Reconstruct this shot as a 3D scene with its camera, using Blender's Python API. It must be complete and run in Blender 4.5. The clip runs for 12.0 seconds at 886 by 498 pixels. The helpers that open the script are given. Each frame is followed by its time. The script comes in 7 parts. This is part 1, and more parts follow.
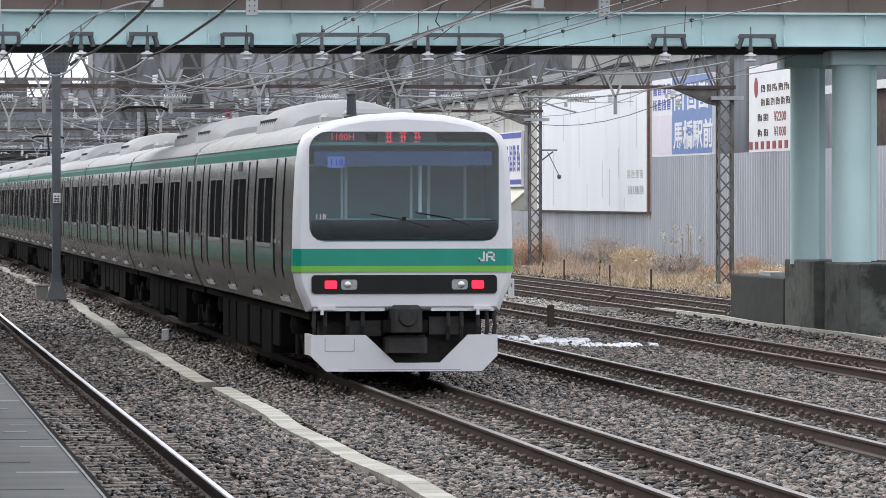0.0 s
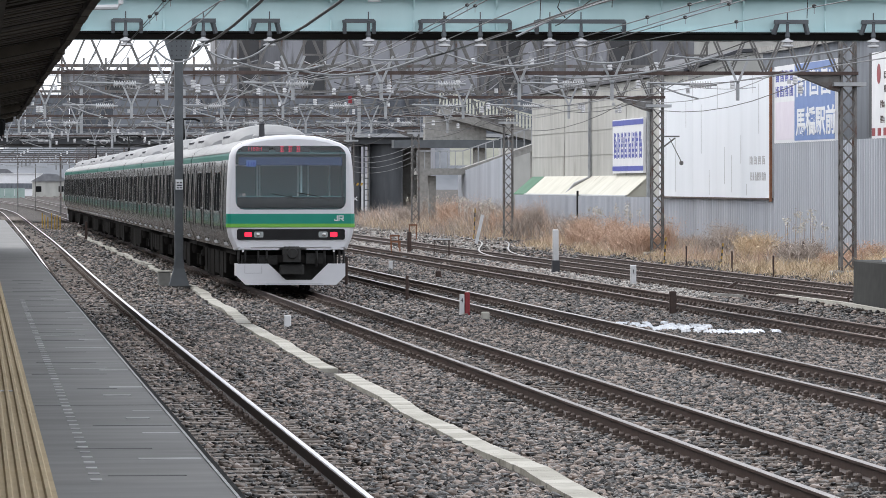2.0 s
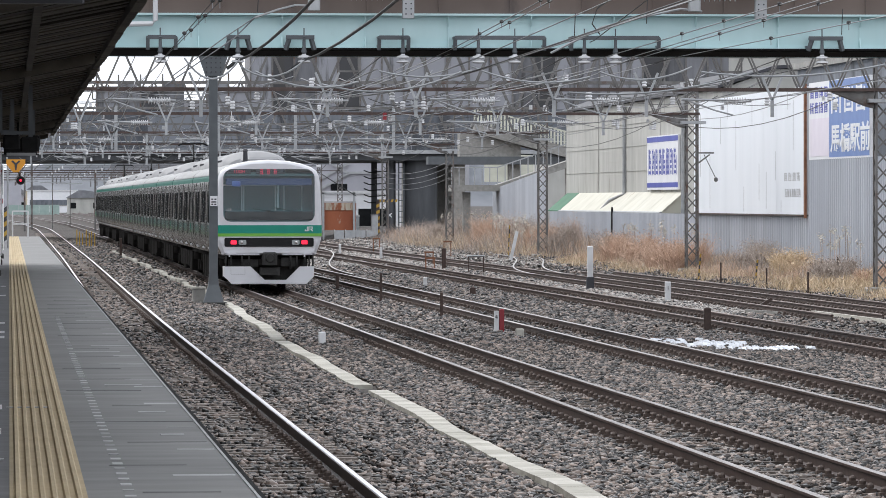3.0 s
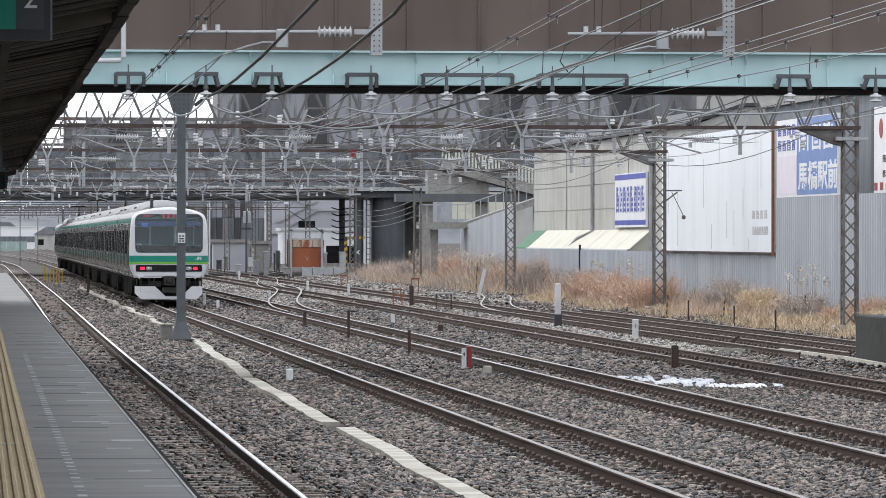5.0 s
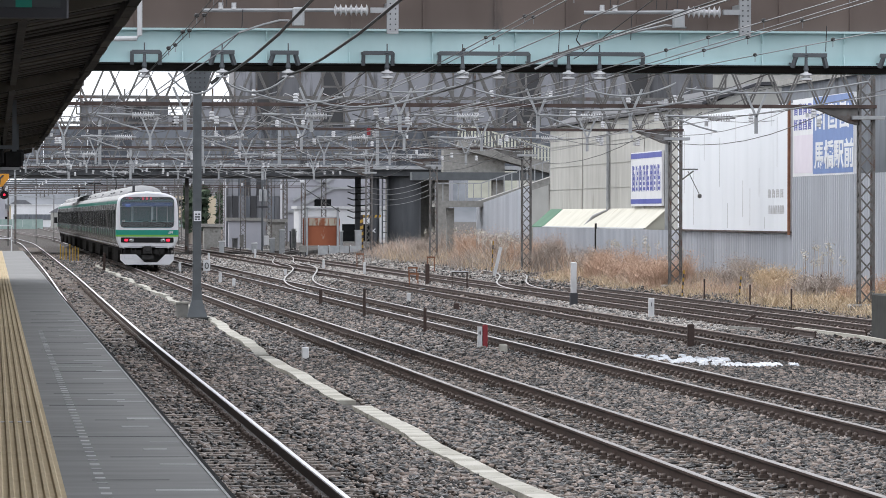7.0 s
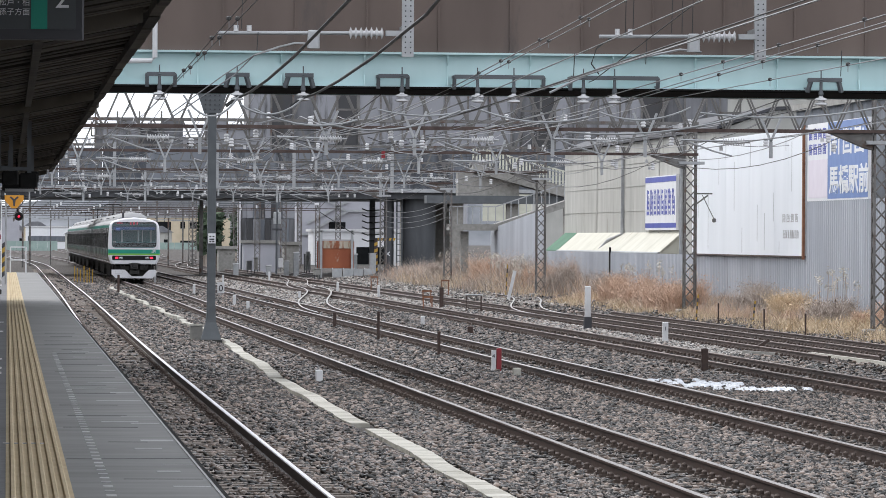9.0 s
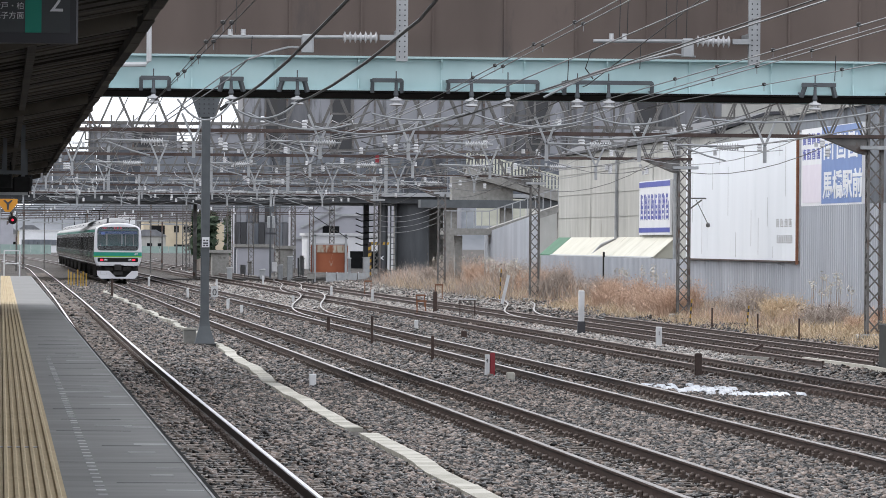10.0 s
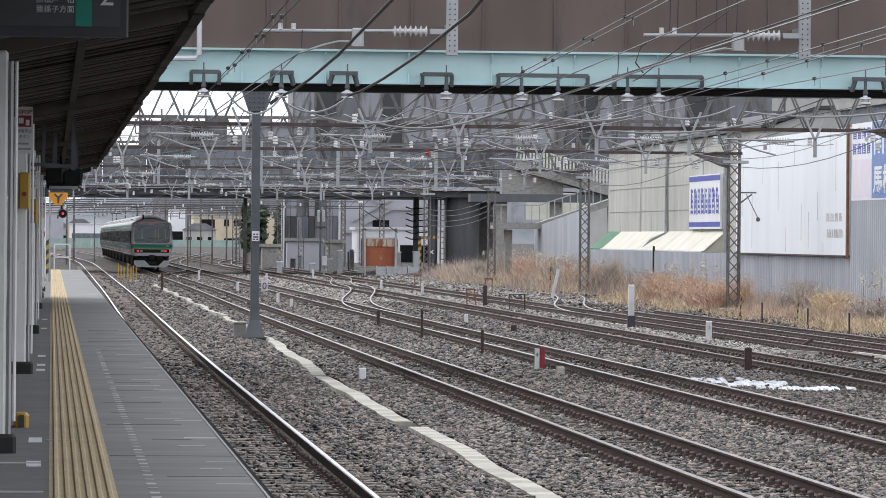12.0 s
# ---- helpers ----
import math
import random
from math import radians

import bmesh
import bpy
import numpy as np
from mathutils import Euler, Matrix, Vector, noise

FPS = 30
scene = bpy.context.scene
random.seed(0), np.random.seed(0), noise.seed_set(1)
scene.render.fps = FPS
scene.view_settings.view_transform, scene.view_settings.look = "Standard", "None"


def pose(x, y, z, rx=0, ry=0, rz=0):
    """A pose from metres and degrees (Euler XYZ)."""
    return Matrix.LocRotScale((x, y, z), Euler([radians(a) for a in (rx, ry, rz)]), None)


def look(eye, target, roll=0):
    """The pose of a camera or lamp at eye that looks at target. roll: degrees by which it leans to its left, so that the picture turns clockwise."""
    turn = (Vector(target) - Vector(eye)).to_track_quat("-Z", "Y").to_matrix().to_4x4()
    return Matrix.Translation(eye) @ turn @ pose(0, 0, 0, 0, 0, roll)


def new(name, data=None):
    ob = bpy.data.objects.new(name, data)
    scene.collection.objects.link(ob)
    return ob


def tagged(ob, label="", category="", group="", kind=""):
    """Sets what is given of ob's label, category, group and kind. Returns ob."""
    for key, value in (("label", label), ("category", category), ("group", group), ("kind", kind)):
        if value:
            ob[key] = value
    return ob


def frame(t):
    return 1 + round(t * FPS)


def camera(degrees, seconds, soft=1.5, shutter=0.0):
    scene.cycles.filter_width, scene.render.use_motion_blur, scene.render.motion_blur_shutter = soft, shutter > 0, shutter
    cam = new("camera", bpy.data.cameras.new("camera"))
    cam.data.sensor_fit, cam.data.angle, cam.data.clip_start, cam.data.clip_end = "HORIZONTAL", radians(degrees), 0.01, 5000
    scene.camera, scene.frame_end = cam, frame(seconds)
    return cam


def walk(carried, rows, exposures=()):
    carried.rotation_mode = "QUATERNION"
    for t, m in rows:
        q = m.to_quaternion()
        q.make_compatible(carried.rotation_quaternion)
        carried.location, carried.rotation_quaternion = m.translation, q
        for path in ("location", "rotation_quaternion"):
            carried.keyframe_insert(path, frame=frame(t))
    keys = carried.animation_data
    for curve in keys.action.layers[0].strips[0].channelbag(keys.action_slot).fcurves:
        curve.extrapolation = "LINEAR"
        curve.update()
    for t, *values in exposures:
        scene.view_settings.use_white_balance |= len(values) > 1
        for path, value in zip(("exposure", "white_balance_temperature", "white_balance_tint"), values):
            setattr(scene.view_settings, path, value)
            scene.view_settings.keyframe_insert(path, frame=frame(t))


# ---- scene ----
EYE = (0.0, 0.0, 2.5)
# seconds, turn to the right of the track, tilt up, lean (degrees)
AIM = [
    (0, 6.743, -0.581, -0.018),
    (0.2, 6.745, -0.581, -0.077),
    (0.5, 6.726, -0.688, -0.187),
    (0.7, 6.596, -0.608, -0.181),
    (1, 6.159, -0.501, -0.247),
    (1.2, 5.800, -0.608, -0.173),
    (1.5, 5.532, -0.716, -0.149),
    (1.8, 5.431, -0.752, -0.064),
    (2, 5.366, -0.734, -0.034),
    (2.2, 5.357, -0.676, 0.031),
    (2.5, 5.319, -0.586, 0.023),
    (2.8, 5.090, -0.534, -0.085),
    (3, 4.977, -0.547, -0.039),
    (3.2, 5.021, -0.499, 0.011),
    (4.8, 5.296, -0.159, 0.050),
    (5, 5.341, -0.127, 0.058),
    (5.5, 5.310, -0.137, 0.133),
    (5.7, 5.202, -0.297, 0.101),
    (6, 5.079, -0.410, 0.081),
    (6.3, 5.074, -0.351, 0.113),
    (6.5, 5.096, -0.343, 0.119),
    (6.8, 5.133, -0.370, 0.098),
    (7, 5.162, -0.370, 0.133),
    (7.2, 5.177, -0.340, 0.153),
    (8.8, 4.962, -0.108, 0.345),
    (9, 5.000, -0.108, 0.361),
    (9.5, 4.970, -0.148, 0.351),
    (9.8, 4.963, -0.058, 0.371),
    (10, 5.070, -0.059, 0.461),
    (10.2, 4.986, -0.067, 0.398),
    (10.5, 4.857, 0.018, 0.441),
    (10.8, 4.741, -0.051, 0.609),
    (11, 4.710, -0.129, 0.477),
    (11.3, 4.660, -0.148, 0.495),
    (11.5, 4.621, -0.197, 0.440),
    (11.8, 4.502, -0.121, 0.467),
    (12, 4.507, -0.131, 0.515),
]
cam = camera(9.975, 12.0, soft=0.7)
walk(cam, [(t, pose(*EYE, 90 + tilt, 0, -turn) @ pose(0, 0, 0, 0, 0, lean)) for t, turn, tilt, lean in AIM])

# ---- light: a bright overcast winter day ----
world = bpy.data.worlds.new("overcast_sky")
scene.world = world
world.use_nodes = True
wn = world.node_tree.nodes
wl = world.node_tree.links
sky = wn.new("ShaderNodeTexSky")
sky.sky_type, sky.sun_disc = "NISHITA", False
sky.sun_elevation, sky.sun_rotation = radians(48), radians(-48)
sky.air_density, sky.dust_density = 1.0, 4.0
grey = wn.new("ShaderNodeHueSaturation")
grey.inputs["Saturation"].default_value = 0.25
wl.new(sky.outputs[0], grey.inputs["Color"])
cloud = wn.new("ShaderNodeMix")
cloud.data_type = "RGBA"
cloud.inputs["Factor"].default_value = 0.7
cloud.inputs["B"].default_value = (9.0, 9.4, 10.2, 1)
wl.new(grey.outputs[0], cloud.inputs["A"])
wl.new(cloud.outputs["Result"], wn["Background"].inputs["Color"])
wn["Background"].inputs["Strength"].default_value = 0.18
sun = new("sun", bpy.data.lights.new("sun", "SUN"))
sun.data.energy, sun.data.angle, sun.data.color = 0.9, radians(16), (1.0, 0.96, 0.9)
sun.matrix_world = look((0, 0, 50), (0.52, -0.46, 50 - 0.76))
scene.view_settings.exposure = 0.12


# ---- mesh building ----
class Geo:
    """Vertices, faces and a material slot for each face."""

    def __init__(self):
        self.v, self.f, self.m = [], [], []

    def add(self, verts, faces, slot=0):
        b = len(self.v)
        self.v += [tuple(p) for p in verts]
        self.f += [tuple(b + i for i in f) for f in faces]
        self.m += [slot] * len(faces)
        return self

    def box(self, x0, x1, y0, y1, z0, z1, slot=0, c=0.0):
        if c <= 0:
            v = [(x, y, z) for z in (z0, z1) for y in (y0, y1) for x in (x0, x1)]
            return self.add(v, [(0, 2, 3, 1), (4, 5, 7, 6), (0, 1, 5, 4), (1, 3, 7, 5), (3, 2, 6, 7), (2, 0, 4, 6)], slot)
        # upright edges cut off and the top edge bevelled
        ring = [(x0 + c, y0), (x1 - c, y0), (x1, y0 + c), (x1, y1 - c), (x1 - c, y1), (x0 + c, y1), (x0, y1 - c), (x0, y0 + c)]
        cx, cy = (x0 + x1) / 2, (y0 + y1) / 2
        sx, sy = 1 - 2 * c / max(x1 - x0, 1e-6), 1 - 2 * c / max(y1 - y0, 1e-6)
        v = [(x, y, z0) for x, y in ring] + [(x, y, z1 - c) for x, y in ring]
        v += [(cx + (x - cx) * sx, cy + (y - cy) * sy, z1) for x, y in ring]
        f = [tuple(range(7, -1, -1)), tuple(range(16, 24))]
        f += [(k + i, k + (i + 1) % 8, k + 8 + (i + 1) % 8, k + 8 + i) for k in (0, 8) for i in range(8)]
        return self.add(v, f, slot)

    def obox(self, m, sx, sy, sz, slot=0):
        """A box of that size centred on the pose m."""
        v = [m @ Vector((x * sx / 2, y * sy / 2, z * sz / 2)) for z in (-1, 1) for y in (-1, 1) for x in (-1, 1)]
        return self.add(v, [(0, 2, 3, 1), (4, 5, 7, 6), (0, 1, 5, 4), (1, 3, 7, 5), (3, 2, 6, 7), (2, 0, 4, 6)], slot)

    def bar(self, a, b, w, d=None, slot=0):
        """A square bar from a to b."""
        a, b = Vector(a), Vector(b)
        q = (b - a).to_track_quat("Z", "Y").to_matrix().to_4x4()
        return self.obox(Matrix.Translation((a + b) / 2) @ q, w, d or w, (b - a).length, slot)

    def tube(self, pts, r, n=8, slot=0, caps=True, r1=None):
        pts = [Vector(p) for p in pts]
        k = len(pts)
        b = len(self.v)
        for i, p in enumerate(pts):
            d = (pts[min(i + 1, k - 1)] - pts[max(i - 1, 0)]).normalized()
            side = d.cross(Vector((0.02, 0.05, 1)) if abs(d.z) < 0.95 else Vector((1, 0.02, 0))).normalized()
            up = side.cross(d)
            rr = r if r1 is None else r + (r1 - r) * i / (k - 1)
            self.v += [tuple(p + rr * (math.cos(2 * math.pi * j / n) * side + math.sin(2 * math.pi * j / n) * up)) for j in range(n)]
        for i in range(k - 1):
            for j in range(n):
                self.f.append((b + i * n + j, b + (i + 1) * n + j, b + (i + 1) * n + (j + 1) % n, b + i * n + (j + 1) % n))
                self.m.append(slot)
        if caps:
            self.f += [tuple(b + j for j in range(n)), tuple(b + (k - 1) * n + j for j in range(n - 1, -1, -1))]
            self.m += [slot, slot]
        return self

    def lathe(self, at, prof, n=12, slot=0, axis="z"):
        """Rings of (radius, height) round an axis."""
        at = Vector(at)
        b = len(self.v)
        for r, h in prof:
            for j in range(n):
                c, s = r * math.cos(2 * math.pi * j / n), r * math.sin(2 * math.pi * j / n)
                o = {"z": (c, s, h), "x": (h, c, s), "y": (s, h, c)}[axis]
                self.v.append(tuple(at + Vector(o)))
        for i in range(len(prof) - 1):
            for j in range(n):
                self.f.append((b + i * n + j, b + i * n + (j + 1) % n, b + (i + 1) * n + (j + 1) % n, b + (i + 1) * n + j))
                self.m.append(slot)
        e = b + (len(prof) - 1) * n
        self.f += [tuple(b + j for j in range(n - 1, -1, -1)), tuple(e + j for j in range(n))]
        self.m += [slot, slot]
        return self

    def sweep(self, prof, y0, y1, slot=0, axis="y", at=(0, 0, 0)):
        """A closed outline (u, w) carried from y0 to y1; u runs across, w up."""
        n = len(prof)
        v = []
        for s in (y0, y1):
            for u, w in prof:
                v.append((at[0] + u, at[1] + s, at[2] + w) if axis == "y" else (at[0] + s, at[1] + u, at[2] + w))
        f = [(i, (i + 1) % n, n + (i + 1) % n, n + i) for i in range(n)]
        f += [tuple(range(n - 1, -1, -1)), tuple(range(n, 2 * n))]
        return self.add(v, f, slot)

    def mesh(self, name, mats, smooth=False):
        me = bpy.data.meshes.new(name)
        me.from_pydata(self.v, [], self.f)
        for m in mats if isinstance(mats, (list, tuple)) else [mats]:
            me.materials.append(m)
        me.polygons.foreach_set("material_index", self.m)
        bm = bmesh.new()
        bm.from_mesh(me)
        bmesh.ops.recalc_face_normals(bm, faces=bm.faces)
        bm.to_mesh(me)
        bm.free()
        if smooth:
            me.shade_smooth()
            me.set_sharp_from_angle(angle=radians(38))
        me.update()
        return me


def part(name, geo, material, parent, label="", smooth=False, at=(0, 0, 0)):
    ob = new(name, geo.mesh(name, material, smooth))
    ob.parent = parent
    ob.location = at
    if label:
        tagged(ob, label)
    return ob


def thing(name, label, category, geo=None, material=None, at=(0, 0, 0), group="", kind="", smooth=False):
    ob = new(name, geo.mesh(name, material, smooth) if geo else None)
    ob.location = at
    return tagged(ob, label, category, group, kind)


# ---- materials ----
def stuff(name, dark, light, rough=0.8, metal=0.0, grain=8.0, bump=0.2, wear=None, wear_at=0.6, wear_scale=0.6, stretch=(1, 1, 1), spec=0.5, island=0.0, obj=0.0, depth=0.02, lo=0.32, hi=0.68):
    """A surface whose colour wanders between two tones in fine and broad noise, with optional patches of wear."""
    mat = bpy.data.materials.new(name)
    mat.use_nodes = True
    n, l = mat.node_tree.nodes, mat.node_tree.links
    b = n["Principled BSDF"]
    tc = n.new("ShaderNodeTexCoord")
    mp = n.new("ShaderNodeMapping")
    mp.inputs["Scale"].default_value = stretch
    l.new(tc.outputs["Object"], mp.inputs[0])
    a = n.new("ShaderNodeTexNoise")
    a.inputs["Scale"].default_value, a.inputs["Detail"].default_value = grain, 6
    l.new(mp.outputs[0], a.inputs["Vector"])
    c = n.new("ShaderNodeTexNoise")
    c.inputs["Scale"].default_value, c.inputs["Detail"].default_value = wear_scale, 5
    l.new(mp.outputs[0], c.inputs["Vector"])
    mix = n.new("ShaderNodeMath")
    mix.operation = "MULTIPLY_ADD"
    mix.inputs[1].default_value = 0.55
    half = n.new("ShaderNodeMath")
    half.operation = "MULTIPLY"
    half.inputs[1].default_value = 0.45
    l.new(c.outputs[0], half.inputs[0])
    l.new(a.outputs[0], mix.inputs[0])
    l.new(half.outputs[0], mix.inputs[2])
    last = mix
    for src, amount in (("ShaderNodeNewGeometry", island), ("ShaderNodeObjectInfo", obj)):
        if amount:
            g = n.new(src)
            k = n.new("ShaderNodeMath")
            k.operation = "MULTIPLY_ADD"
            k.inputs[1].default_value = amount
            off = n.new("ShaderNodeMath")
            off.operation = "SUBTRACT"
            off.inputs[1].default_value = amount / 2
            l.new(g.outputs["Random Per Island" if island and src.endswith("Geometry") else "Random"], k.inputs[0])
            l.new(last.outputs[0], off.inputs[0])
            l.new(off.outputs[0], k.inputs[2])
            last = k
    ramp = n.new("ShaderNodeValToRGB")
    ramp.color_ramp.elements[0].position, ramp.color_ramp.elements[1].position = lo, hi
    ramp.color_ramp.elements[0].color, ramp.color_ramp.elements[1].color = (*dark, 1), (*light, 1)
    l.new(last.outputs[0], ramp.inputs[0])
    out = ramp.outputs[0]
    if wear:
        w = n.new("ShaderNodeTexNoise")
        w.inputs["Scale"].default_value, w.inputs["Detail"].default_value, w.inputs["Roughness"].default_value = wear_scale * 2.3, 8, 0.65
        l.new(mp.outputs[0], w.inputs["Vector"])
        wr = n.new("ShaderNodeValToRGB")
        wr.color_ramp.elements[0].position, wr.color_ramp.elements[1].position = wear_at, wear_at + 0.1
        l.new(w.outputs[0], wr.inputs[0])
        m2 = n.new("ShaderNodeMix")
        m2.data_type = "RGBA"
        l.new(wr.outputs[0], m2.inputs["Factor"])
        l.new(out, m2.inputs["A"])
        m2.inputs["B"].default_value = (*wear, 1)
        out = m2.outputs["Result"]
    l.new(out, b.inputs["Base Color"])
    b.inputs["Roughness"].default_value, b.inputs["Metallic"].default_value = rough, metal
    b.inputs["Specular IOR Level"].default_value = spec
    if bump:
        bp = n.new("ShaderNodeBump")
        bp.inputs["Strength"].default_value, bp.inputs["Distance"].default_value = bump, depth
        l.new(a.outputs[0], bp.inputs["Height"])
        l.new(bp.outputs[0], b.inputs["Normal"])
    return mat


def glow(name, colour, strength):
    mat = bpy.data.materials.new(name)
    mat.use_nodes = True
    b = mat.node_tree.nodes["Principled BSDF"]
    b.inputs["Base Color"].default_value = (*colour, 1)
    b.inputs["Emission Color"].default_value, b.inputs["Emission Strength"].default_value = (*colour, 1), strength
    return mat


def clear_glass(name, tint, see=0.6, rough=0.03):
    """A thin pane: tinted see-through with a glossy surface."""
    mat = bpy.data.materials.new(name)
    mat.use_nodes = True
    n, l = mat.node_tree.nodes, mat.node_tree.links
    tr = n.new("ShaderNodeBsdfTransparent")
    tr.inputs[0].default_value = (*tint, 1)
    gl = n.new("ShaderNodeBsdfGlossy")
    gl.inputs["Roughness"].default_value = rough
    fr = n.new("ShaderNodeFresnel")
    fr.inputs[0].default_value = 1.52
    mul = n.new("ShaderNodeMath")
    mul.operation = "MULTIPLY_ADD"
    mul.inputs[1].default_value, mul.inputs[2].default_value = 1.0, 1 - see
    l.new(fr.outputs[0], mul.inputs[0])
    mx = n.new("ShaderNodeMixShader")
    l.new(mul.outputs[0], mx.inputs[0])
    l.new(tr.outputs[0], mx.inputs[1])
    l.new(gl.outputs[0], mx.inputs[2])
    l.new(mx.outputs[0], n["Material Output"].inputs[0])
    return mat


M_BALLAST = stuff("ballast_ground", (0.01, 0.0082, 0.0072), (0.1, 0.084, 0.074), 0.9, grain=9, bump=1.0, wear_scale=0.25, depth=0.06)
M_STONE = stuff("ballast_stone", (0.008, 0.006, 0.005), (0.285, 0.222, 0.186), 0.38, grain=6, bump=0.0, island=1.1, wear_scale=0.12, lo=0.43, hi=1.07)
M_RAIL = stuff("rusty_rail", (0.028, 0.016, 0.012), (0.075, 0.043, 0.034), 0.6, grain=9, bump=0.1)
M_RAILTOP = stuff("worn_rail_head", (0.7, 0.69, 0.7), (0.85, 0.84, 0.85), 0.36, 1.0, grain=3, bump=0.0, stretch=(6, 0.4, 1))
M_OLDTOP = stuff("rusted_rail_head", (0.12, 0.085, 0.07), (0.2, 0.15, 0.13), 0.5, 0.4, grain=3, bump=0.0, stretch=(6, 0.4, 1))
M_SLEEPER = stuff("weathered_sleeper", (0.045, 0.035, 0.029), (0.14, 0.114, 0.097), 0.9, grain=10, bump=0.3, obj=0.4)
M_CLIP = stuff("rusty_clip", (0.045, 0.031, 0.025), (0.13, 0.095, 0.078), 0.65, grain=20, bump=0.0)
M_CONC = stuff("weathered_concrete", (0.2, 0.195, 0.18), (0.36, 0.35, 0.33), 0.9, grain=5, bump=0.2, wear=(0.12, 0.115, 0.1), wear_at=0.6, wear_scale=0.5)
M_TROUGH = stuff("pale_concrete_lid", (0.33, 0.315, 0.27), (0.5, 0.48, 0.43), 0.9, grain=9, bump=0.2, obj=0.35, island=0.3, wear=(0.14, 0.13, 0.11), wear_at=0.66, wear_scale=1.2)
M_PLAT = stuff("platform_asphalt", (0.165, 0.163, 0.16), (0.26, 0.257, 0.252), 0.75, spec=0.3, grain=1.6, bump=0.06, stretch=(0.9, 2.2, 1), wear=(0.34, 0.34, 0.34), wear_at=0.64, wear_scale=0.5)
M_PLATB = stuff("platform_dark_asphalt", (0.11, 0.11, 0.115), (0.17, 0.17, 0.175), 0.9, grain=6, bump=0.1)
M_EDGE = stuff("platform_edge_white", (0.55, 0.55, 0.56), (0.75, 0.75, 0.76), 0.6, grain=3, bump=0.05)
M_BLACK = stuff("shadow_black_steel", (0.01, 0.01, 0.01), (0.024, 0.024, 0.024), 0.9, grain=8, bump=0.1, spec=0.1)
M_TACT = stuff("yellow_tactile_paving", (0.38, 0.295, 0.175), (0.5, 0.4, 0.25), 0.85, grain=4, bump=0.1, obj=0.2)
M_AQUA = stuff("pale_aqua_paint", (0.42, 0.59, 0.6), (0.55, 0.72, 0.73), 0.6, grain=1.5, bump=0.03, wear=(0.3, 0.4, 0.37), wear_at=0.68, wear_scale=0.7, stretch=(1, 1, 0.4))
M_BROWN = stuff("brown_panel_paint", (0.1, 0.073, 0.062), (0.145, 0.108, 0.092), 0.6, grain=1.2, bump=0.03, stretch=(1, 1, 0.3), obj=0.25, wear=(0.085, 0.066, 0.06), wear_at=0.6, wear_scale=0.5)
M_GALV = stuff("galvanised_steel", (0.3, 0.31, 0.32), (0.46, 0.47, 0.48), 0.55, 0.3, grain=4, bump=0.05)
M_MAST = stuff("blue_grey_mast_paint", (0.075, 0.084, 0.092), (0.12, 0.13, 0.14), 0.55, 0.1, grain=3, bump=0.05)
M_TRUSS = stuff("grey_truss_steel", (0.09, 0.085, 0.08), (0.22, 0.213, 0.207), 0.6, 0.2, grain=3, bump=0.05, wear=(0.11, 0.062, 0.045), wear_at=0.54, wear_scale=0.5)
M_RUSTBEAM = stuff("rusty_beam", (0.045, 0.03, 0.027), (0.12, 0.085, 0.075), 0.8, 0.1, grain=4, bump=0.1)
M_WIRE = stuff("weathered_wire", (0.13, 0.135, 0.14), (0.32, 0.32, 0.33), 0.4, 0.6, grain=3, bump=0.0)
M_CABLE = stuff("black_cable", (0.015, 0.015, 0.016), (0.03, 0.03, 0.03), 0.5, grain=3, bump=0.0)
M_PORC = stuff("white_porcelain", (0.55, 0.55, 0.57), (0.7, 0.7, 0.7), 0.2, grain=3, bump=0.0)
M_CORR = stuff("corrugated_galvanised_sheet", (0.41, 0.43, 0.47), (0.59, 0.61, 0.655), 0.45, 0.2, grain=0.7, bump=0.02, wear=(0.27, 0.265, 0.27), wear_at=0.66, wear_scale=0.3, stretch=(1, 1, 0.25))
M_BOARD = stuff("white_painted_board", (0.74, 0.77, 0.81), (0.83, 0.86, 0.9), 0.55, grain=0.7, bump=0.02, wear=(0.56, 0.56, 0.58), wear_at=0.7, wear_scale=0.5, stretch=(1, 1, 0.15))
M_STAIN = stuff("rust_streak", (0.34, 0.33, 0.33), (0.56, 0.57, 0.59), 0.8, grain=3, bump=0.0)
M_BEIGE = stuff("beige_cement_wall", (0.36, 0.355, 0.33), (0.5, 0.495, 0.465), 0.9, grain=1.0, bump=0.05, wear=(0.3, 0.29, 0.26), wear_at=0.58, wear_scale=0.25, stretch=(1, 1, 0.4))
M_CREAM = stuff("cream_awning_sheet", (0.52, 0.5, 0.42), (0.68, 0.66, 0.57), 0.7, grain=1.0, bump=0.02, wear=(0.44, 0.39, 0.3), wear_at=0.62, wear_scale=0.4)
M_GREENSHEET = stuff("green_sheet", (0.04, 0.14, 0.075), (0.07, 0.2, 0.115), 0.7, grain=1.0, bump=0.02)
M_WHITE = stuff("white_sign", (0.72, 0.73, 0.75), (0.82, 0.82, 0.84), 0.5, grain=2, bump=0.0)
M_BLUE = stuff("blue_sign_paint", (0.05, 0.07, 0.34), (0.09, 0.11, 0.44), 0.5, grain=2, bump=0.0)
M_SKYBLUE = stuff("blue_sign_field", (0.12, 0.2, 0.44), (0.17, 0.265, 0.53), 0.5, grain=2, bump=0.0)
M_RED = stuff("red_paint", (0.22, 0.014, 0.022), (0.33, 0.03, 0.04), 0.5, grain=2, bump=0.0)
M_PINK = stuff("pale_pink_sign", (0.7, 0.64, 0.72), (0.78, 0.73, 0.8), 0.5, grain=2, bump=0.0)
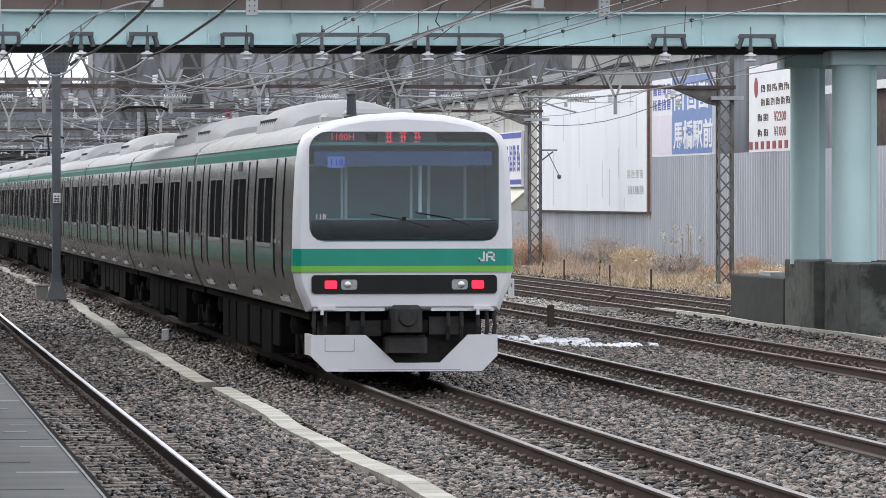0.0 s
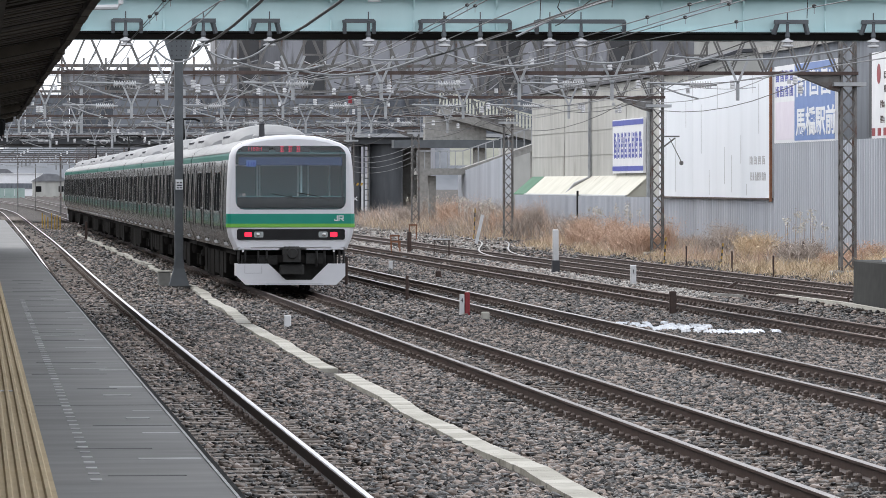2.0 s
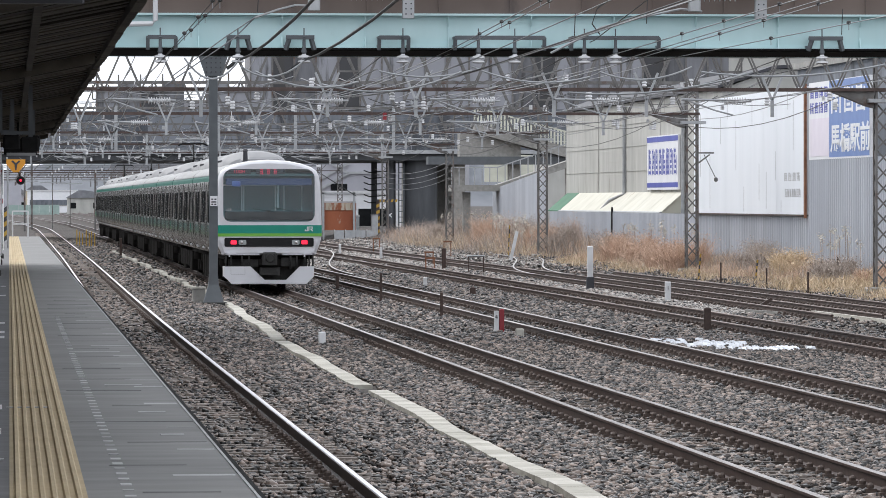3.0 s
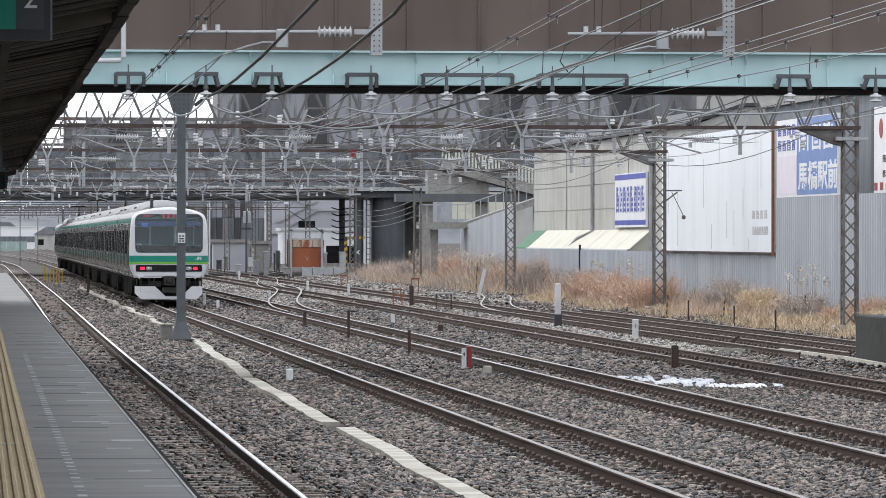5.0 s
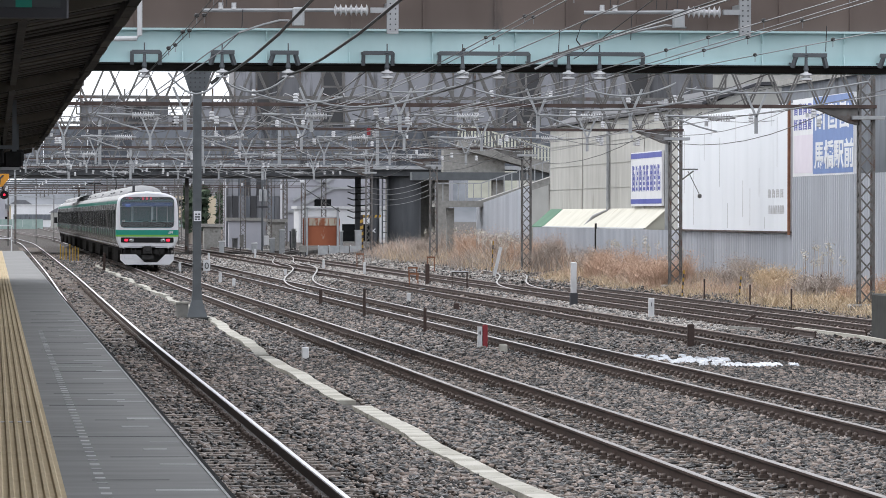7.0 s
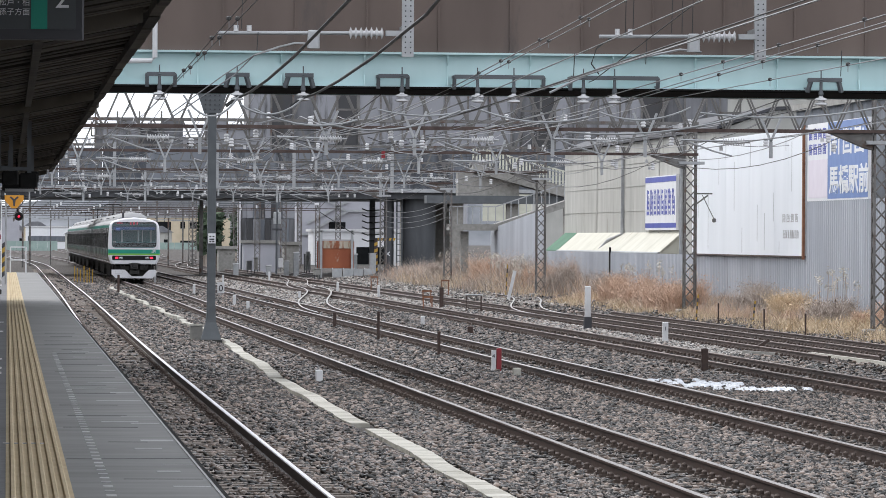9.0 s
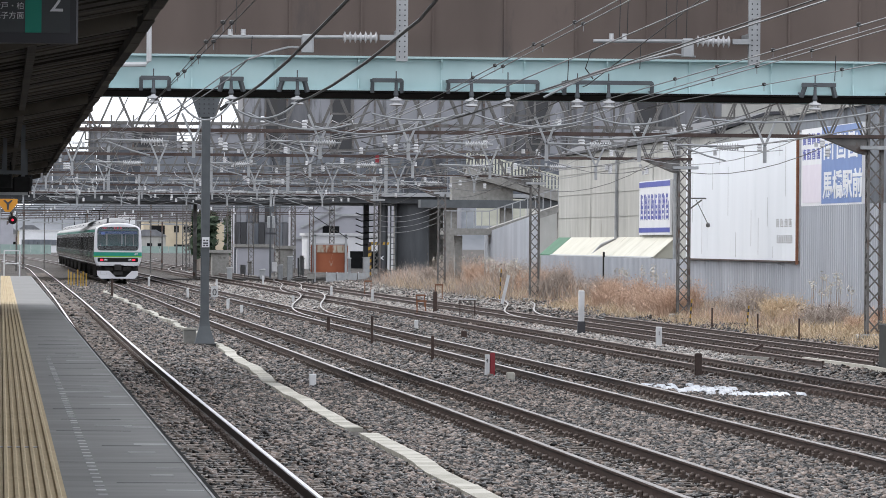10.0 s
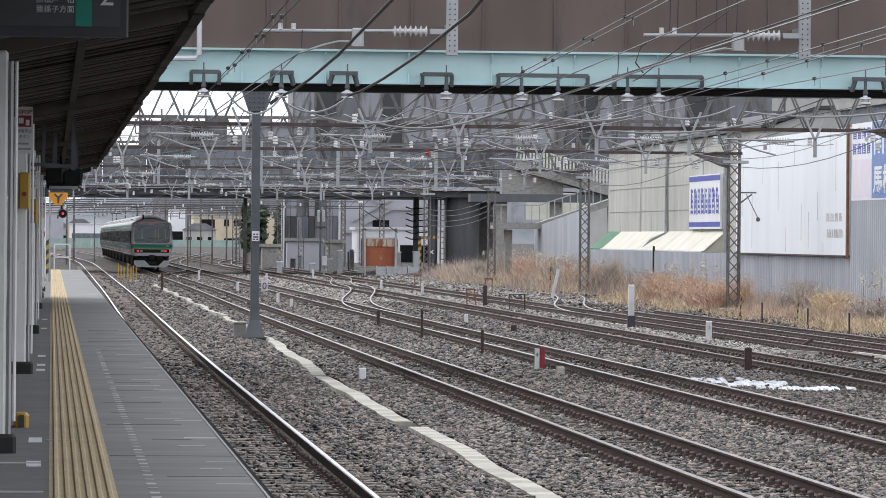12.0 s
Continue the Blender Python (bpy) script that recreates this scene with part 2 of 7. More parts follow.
M_DARK = stuff("dark_print", (0.03, 0.03, 0.035), (0.06, 0.06, 0.07), 0.6, grain=2, bump=0.0)
M_YEL = stuff("yellow_paint", (0.4, 0.24, 0.03), (0.52, 0.33, 0.055), 0.6, grain=2, bump=0.0)
M_CANOPY = stuff("dark_timber_canopy", (0.03, 0.026, 0.02), (0.105, 0.092, 0.073), 0.85, grain=5, bump=0.3, obj=0.5)
M_GREEN = stuff("emerald_band", (0.0, 0.23, 0.165), (0.005, 0.28, 0.2), 0.4, grain=2, bump=0.0)
M_LIME = stuff("lime_band", (0.15, 0.42, 0.05), (0.19, 0.48, 0.07), 0.4, grain=2, bump=0.0)
M_TWHITE = stuff("train_white_paint", (0.66, 0.66, 0.69), (0.73, 0.73, 0.76), 0.35, grain=2, bump=0.0)
M_STEEL = stuff("brushed_stainless", (0.2, 0.192, 0.178), (0.36, 0.35, 0.33), 0.27, 0.9, grain=2, bump=0.02, stretch=(1, 0.3, 3), wear=(0.17, 0.155, 0.135), wear_at=0.55, wear_scale=0.5)
M_DOOR = stuff("stainless_door", (0.13, 0.125, 0.115), (0.2, 0.195, 0.183), 0.33, 0.85, grain=2, bump=0.0, obj=0.5)
M_TROOF = stuff("train_roof_grey", (0.28, 0.28, 0.28), (0.4, 0.4, 0.4), 0.6, grain=1.5, bump=0.02)
M_AC = stuff("air_conditioner_grey", (0.27, 0.27, 0.275), (0.37, 0.37, 0.375), 0.6, grain=2, bump=0.02)
M_GLASSB = stuff("dark_window_glass", (0.01, 0.011, 0.012), (0.022, 0.023, 0.024), 0.12, grain=2, bump=0.0, spec=0.0)
M_FRONT = clear_glass("cab_glass", (0.7, 0.86, 0.9), 0.98)
M_CAB = stuff("cab_lining", (0.07, 0.17, 0.18), (0.12, 0.235, 0.245), 0.6, grain=3, bump=0.0)
M_CABLIGHT = stuff("pale_cab_frame", (0.7, 0.75, 0.75), (0.8, 0.84, 0.84), 0.4, grain=3, bump=0.0)
M_TAIL = glow("red_tail_light", (1.0, 0.02, 0.06), 1.15)
M_LED = glow("red_led_text", (0.85, 0.05, 0.1), 0.3)
M_LENS = stuff("headlight_lens", (0.22, 0.24, 0.24), (0.42, 0.45, 0.45), 0.15, 0.3, grain=30, bump=0.2)
# Near-black puts the shade below and between the cars into the colour.
M_UNDER = stuff("shade_dark_underframe", (0.006, 0.0056, 0.0053), (0.018, 0.0165, 0.0155), 0.95, grain=4, bump=0.2, spec=0.03)
M_STRAW = stuff("dry_straw", (0.5, 0.37, 0.23), (0.78, 0.63, 0.45), 0.9, grain=2, bump=0.0, island=0.7)
M_RUSTWEED = stuff("russet_weed", (0.46, 0.31, 0.22), (0.72, 0.53, 0.41), 0.9, grain=2, bump=0.0, island=0.7)
M_GREYWEED = stuff("grey_brown_stalk", (0.3, 0.25, 0.215), (0.56, 0.48, 0.42), 0.9, grain=2, bump=0.0, island=0.7)
M_FLUFF = stuff("pale_seed_head", (0.5, 0.46, 0.4), (0.68, 0.64, 0.57), 0.95, grain=3, bump=0.0)
M_SNOW = stuff("old_snow", (0.55, 0.57, 0.61), (0.76, 0.78, 0.82), 0.7, grain=8, bump=0.2)
# Darker copies of the face bands; the side's dimmer light is in the colour.
M_SIDEGREEN = stuff("dimmed_glossy_emerald_film", (0.0, 0.1, 0.075), (0.004, 0.13, 0.098), 0.17, 0.1, grain=2, bump=0.0, spec=0.6)
M_SIDELIME = stuff("dimmed_glossy_lime_film", (0.045, 0.12, 0.035), (0.06, 0.15, 0.045), 0.17, 0.1, grain=2, bump=0.0, spec=0.6)
M_RAILTOP2 = stuff("dull_brown_rail_head", (0.18, 0.15, 0.14), (0.36, 0.32, 0.3), 0.3, 0.8, grain=3, bump=0.0, stretch=(6, 0.4, 1))
M_JET = stuff("glossy_black_panel", (0.006, 0.006, 0.007), (0.012, 0.012, 0.013), 0.25, grain=3, bump=0.0, spec=0.25)
M_BLIND = stuff("blue_sun_blind", (0.025, 0.05, 0.15), (0.045, 0.08, 0.2), 0.5, grain=2, bump=0.0)
M_WESTWALL = stuff("dark_reflection_wall", (0.05, 0.052, 0.055), (0.1, 0.102, 0.105), 0.8, grain=0.8, bump=0.05)
M_RAILTOP3 = stuff("pale_worn_rail_head", (0.28, 0.265, 0.255), (0.44, 0.42, 0.4), 0.4, 0.9, grain=3, bump=0.0, stretch=(6, 0.4, 1))
M_ORANGE = stuff("orange_sign_paint", (0.62, 0.25, 0.02), (0.74, 0.33, 0.03), 0.5, grain=2, bump=0.0)
M_CHIP = stuff("pale_stone_chip", (0.22, 0.2, 0.18), (0.46, 0.43, 0.4), 0.5, grain=6, bump=0.0, island=1.0)


# ---- ground ----
GROUND = -0.2
def ground_height(x):
    return GROUND if x < 22.6 else GROUND + min((x - 22.6) / 3.0, 1.0) * 0.4


g = Geo()
xs = [-900, -60, -8, 0, 4, 10, 16, 22.6, 23.6, 24.6, 25.6, 40, 120, 1200]
ys = [-300, -20, 40, 80, 120, 160, 220, 300, 420, 600, 1000, 2500]
g.add([(x, y, ground_height(x)) for y in ys for x in xs],
      [(j * len(xs) + i, j * len(xs) + i + 1, (j + 1) * len(xs) + i + 1, (j + 1) * len(xs) + i) for j in range(len(ys) - 1) for i in range(len(xs) - 1)])
thing("ground", "grey-brown ballast ground of a railway yard", "ground", g, M_BALLAST, kind="structure")


def stones(name, label, count, y0, y1, x0, slope, size, seed, mat=M_STONE, x1=24.0):
    """Loose angular stones, each a squashed eight-sided lump, lying on the ground."""
    rng = np.random.default_rng(seed)
    y = y0 + (y1 - y0) * rng.random(count * 3) ** 1.25
    x = x0 + (x1 - x0) * rng.random(count * 3)
    keep = x < slope * y
    for c in TRACKS:
        off = np.abs(np.abs(x - c) - 0.566)
        keep &= off > 0.11
        keep &= (np.abs(x - c) > (1.05 if c < 3 else 0.5)) | (rng.random(len(x)) < (0.3 if c < 3 else 0.35))
    keep &= (np.abs(x - 5.2 - 0.65 * np.clip((y - 88) / 45, 0, 1)) > 0.2) | (y > 235)
    x, y = x[keep][:count], y[keep][:count]
    n = len(x)
    z = np.where(x < 22.6, GROUND, GROUND + np.clip((x - 22.6) / 3, 0, 1) * 0.4)
    base = np.array([(1, 0, 0), (0, 1, 0), (-1, 0, 0), (0, -1, 0), (0, 0, 1), (0, 0, -1)], float)
    turn = rng.normal(size=(n, 3, 3))
    q, _ = np.linalg.qr(turn)
    s = size * (0.55 + 0.9 * rng.random((n, 1, 1)) ** 1.6)
    p = base[None] * (0.6 + 0.8 * rng.random((n, 6, 1)))
    p = (p @ q) * s * np.array([1.15, 1.15, 0.75])
    p += np.stack([x, y, z + size * (0.05 + 1.0 * rng.random(n) ** 1.6)], 1)[:, None, :]
    tri = np.array([(0, 1, 4), (1, 2, 4), (2, 3, 4), (3, 0, 4), (1, 0, 5), (2, 1, 5), (3, 2, 5), (0, 3, 5)])
    faces = (tri[None] + 6 * np.arange(n)[:, None, None]).reshape(-1, 3)
    me = bpy.data.meshes.new(name)
    me.vertices.add(n * 6)
    me.vertices.foreach_set("co", p.reshape(-1))
    me.loops.add(len(faces) * 3)
    me.loops.foreach_set("vertex_index", faces.reshape(-1).astype(np.int32))
    me.polygons.add(len(faces))
    me.polygons.foreach_set("loop_start", np.arange(0, len(faces) * 3, 3, dtype=np.int32))
    me.polygons.foreach_set("loop_total", np.full(len(faces), 3, dtype=np.int32))
    me.materials.append(mat)
    me.update(calc_edges=True)
    me.validate()
    return tagged(new(name, me), label, "gravel", kind="stuff")


# ---- tracks, running straight away; rail tops at height 0 ----
TRACKS = (2.78, 7.47, 11.07, 15.37, 18.7, 21.0)
RAIL = [(-0.063, -0.155), (0.063, -0.155), (0.063, -0.143), (0.012, -0.125), (0.010, -0.045), (0.033, -0.032), (0.033, -0.008), (0.024, 0.0), (-0.024, 0.0), (-0.033, -0.008), (-0.033, -0.032), (-0.010, -0.045), (-0.012, -0.125), (-0.063, -0.143)]


def rail_geo(points, step=1):
    """A rail carried along a line of (x, y) on the ground; the running surface has slot 1."""
    geo = Geo()
    n = len(RAIL)
    v = []
    for i, (x, y) in enumerate(points):
        a, b = points[max(i - 1, 0)], points[min(i + 1, len(points) - 1)]
        d = Vector((b[0] - a[0], b[1] - a[1])).normalized()
        v += [(x + u * d.y, y - u * d.x, w) for u, w in RAIL]
    for i in range(len(points) - 1):
        for j in range(n):
            geo.f.append((i * n + j, i * n + (j + 1) % n, (i + 1) * n + (j + 1) % n, (i + 1) * n + j))
            geo.m.append(1 if j in (6, 7, 8) else 0)
    geo.v = [tuple(p) for p in v]
    geo.f += [tuple(range(n)), tuple((len(points) - 1) * n + j for j in range(n))]
    geo.m += [0, 0]
    return geo


def sleeper_geo(half=1.0, clips=True):
    geo = Geo()
    prof = [(-0.13, -0.33), (0.13, -0.33), (0.12, -0.165), (-0.12, -0.165)]
    geo.sweep(prof, -half, half, 0, axis="x")
    if clips:
        for rx in (-0.566, 0.566):
            for s in (-1, 1):
                cx = rx + s * 0.115
                geo.box(cx - 0.05, cx + 0.05, -0.055, 0.055, -0.17, -0.125, 1)
                geo.lathe((cx, 0, -0.125), [(0.032, 0), (0.034, 0.03), (0.018, 0.05)], 6, 1)
    return geo


SLEEPER = sleeper_geo().mesh("sleeper", [M_SLEEPER, M_CLIP])
M_SLEEPER1 = stuff("concrete_sleeper", (0.12, 0.1, 0.086), (0.27, 0.232, 0.205), 0.9, grain=10, bump=0.3, obj=0.4)
SLEEPER1 = sleeper_geo().mesh("sleeper", [M_SLEEPER1, M_CLIP])


def eased(u):
    u = min(max(u, 0.0), 1.0)
    return u * u * (3 - 2 * u)


def drift_none(y):
    return 0.0


def drift_platform(y):
    """The platform track swings slowly to the right, then back to the left far off."""
    return 0.0018 * y + 0.3 * eased((y - 85) / 160) + 0.12 * eased((y - 200) / 200) - 14.0 * eased((y - 420) / 700)


def drift_main(y):
    return 0.22 * eased((y - 165) / 85) + 0.1 * eased((y - 280) / 80) - 9.0 * eased((y - 480) / 700)


def track(label, x, y0, y1, top, near, far, drift=drift_none):
    """Two rails on sleepers; the nearer sleepers are pieces, those further off one joined part."""
    ob = thing("track", label, "railway track", group="parallel railway tracks", kind="structure", at=(x, 0, 0))
    ys_line = [y0] + [v for v in range(80, 460, 15) if y0 < v < y1] + [v for v in range(480, 1500, 60) if y0 < v < y1] + [y1]
    for s in (-0.566, 0.566):
        part("rail", rail_geo([(s + drift(v), v) for v in ys_line]), [M_RAIL, top], ob)
    y = near
    while y < far:
        sl = new("sleeper", SLEEPER1 if x < 3 else SLEEPER)
        sl.parent = ob
        sl.location = (drift(y) + random.uniform(-0.02, 0.02), y + random.uniform(-0.02, 0.02), random.uniform(-0.006, 0.006))
        sl.rotation_euler.z = random.uniform(-0.012, 0.012)
        y += 0.6
    rest = Geo()
    while y < min(y1, 420):
        rest.sweep([(-0.12, -0.3), (0.12, -0.3), (0.12, -0.165), (-0.12, -0.165)], -1, 1, 0, axis="x", at=(drift(y), y, 0))
        y += 0.6
    if rest.v:
        tagged(part("sleeper", rest, M_SLEEPER1 if x < 3 else M_SLEEPER, ob), kind="stuff")
    return ob


track("platform track with bright rails on close concrete sleepers", 2.57, 20, 900, M_RAILTOP, 41, 200, drift_platform)
track("running track with worn bright rails and rusty clips", 7.47, 30, 1500, M_RAILTOP2, 41, 200, drift_main)
track("running track with worn rails on grey ballast", 11.07, 40, 1500, M_RAILTOP2, 54, 220)
track("running track with dull brown rails on ballast", 15.37, 60, 1500, M_OLDTOP, 78, 230)
track("rusty siding track half sunk in ballast", 18.7, 110, 1200, M_OLDTOP, 112, 220)
track("rusty overgrown siding track beside dry weeds", 21.0, 114, 178, M_OLDTOP, 115, 177)


def crossover(x0, y0, x1, y1):
    ob = thing("turnout", "bright curved crossover rails between two tracks", "railway turnout", kind="structure")
    for s in (-0.566, 0.566):
        pts = []
        for i in range(17):
            u = i / 16
            pts.append((x0 + (x1 - x0) * (3 * u * u - 2 * u ** 3) + s, y0 + (y1 - y0) * u))
        part("rail", rail_geo(pts), [M_RAIL, M_RAILTOP3], ob)


crossover(11.4, 172, 16.2, 270)
crossover(18.7, 170, 23.6, 236)
crossover(15.37, 250, 18.7, 330)
crossover(7.47, 300, 11.07, 380)
crossover(18.7, 320, 30.0, 460)
crossover(15.37, 400, 33.0, 800)
crossover(11.07, 400, 27.0, 860)
crossover(18.7, 380, 26.0, 560)


# ---- cable trough of pale lids ----
def trough_x(y):
    return 5.2 + 0.65 * min(max((y - 88) / 45, 0), 1) + (0.045 if y < 135 else 0.09) * math.sin(y * 0.31) + 0.02 * math.sin(y * 0.83)


trough = thing("cable_trough", "winding line of pale concrete cable trough lids on ballast", "cable trough")
y = 40.0
while y < 330:
    wid = 0.135 if y < 128 else 0.09 + 0.03 * math.sin(y * 1.3)
    if not (134 < y < 139 or 163 < y < 166 or 193 < y < 196 or 216 < y < 218 or y > 268):
        x = trough_x(y)
        step = 0.5 if y < 180 else 1.0
        x2 = trough_x(y + step)
        low = -0.1 if 70.4 < y < 72.2 or 95 < y < 96.4 else 0.0
        z = GROUND + (0.06 if y < 145 else 0.1) + low + random.uniform(-0.0015, 0.0015)
        e = random.uniform(-0.008, 0.008)
        ya, yb = y + 0.003, y + step - 0.003
        lid = Geo().add([(xx + u + e, yy, zz) for zz in (GROUND - 0.12, z) for xx, yy in ((x, ya), (x2, yb)) for u in (-wid, wid)],
                        [(0, 1, 3, 2), (4, 6, 7, 5), (0, 4, 5, 1), (1, 5, 7, 3), (3, 7, 6, 2), (2, 6, 4, 0)])
        part("lid", lid, M_TROUGH, trough)
    y += 0.5 if y < 180 else 1.0


M_PATCH = stuff("pale_worn_asphalt", (0.3, 0.3, 0.3), (0.5, 0.5, 0.5), 0.7, grain=6, bump=0.0)

# ---- platform ----
plat = thing("platform", "grey asphalt station platform with yellow tactile strip", "platform", kind="structure")
plat.rotation_euler.z = -0.0016
g = Geo()
g.box(0.37, 1.165, -12, 200, 0.9, 1.1)
part("deck", g, M_PLAT, plat)
part("inner_deck", Geo().box(-7, 0.0, -12, 200, 0.9, 1.098), M_PLATB, plat, "dark asphalt behind the tactile strip")
part("base_wall", Geo().box(-7, 0.95, -12, 199.8, -0.4, 0.9), M_CONC, plat)
part("nosing", Geo().box(1.165, 1.18, -12, 200, 0.86, 1.104), M_PATCH, plat, "white painted platform edge")
part("fascia", Geo().box(1.181, 1.21, -12, 199.9, 0.8, 1.098), M_BLACK, plat, "black rubber edge strip")
part("strip_base", Geo().box(0.0, 0.37, -12, 200, 0.9, 1.1), M_TACT, plat, "yellow tactile strip")
for i in range(6):
    x = 0.04 + 0.058 * i
    part("ridge", Geo().sweep([(x - 0.017, 1.1), (x + 0.017, 1.1), (x + 0.009, 1.112), (x - 0.009, 1.112)], 22, 200), M_TACT, plat)
M_DASH = stuff("worn_pale_marking", (0.34, 0.34, 0.34), (0.52, 0.52, 0.52), 0.7, grain=7, bump=0.0, obj=0.6)
dash = Geo().box(0.0, 0.055, 0, 0.12, 1.1, 1.104).mesh("dash", M_DASH)
for i in range(76):
    d = new("dash", dash)
    d.parent, d.location = plat, (0.545, 24 + i * 0.5, 0)
for y, x0, x1 in ((30.3, 0.9, 1.04), (33.6, 0.85, 1.03), (34.4, -0.02, 0.28), (38.5, 0.72, 1.0), (62.0, 0.8, 1.0), (47, 0.55, 1.02), (27.5, -0.3, -0.03), (31.0, -0.3, -0.05)):
    part("line_mark", Geo().box(x0, x1, y, y + 0.14, 1.099, 1.1045), M_PATCH, plat)
for y in (30.6, 34.2, 52, 54, 58, 75, 83):
    part("floor_mark", Geo().box(-0.14, -0.05, y, y + 0.75, 1.098, 1.102), M_EDGE, plat)

M_SEAM = stuff("dark_deck_seam", (0.12, 0.12, 0.12), (0.18, 0.18, 0.18), 0.9, grain=6, bump=0.0)
for i in range(20):
    y = 24.5 + i * 2.6 + random.uniform(-0.35, 0.35)
    x0 = random.uniform(0.38, 0.7)
    part("seam", Geo().box(x0, random.uniform(0.9, 1.16), y, y + random.uniform(0.02, 0.07), 1.098, 1.1025), M_SEAM, plat)
for i in range(16):
    y = 25 + i * 3.1 + random.uniform(-1, 1)
    x0 = random.uniform(0.75, 1.0)
    part("pale_patch", Geo().box(x0, 1.15, y, y + random.uniform(0.05, 0.25), 1.098, 1.1018), M_PATCH, plat)

# Added wall, never in view, gives the train side something dark to reflect.
thing("wall_west", "added unseen dark wall that darkens the train's reflections", "wall", Geo().box(-9.4, -9.0, -30, 640, -0.3, 6.5), M_WESTWALL, kind="structure")

# ---- overbridge ----
BY = 98.5
bridge = thing("overbridge", "pale aqua steel girder bridge with brown side panels", "bridge", at=(0, 0, -0.065))
g = Geo()
g.box(-40, 60, BY, BY + 0.03, 5.53, 6.16)
part("web", g, M_AQUA, bridge)
# shade under the girder is put into the flange's black colour
part("bottom_flange", Geo().box(-40, 60, BY - 0.15, BY + 0.3, 5.5, 5.528), M_BLACK, bridge, "bottom flange coloured black for underside shade")
part("top_flange", Geo().box(-40, 60, BY - 0.16, BY + 0.2, 6.16, 6.2), M_AQUA, bridge)
part("lower_lip", Geo().box(-40, 60, BY - 0.155, BY + 0.2, 5.53, 5.55), M_AQUA, bridge)
stiff = Geo().sweep([(-0.13, 5.545), (0, 5.545), (0, 6.16), (-0.13, 6.16), (-0.13, 6.1), (-0.03, 5.95), (-0.03, 5.75)], -0.012, 0.012, 0, axis="x").mesh("stiffener", M_AQUA)
x = -14.0
while x < 34:
    s = new("stiffener", stiff)
    s.parent, s.location = bridge, (x, BY, 0)
    x += 1.62
# black colour gives the deck its underside shade
part("deck", Geo().box(-40, 60, BY + 0.3, BY + 4.1, 5.49, 6.1), M_BLACK, bridge, "deck coloured black for underside shade")
part("rear_girder", Geo().box(-40, 60, BY + 4.1, BY + 4.3, 5.48, 6.2), M_AQUA, bridge)
x = -12.5
while x < 32:
    pn = Geo().box(x + 0.008, x + 1.392, BY - 0.02, BY + 0.04, 6.2, 9.0)
    pn.box(x - 0.01, x + 0.03, BY - 0.05, BY + 0.0, 6.2, 9.0)
    part("side_panel", pn, M_BROWN, bridge)
    x += 1.4
part("panel_backing", Geo().box(-40, 60, BY + 0.05, BY + 0.12, 6.2, 9.0), M_BROWN, bridge)
# piers
for cx, cy, r in ((19.98, 99.6, 0.39), (19.55, 102.3, 0.3)):
    part("column", Geo().lathe((cx, cy, 1.2), [(r, 0), (r, 4.1)], 24), M_AQUA, bridge, smooth=True)
    part("capital", Geo().box(cx - 0.5, cx + 0.7, cy - 0.45, cy + 0.45, 5.2, 5.49, 0, 0.03), M_AQUA, bridge)
    part("rib", Geo().box(cx + r - 0.02, cx + r + 0.12, cy - 0.02, cy + 0.02, 1.3, 5.2), M_AQUA, bridge)
M_FOOT = stuff("stained_footing_concrete", (0.055, 0.059, 0.052), (0.125, 0.13, 0.118), 0.9, grain=4, bump=0.2, wear=(0.024, 0.026, 0.023), wear_at=0.5, wear_scale=0.4)
M_DCONC = stuff("dark_stained_concrete", (0.018, 0.019, 0.018), (0.045, 0.046, 0.043), 0.9, grain=4, bump=0.2, wear=(0.02, 0.02, 0.019), wear_at=0.55, wear_scale=0.4)
part("footing", Geo().box(19.5, 20.55, 96.4, 100.0, -0.4, 1.28, 0, 0.03), M_FOOT, bridge, "stained concrete footing")
part("footing", Geo().box(19.3, 20.9, 100.03, 103.2, -0.4, 1.3, 0, 0.03), M_FOOT, bridge, "stained concrete footing")
part("footing", Geo().box(19.3, 20.7, 103.3, 109.6, -0.4, 0.9, 0, 0.03), M_DCONC, bridge, "dark mossy concrete footing")
part("footing_cap", Geo().box(19.5, 19.9, 105.9, 107.2, 0.9, 0.98), M_GALV, bridge)
g = Geo()
kp = [(19.0, 118), (19.05, 115.6), (19.15, 110), (18.9, 104), (19.1, 95), (18.9, 86)]
for a, b in zip(kp, kp[1:]):
    g.bar((a[0], a[1], GROUND + 0.03), (b[0], b[1], GROUND + 0.03), 0.1, 0.16)
thing("kerb", "low pale concrete kerb beside the bridge footing", "kerb", g, M_TROUGH)

# ---- corrugated fence, boards and beige building along the far side ----
FX = 27.0


def corrugated(y0, y1, z0, z1, pitch=0.42, depth=0.13):
    g = Geo()
    n = int((y1 - y0) / pitch * 4) + 1
    v = []
    for i in range(n + 1):
        y = min(y0 + i * pitch / 4, y1)
        d = (0, 1, 1, 0)[i % 4] * depth
        v += [(FX - d, y, z0), (FX - d, y, z1)]
    g.add(v, [(2 * i, 2 * i + 2, 2 * i + 3, 2 * i + 1) for i in range(n)])
    g.box(FX + 0.01, FX + 0.07, y0, y1, z0, z1)
    return g


fence = thing("corrugated_fence", "tall galvanised corrugated sheet fence with stains", "fence")
for y0 in range(118, 168, 5):
    part("sheet", corrugated(y0, min(y0 + 4.98, 168.3), -0.2, 3.85), M_CORR, fence)
low_fence = thing("corrugated_fence", "low galvanised corrugated sheet fence below a board", "fence")
y = 168.35
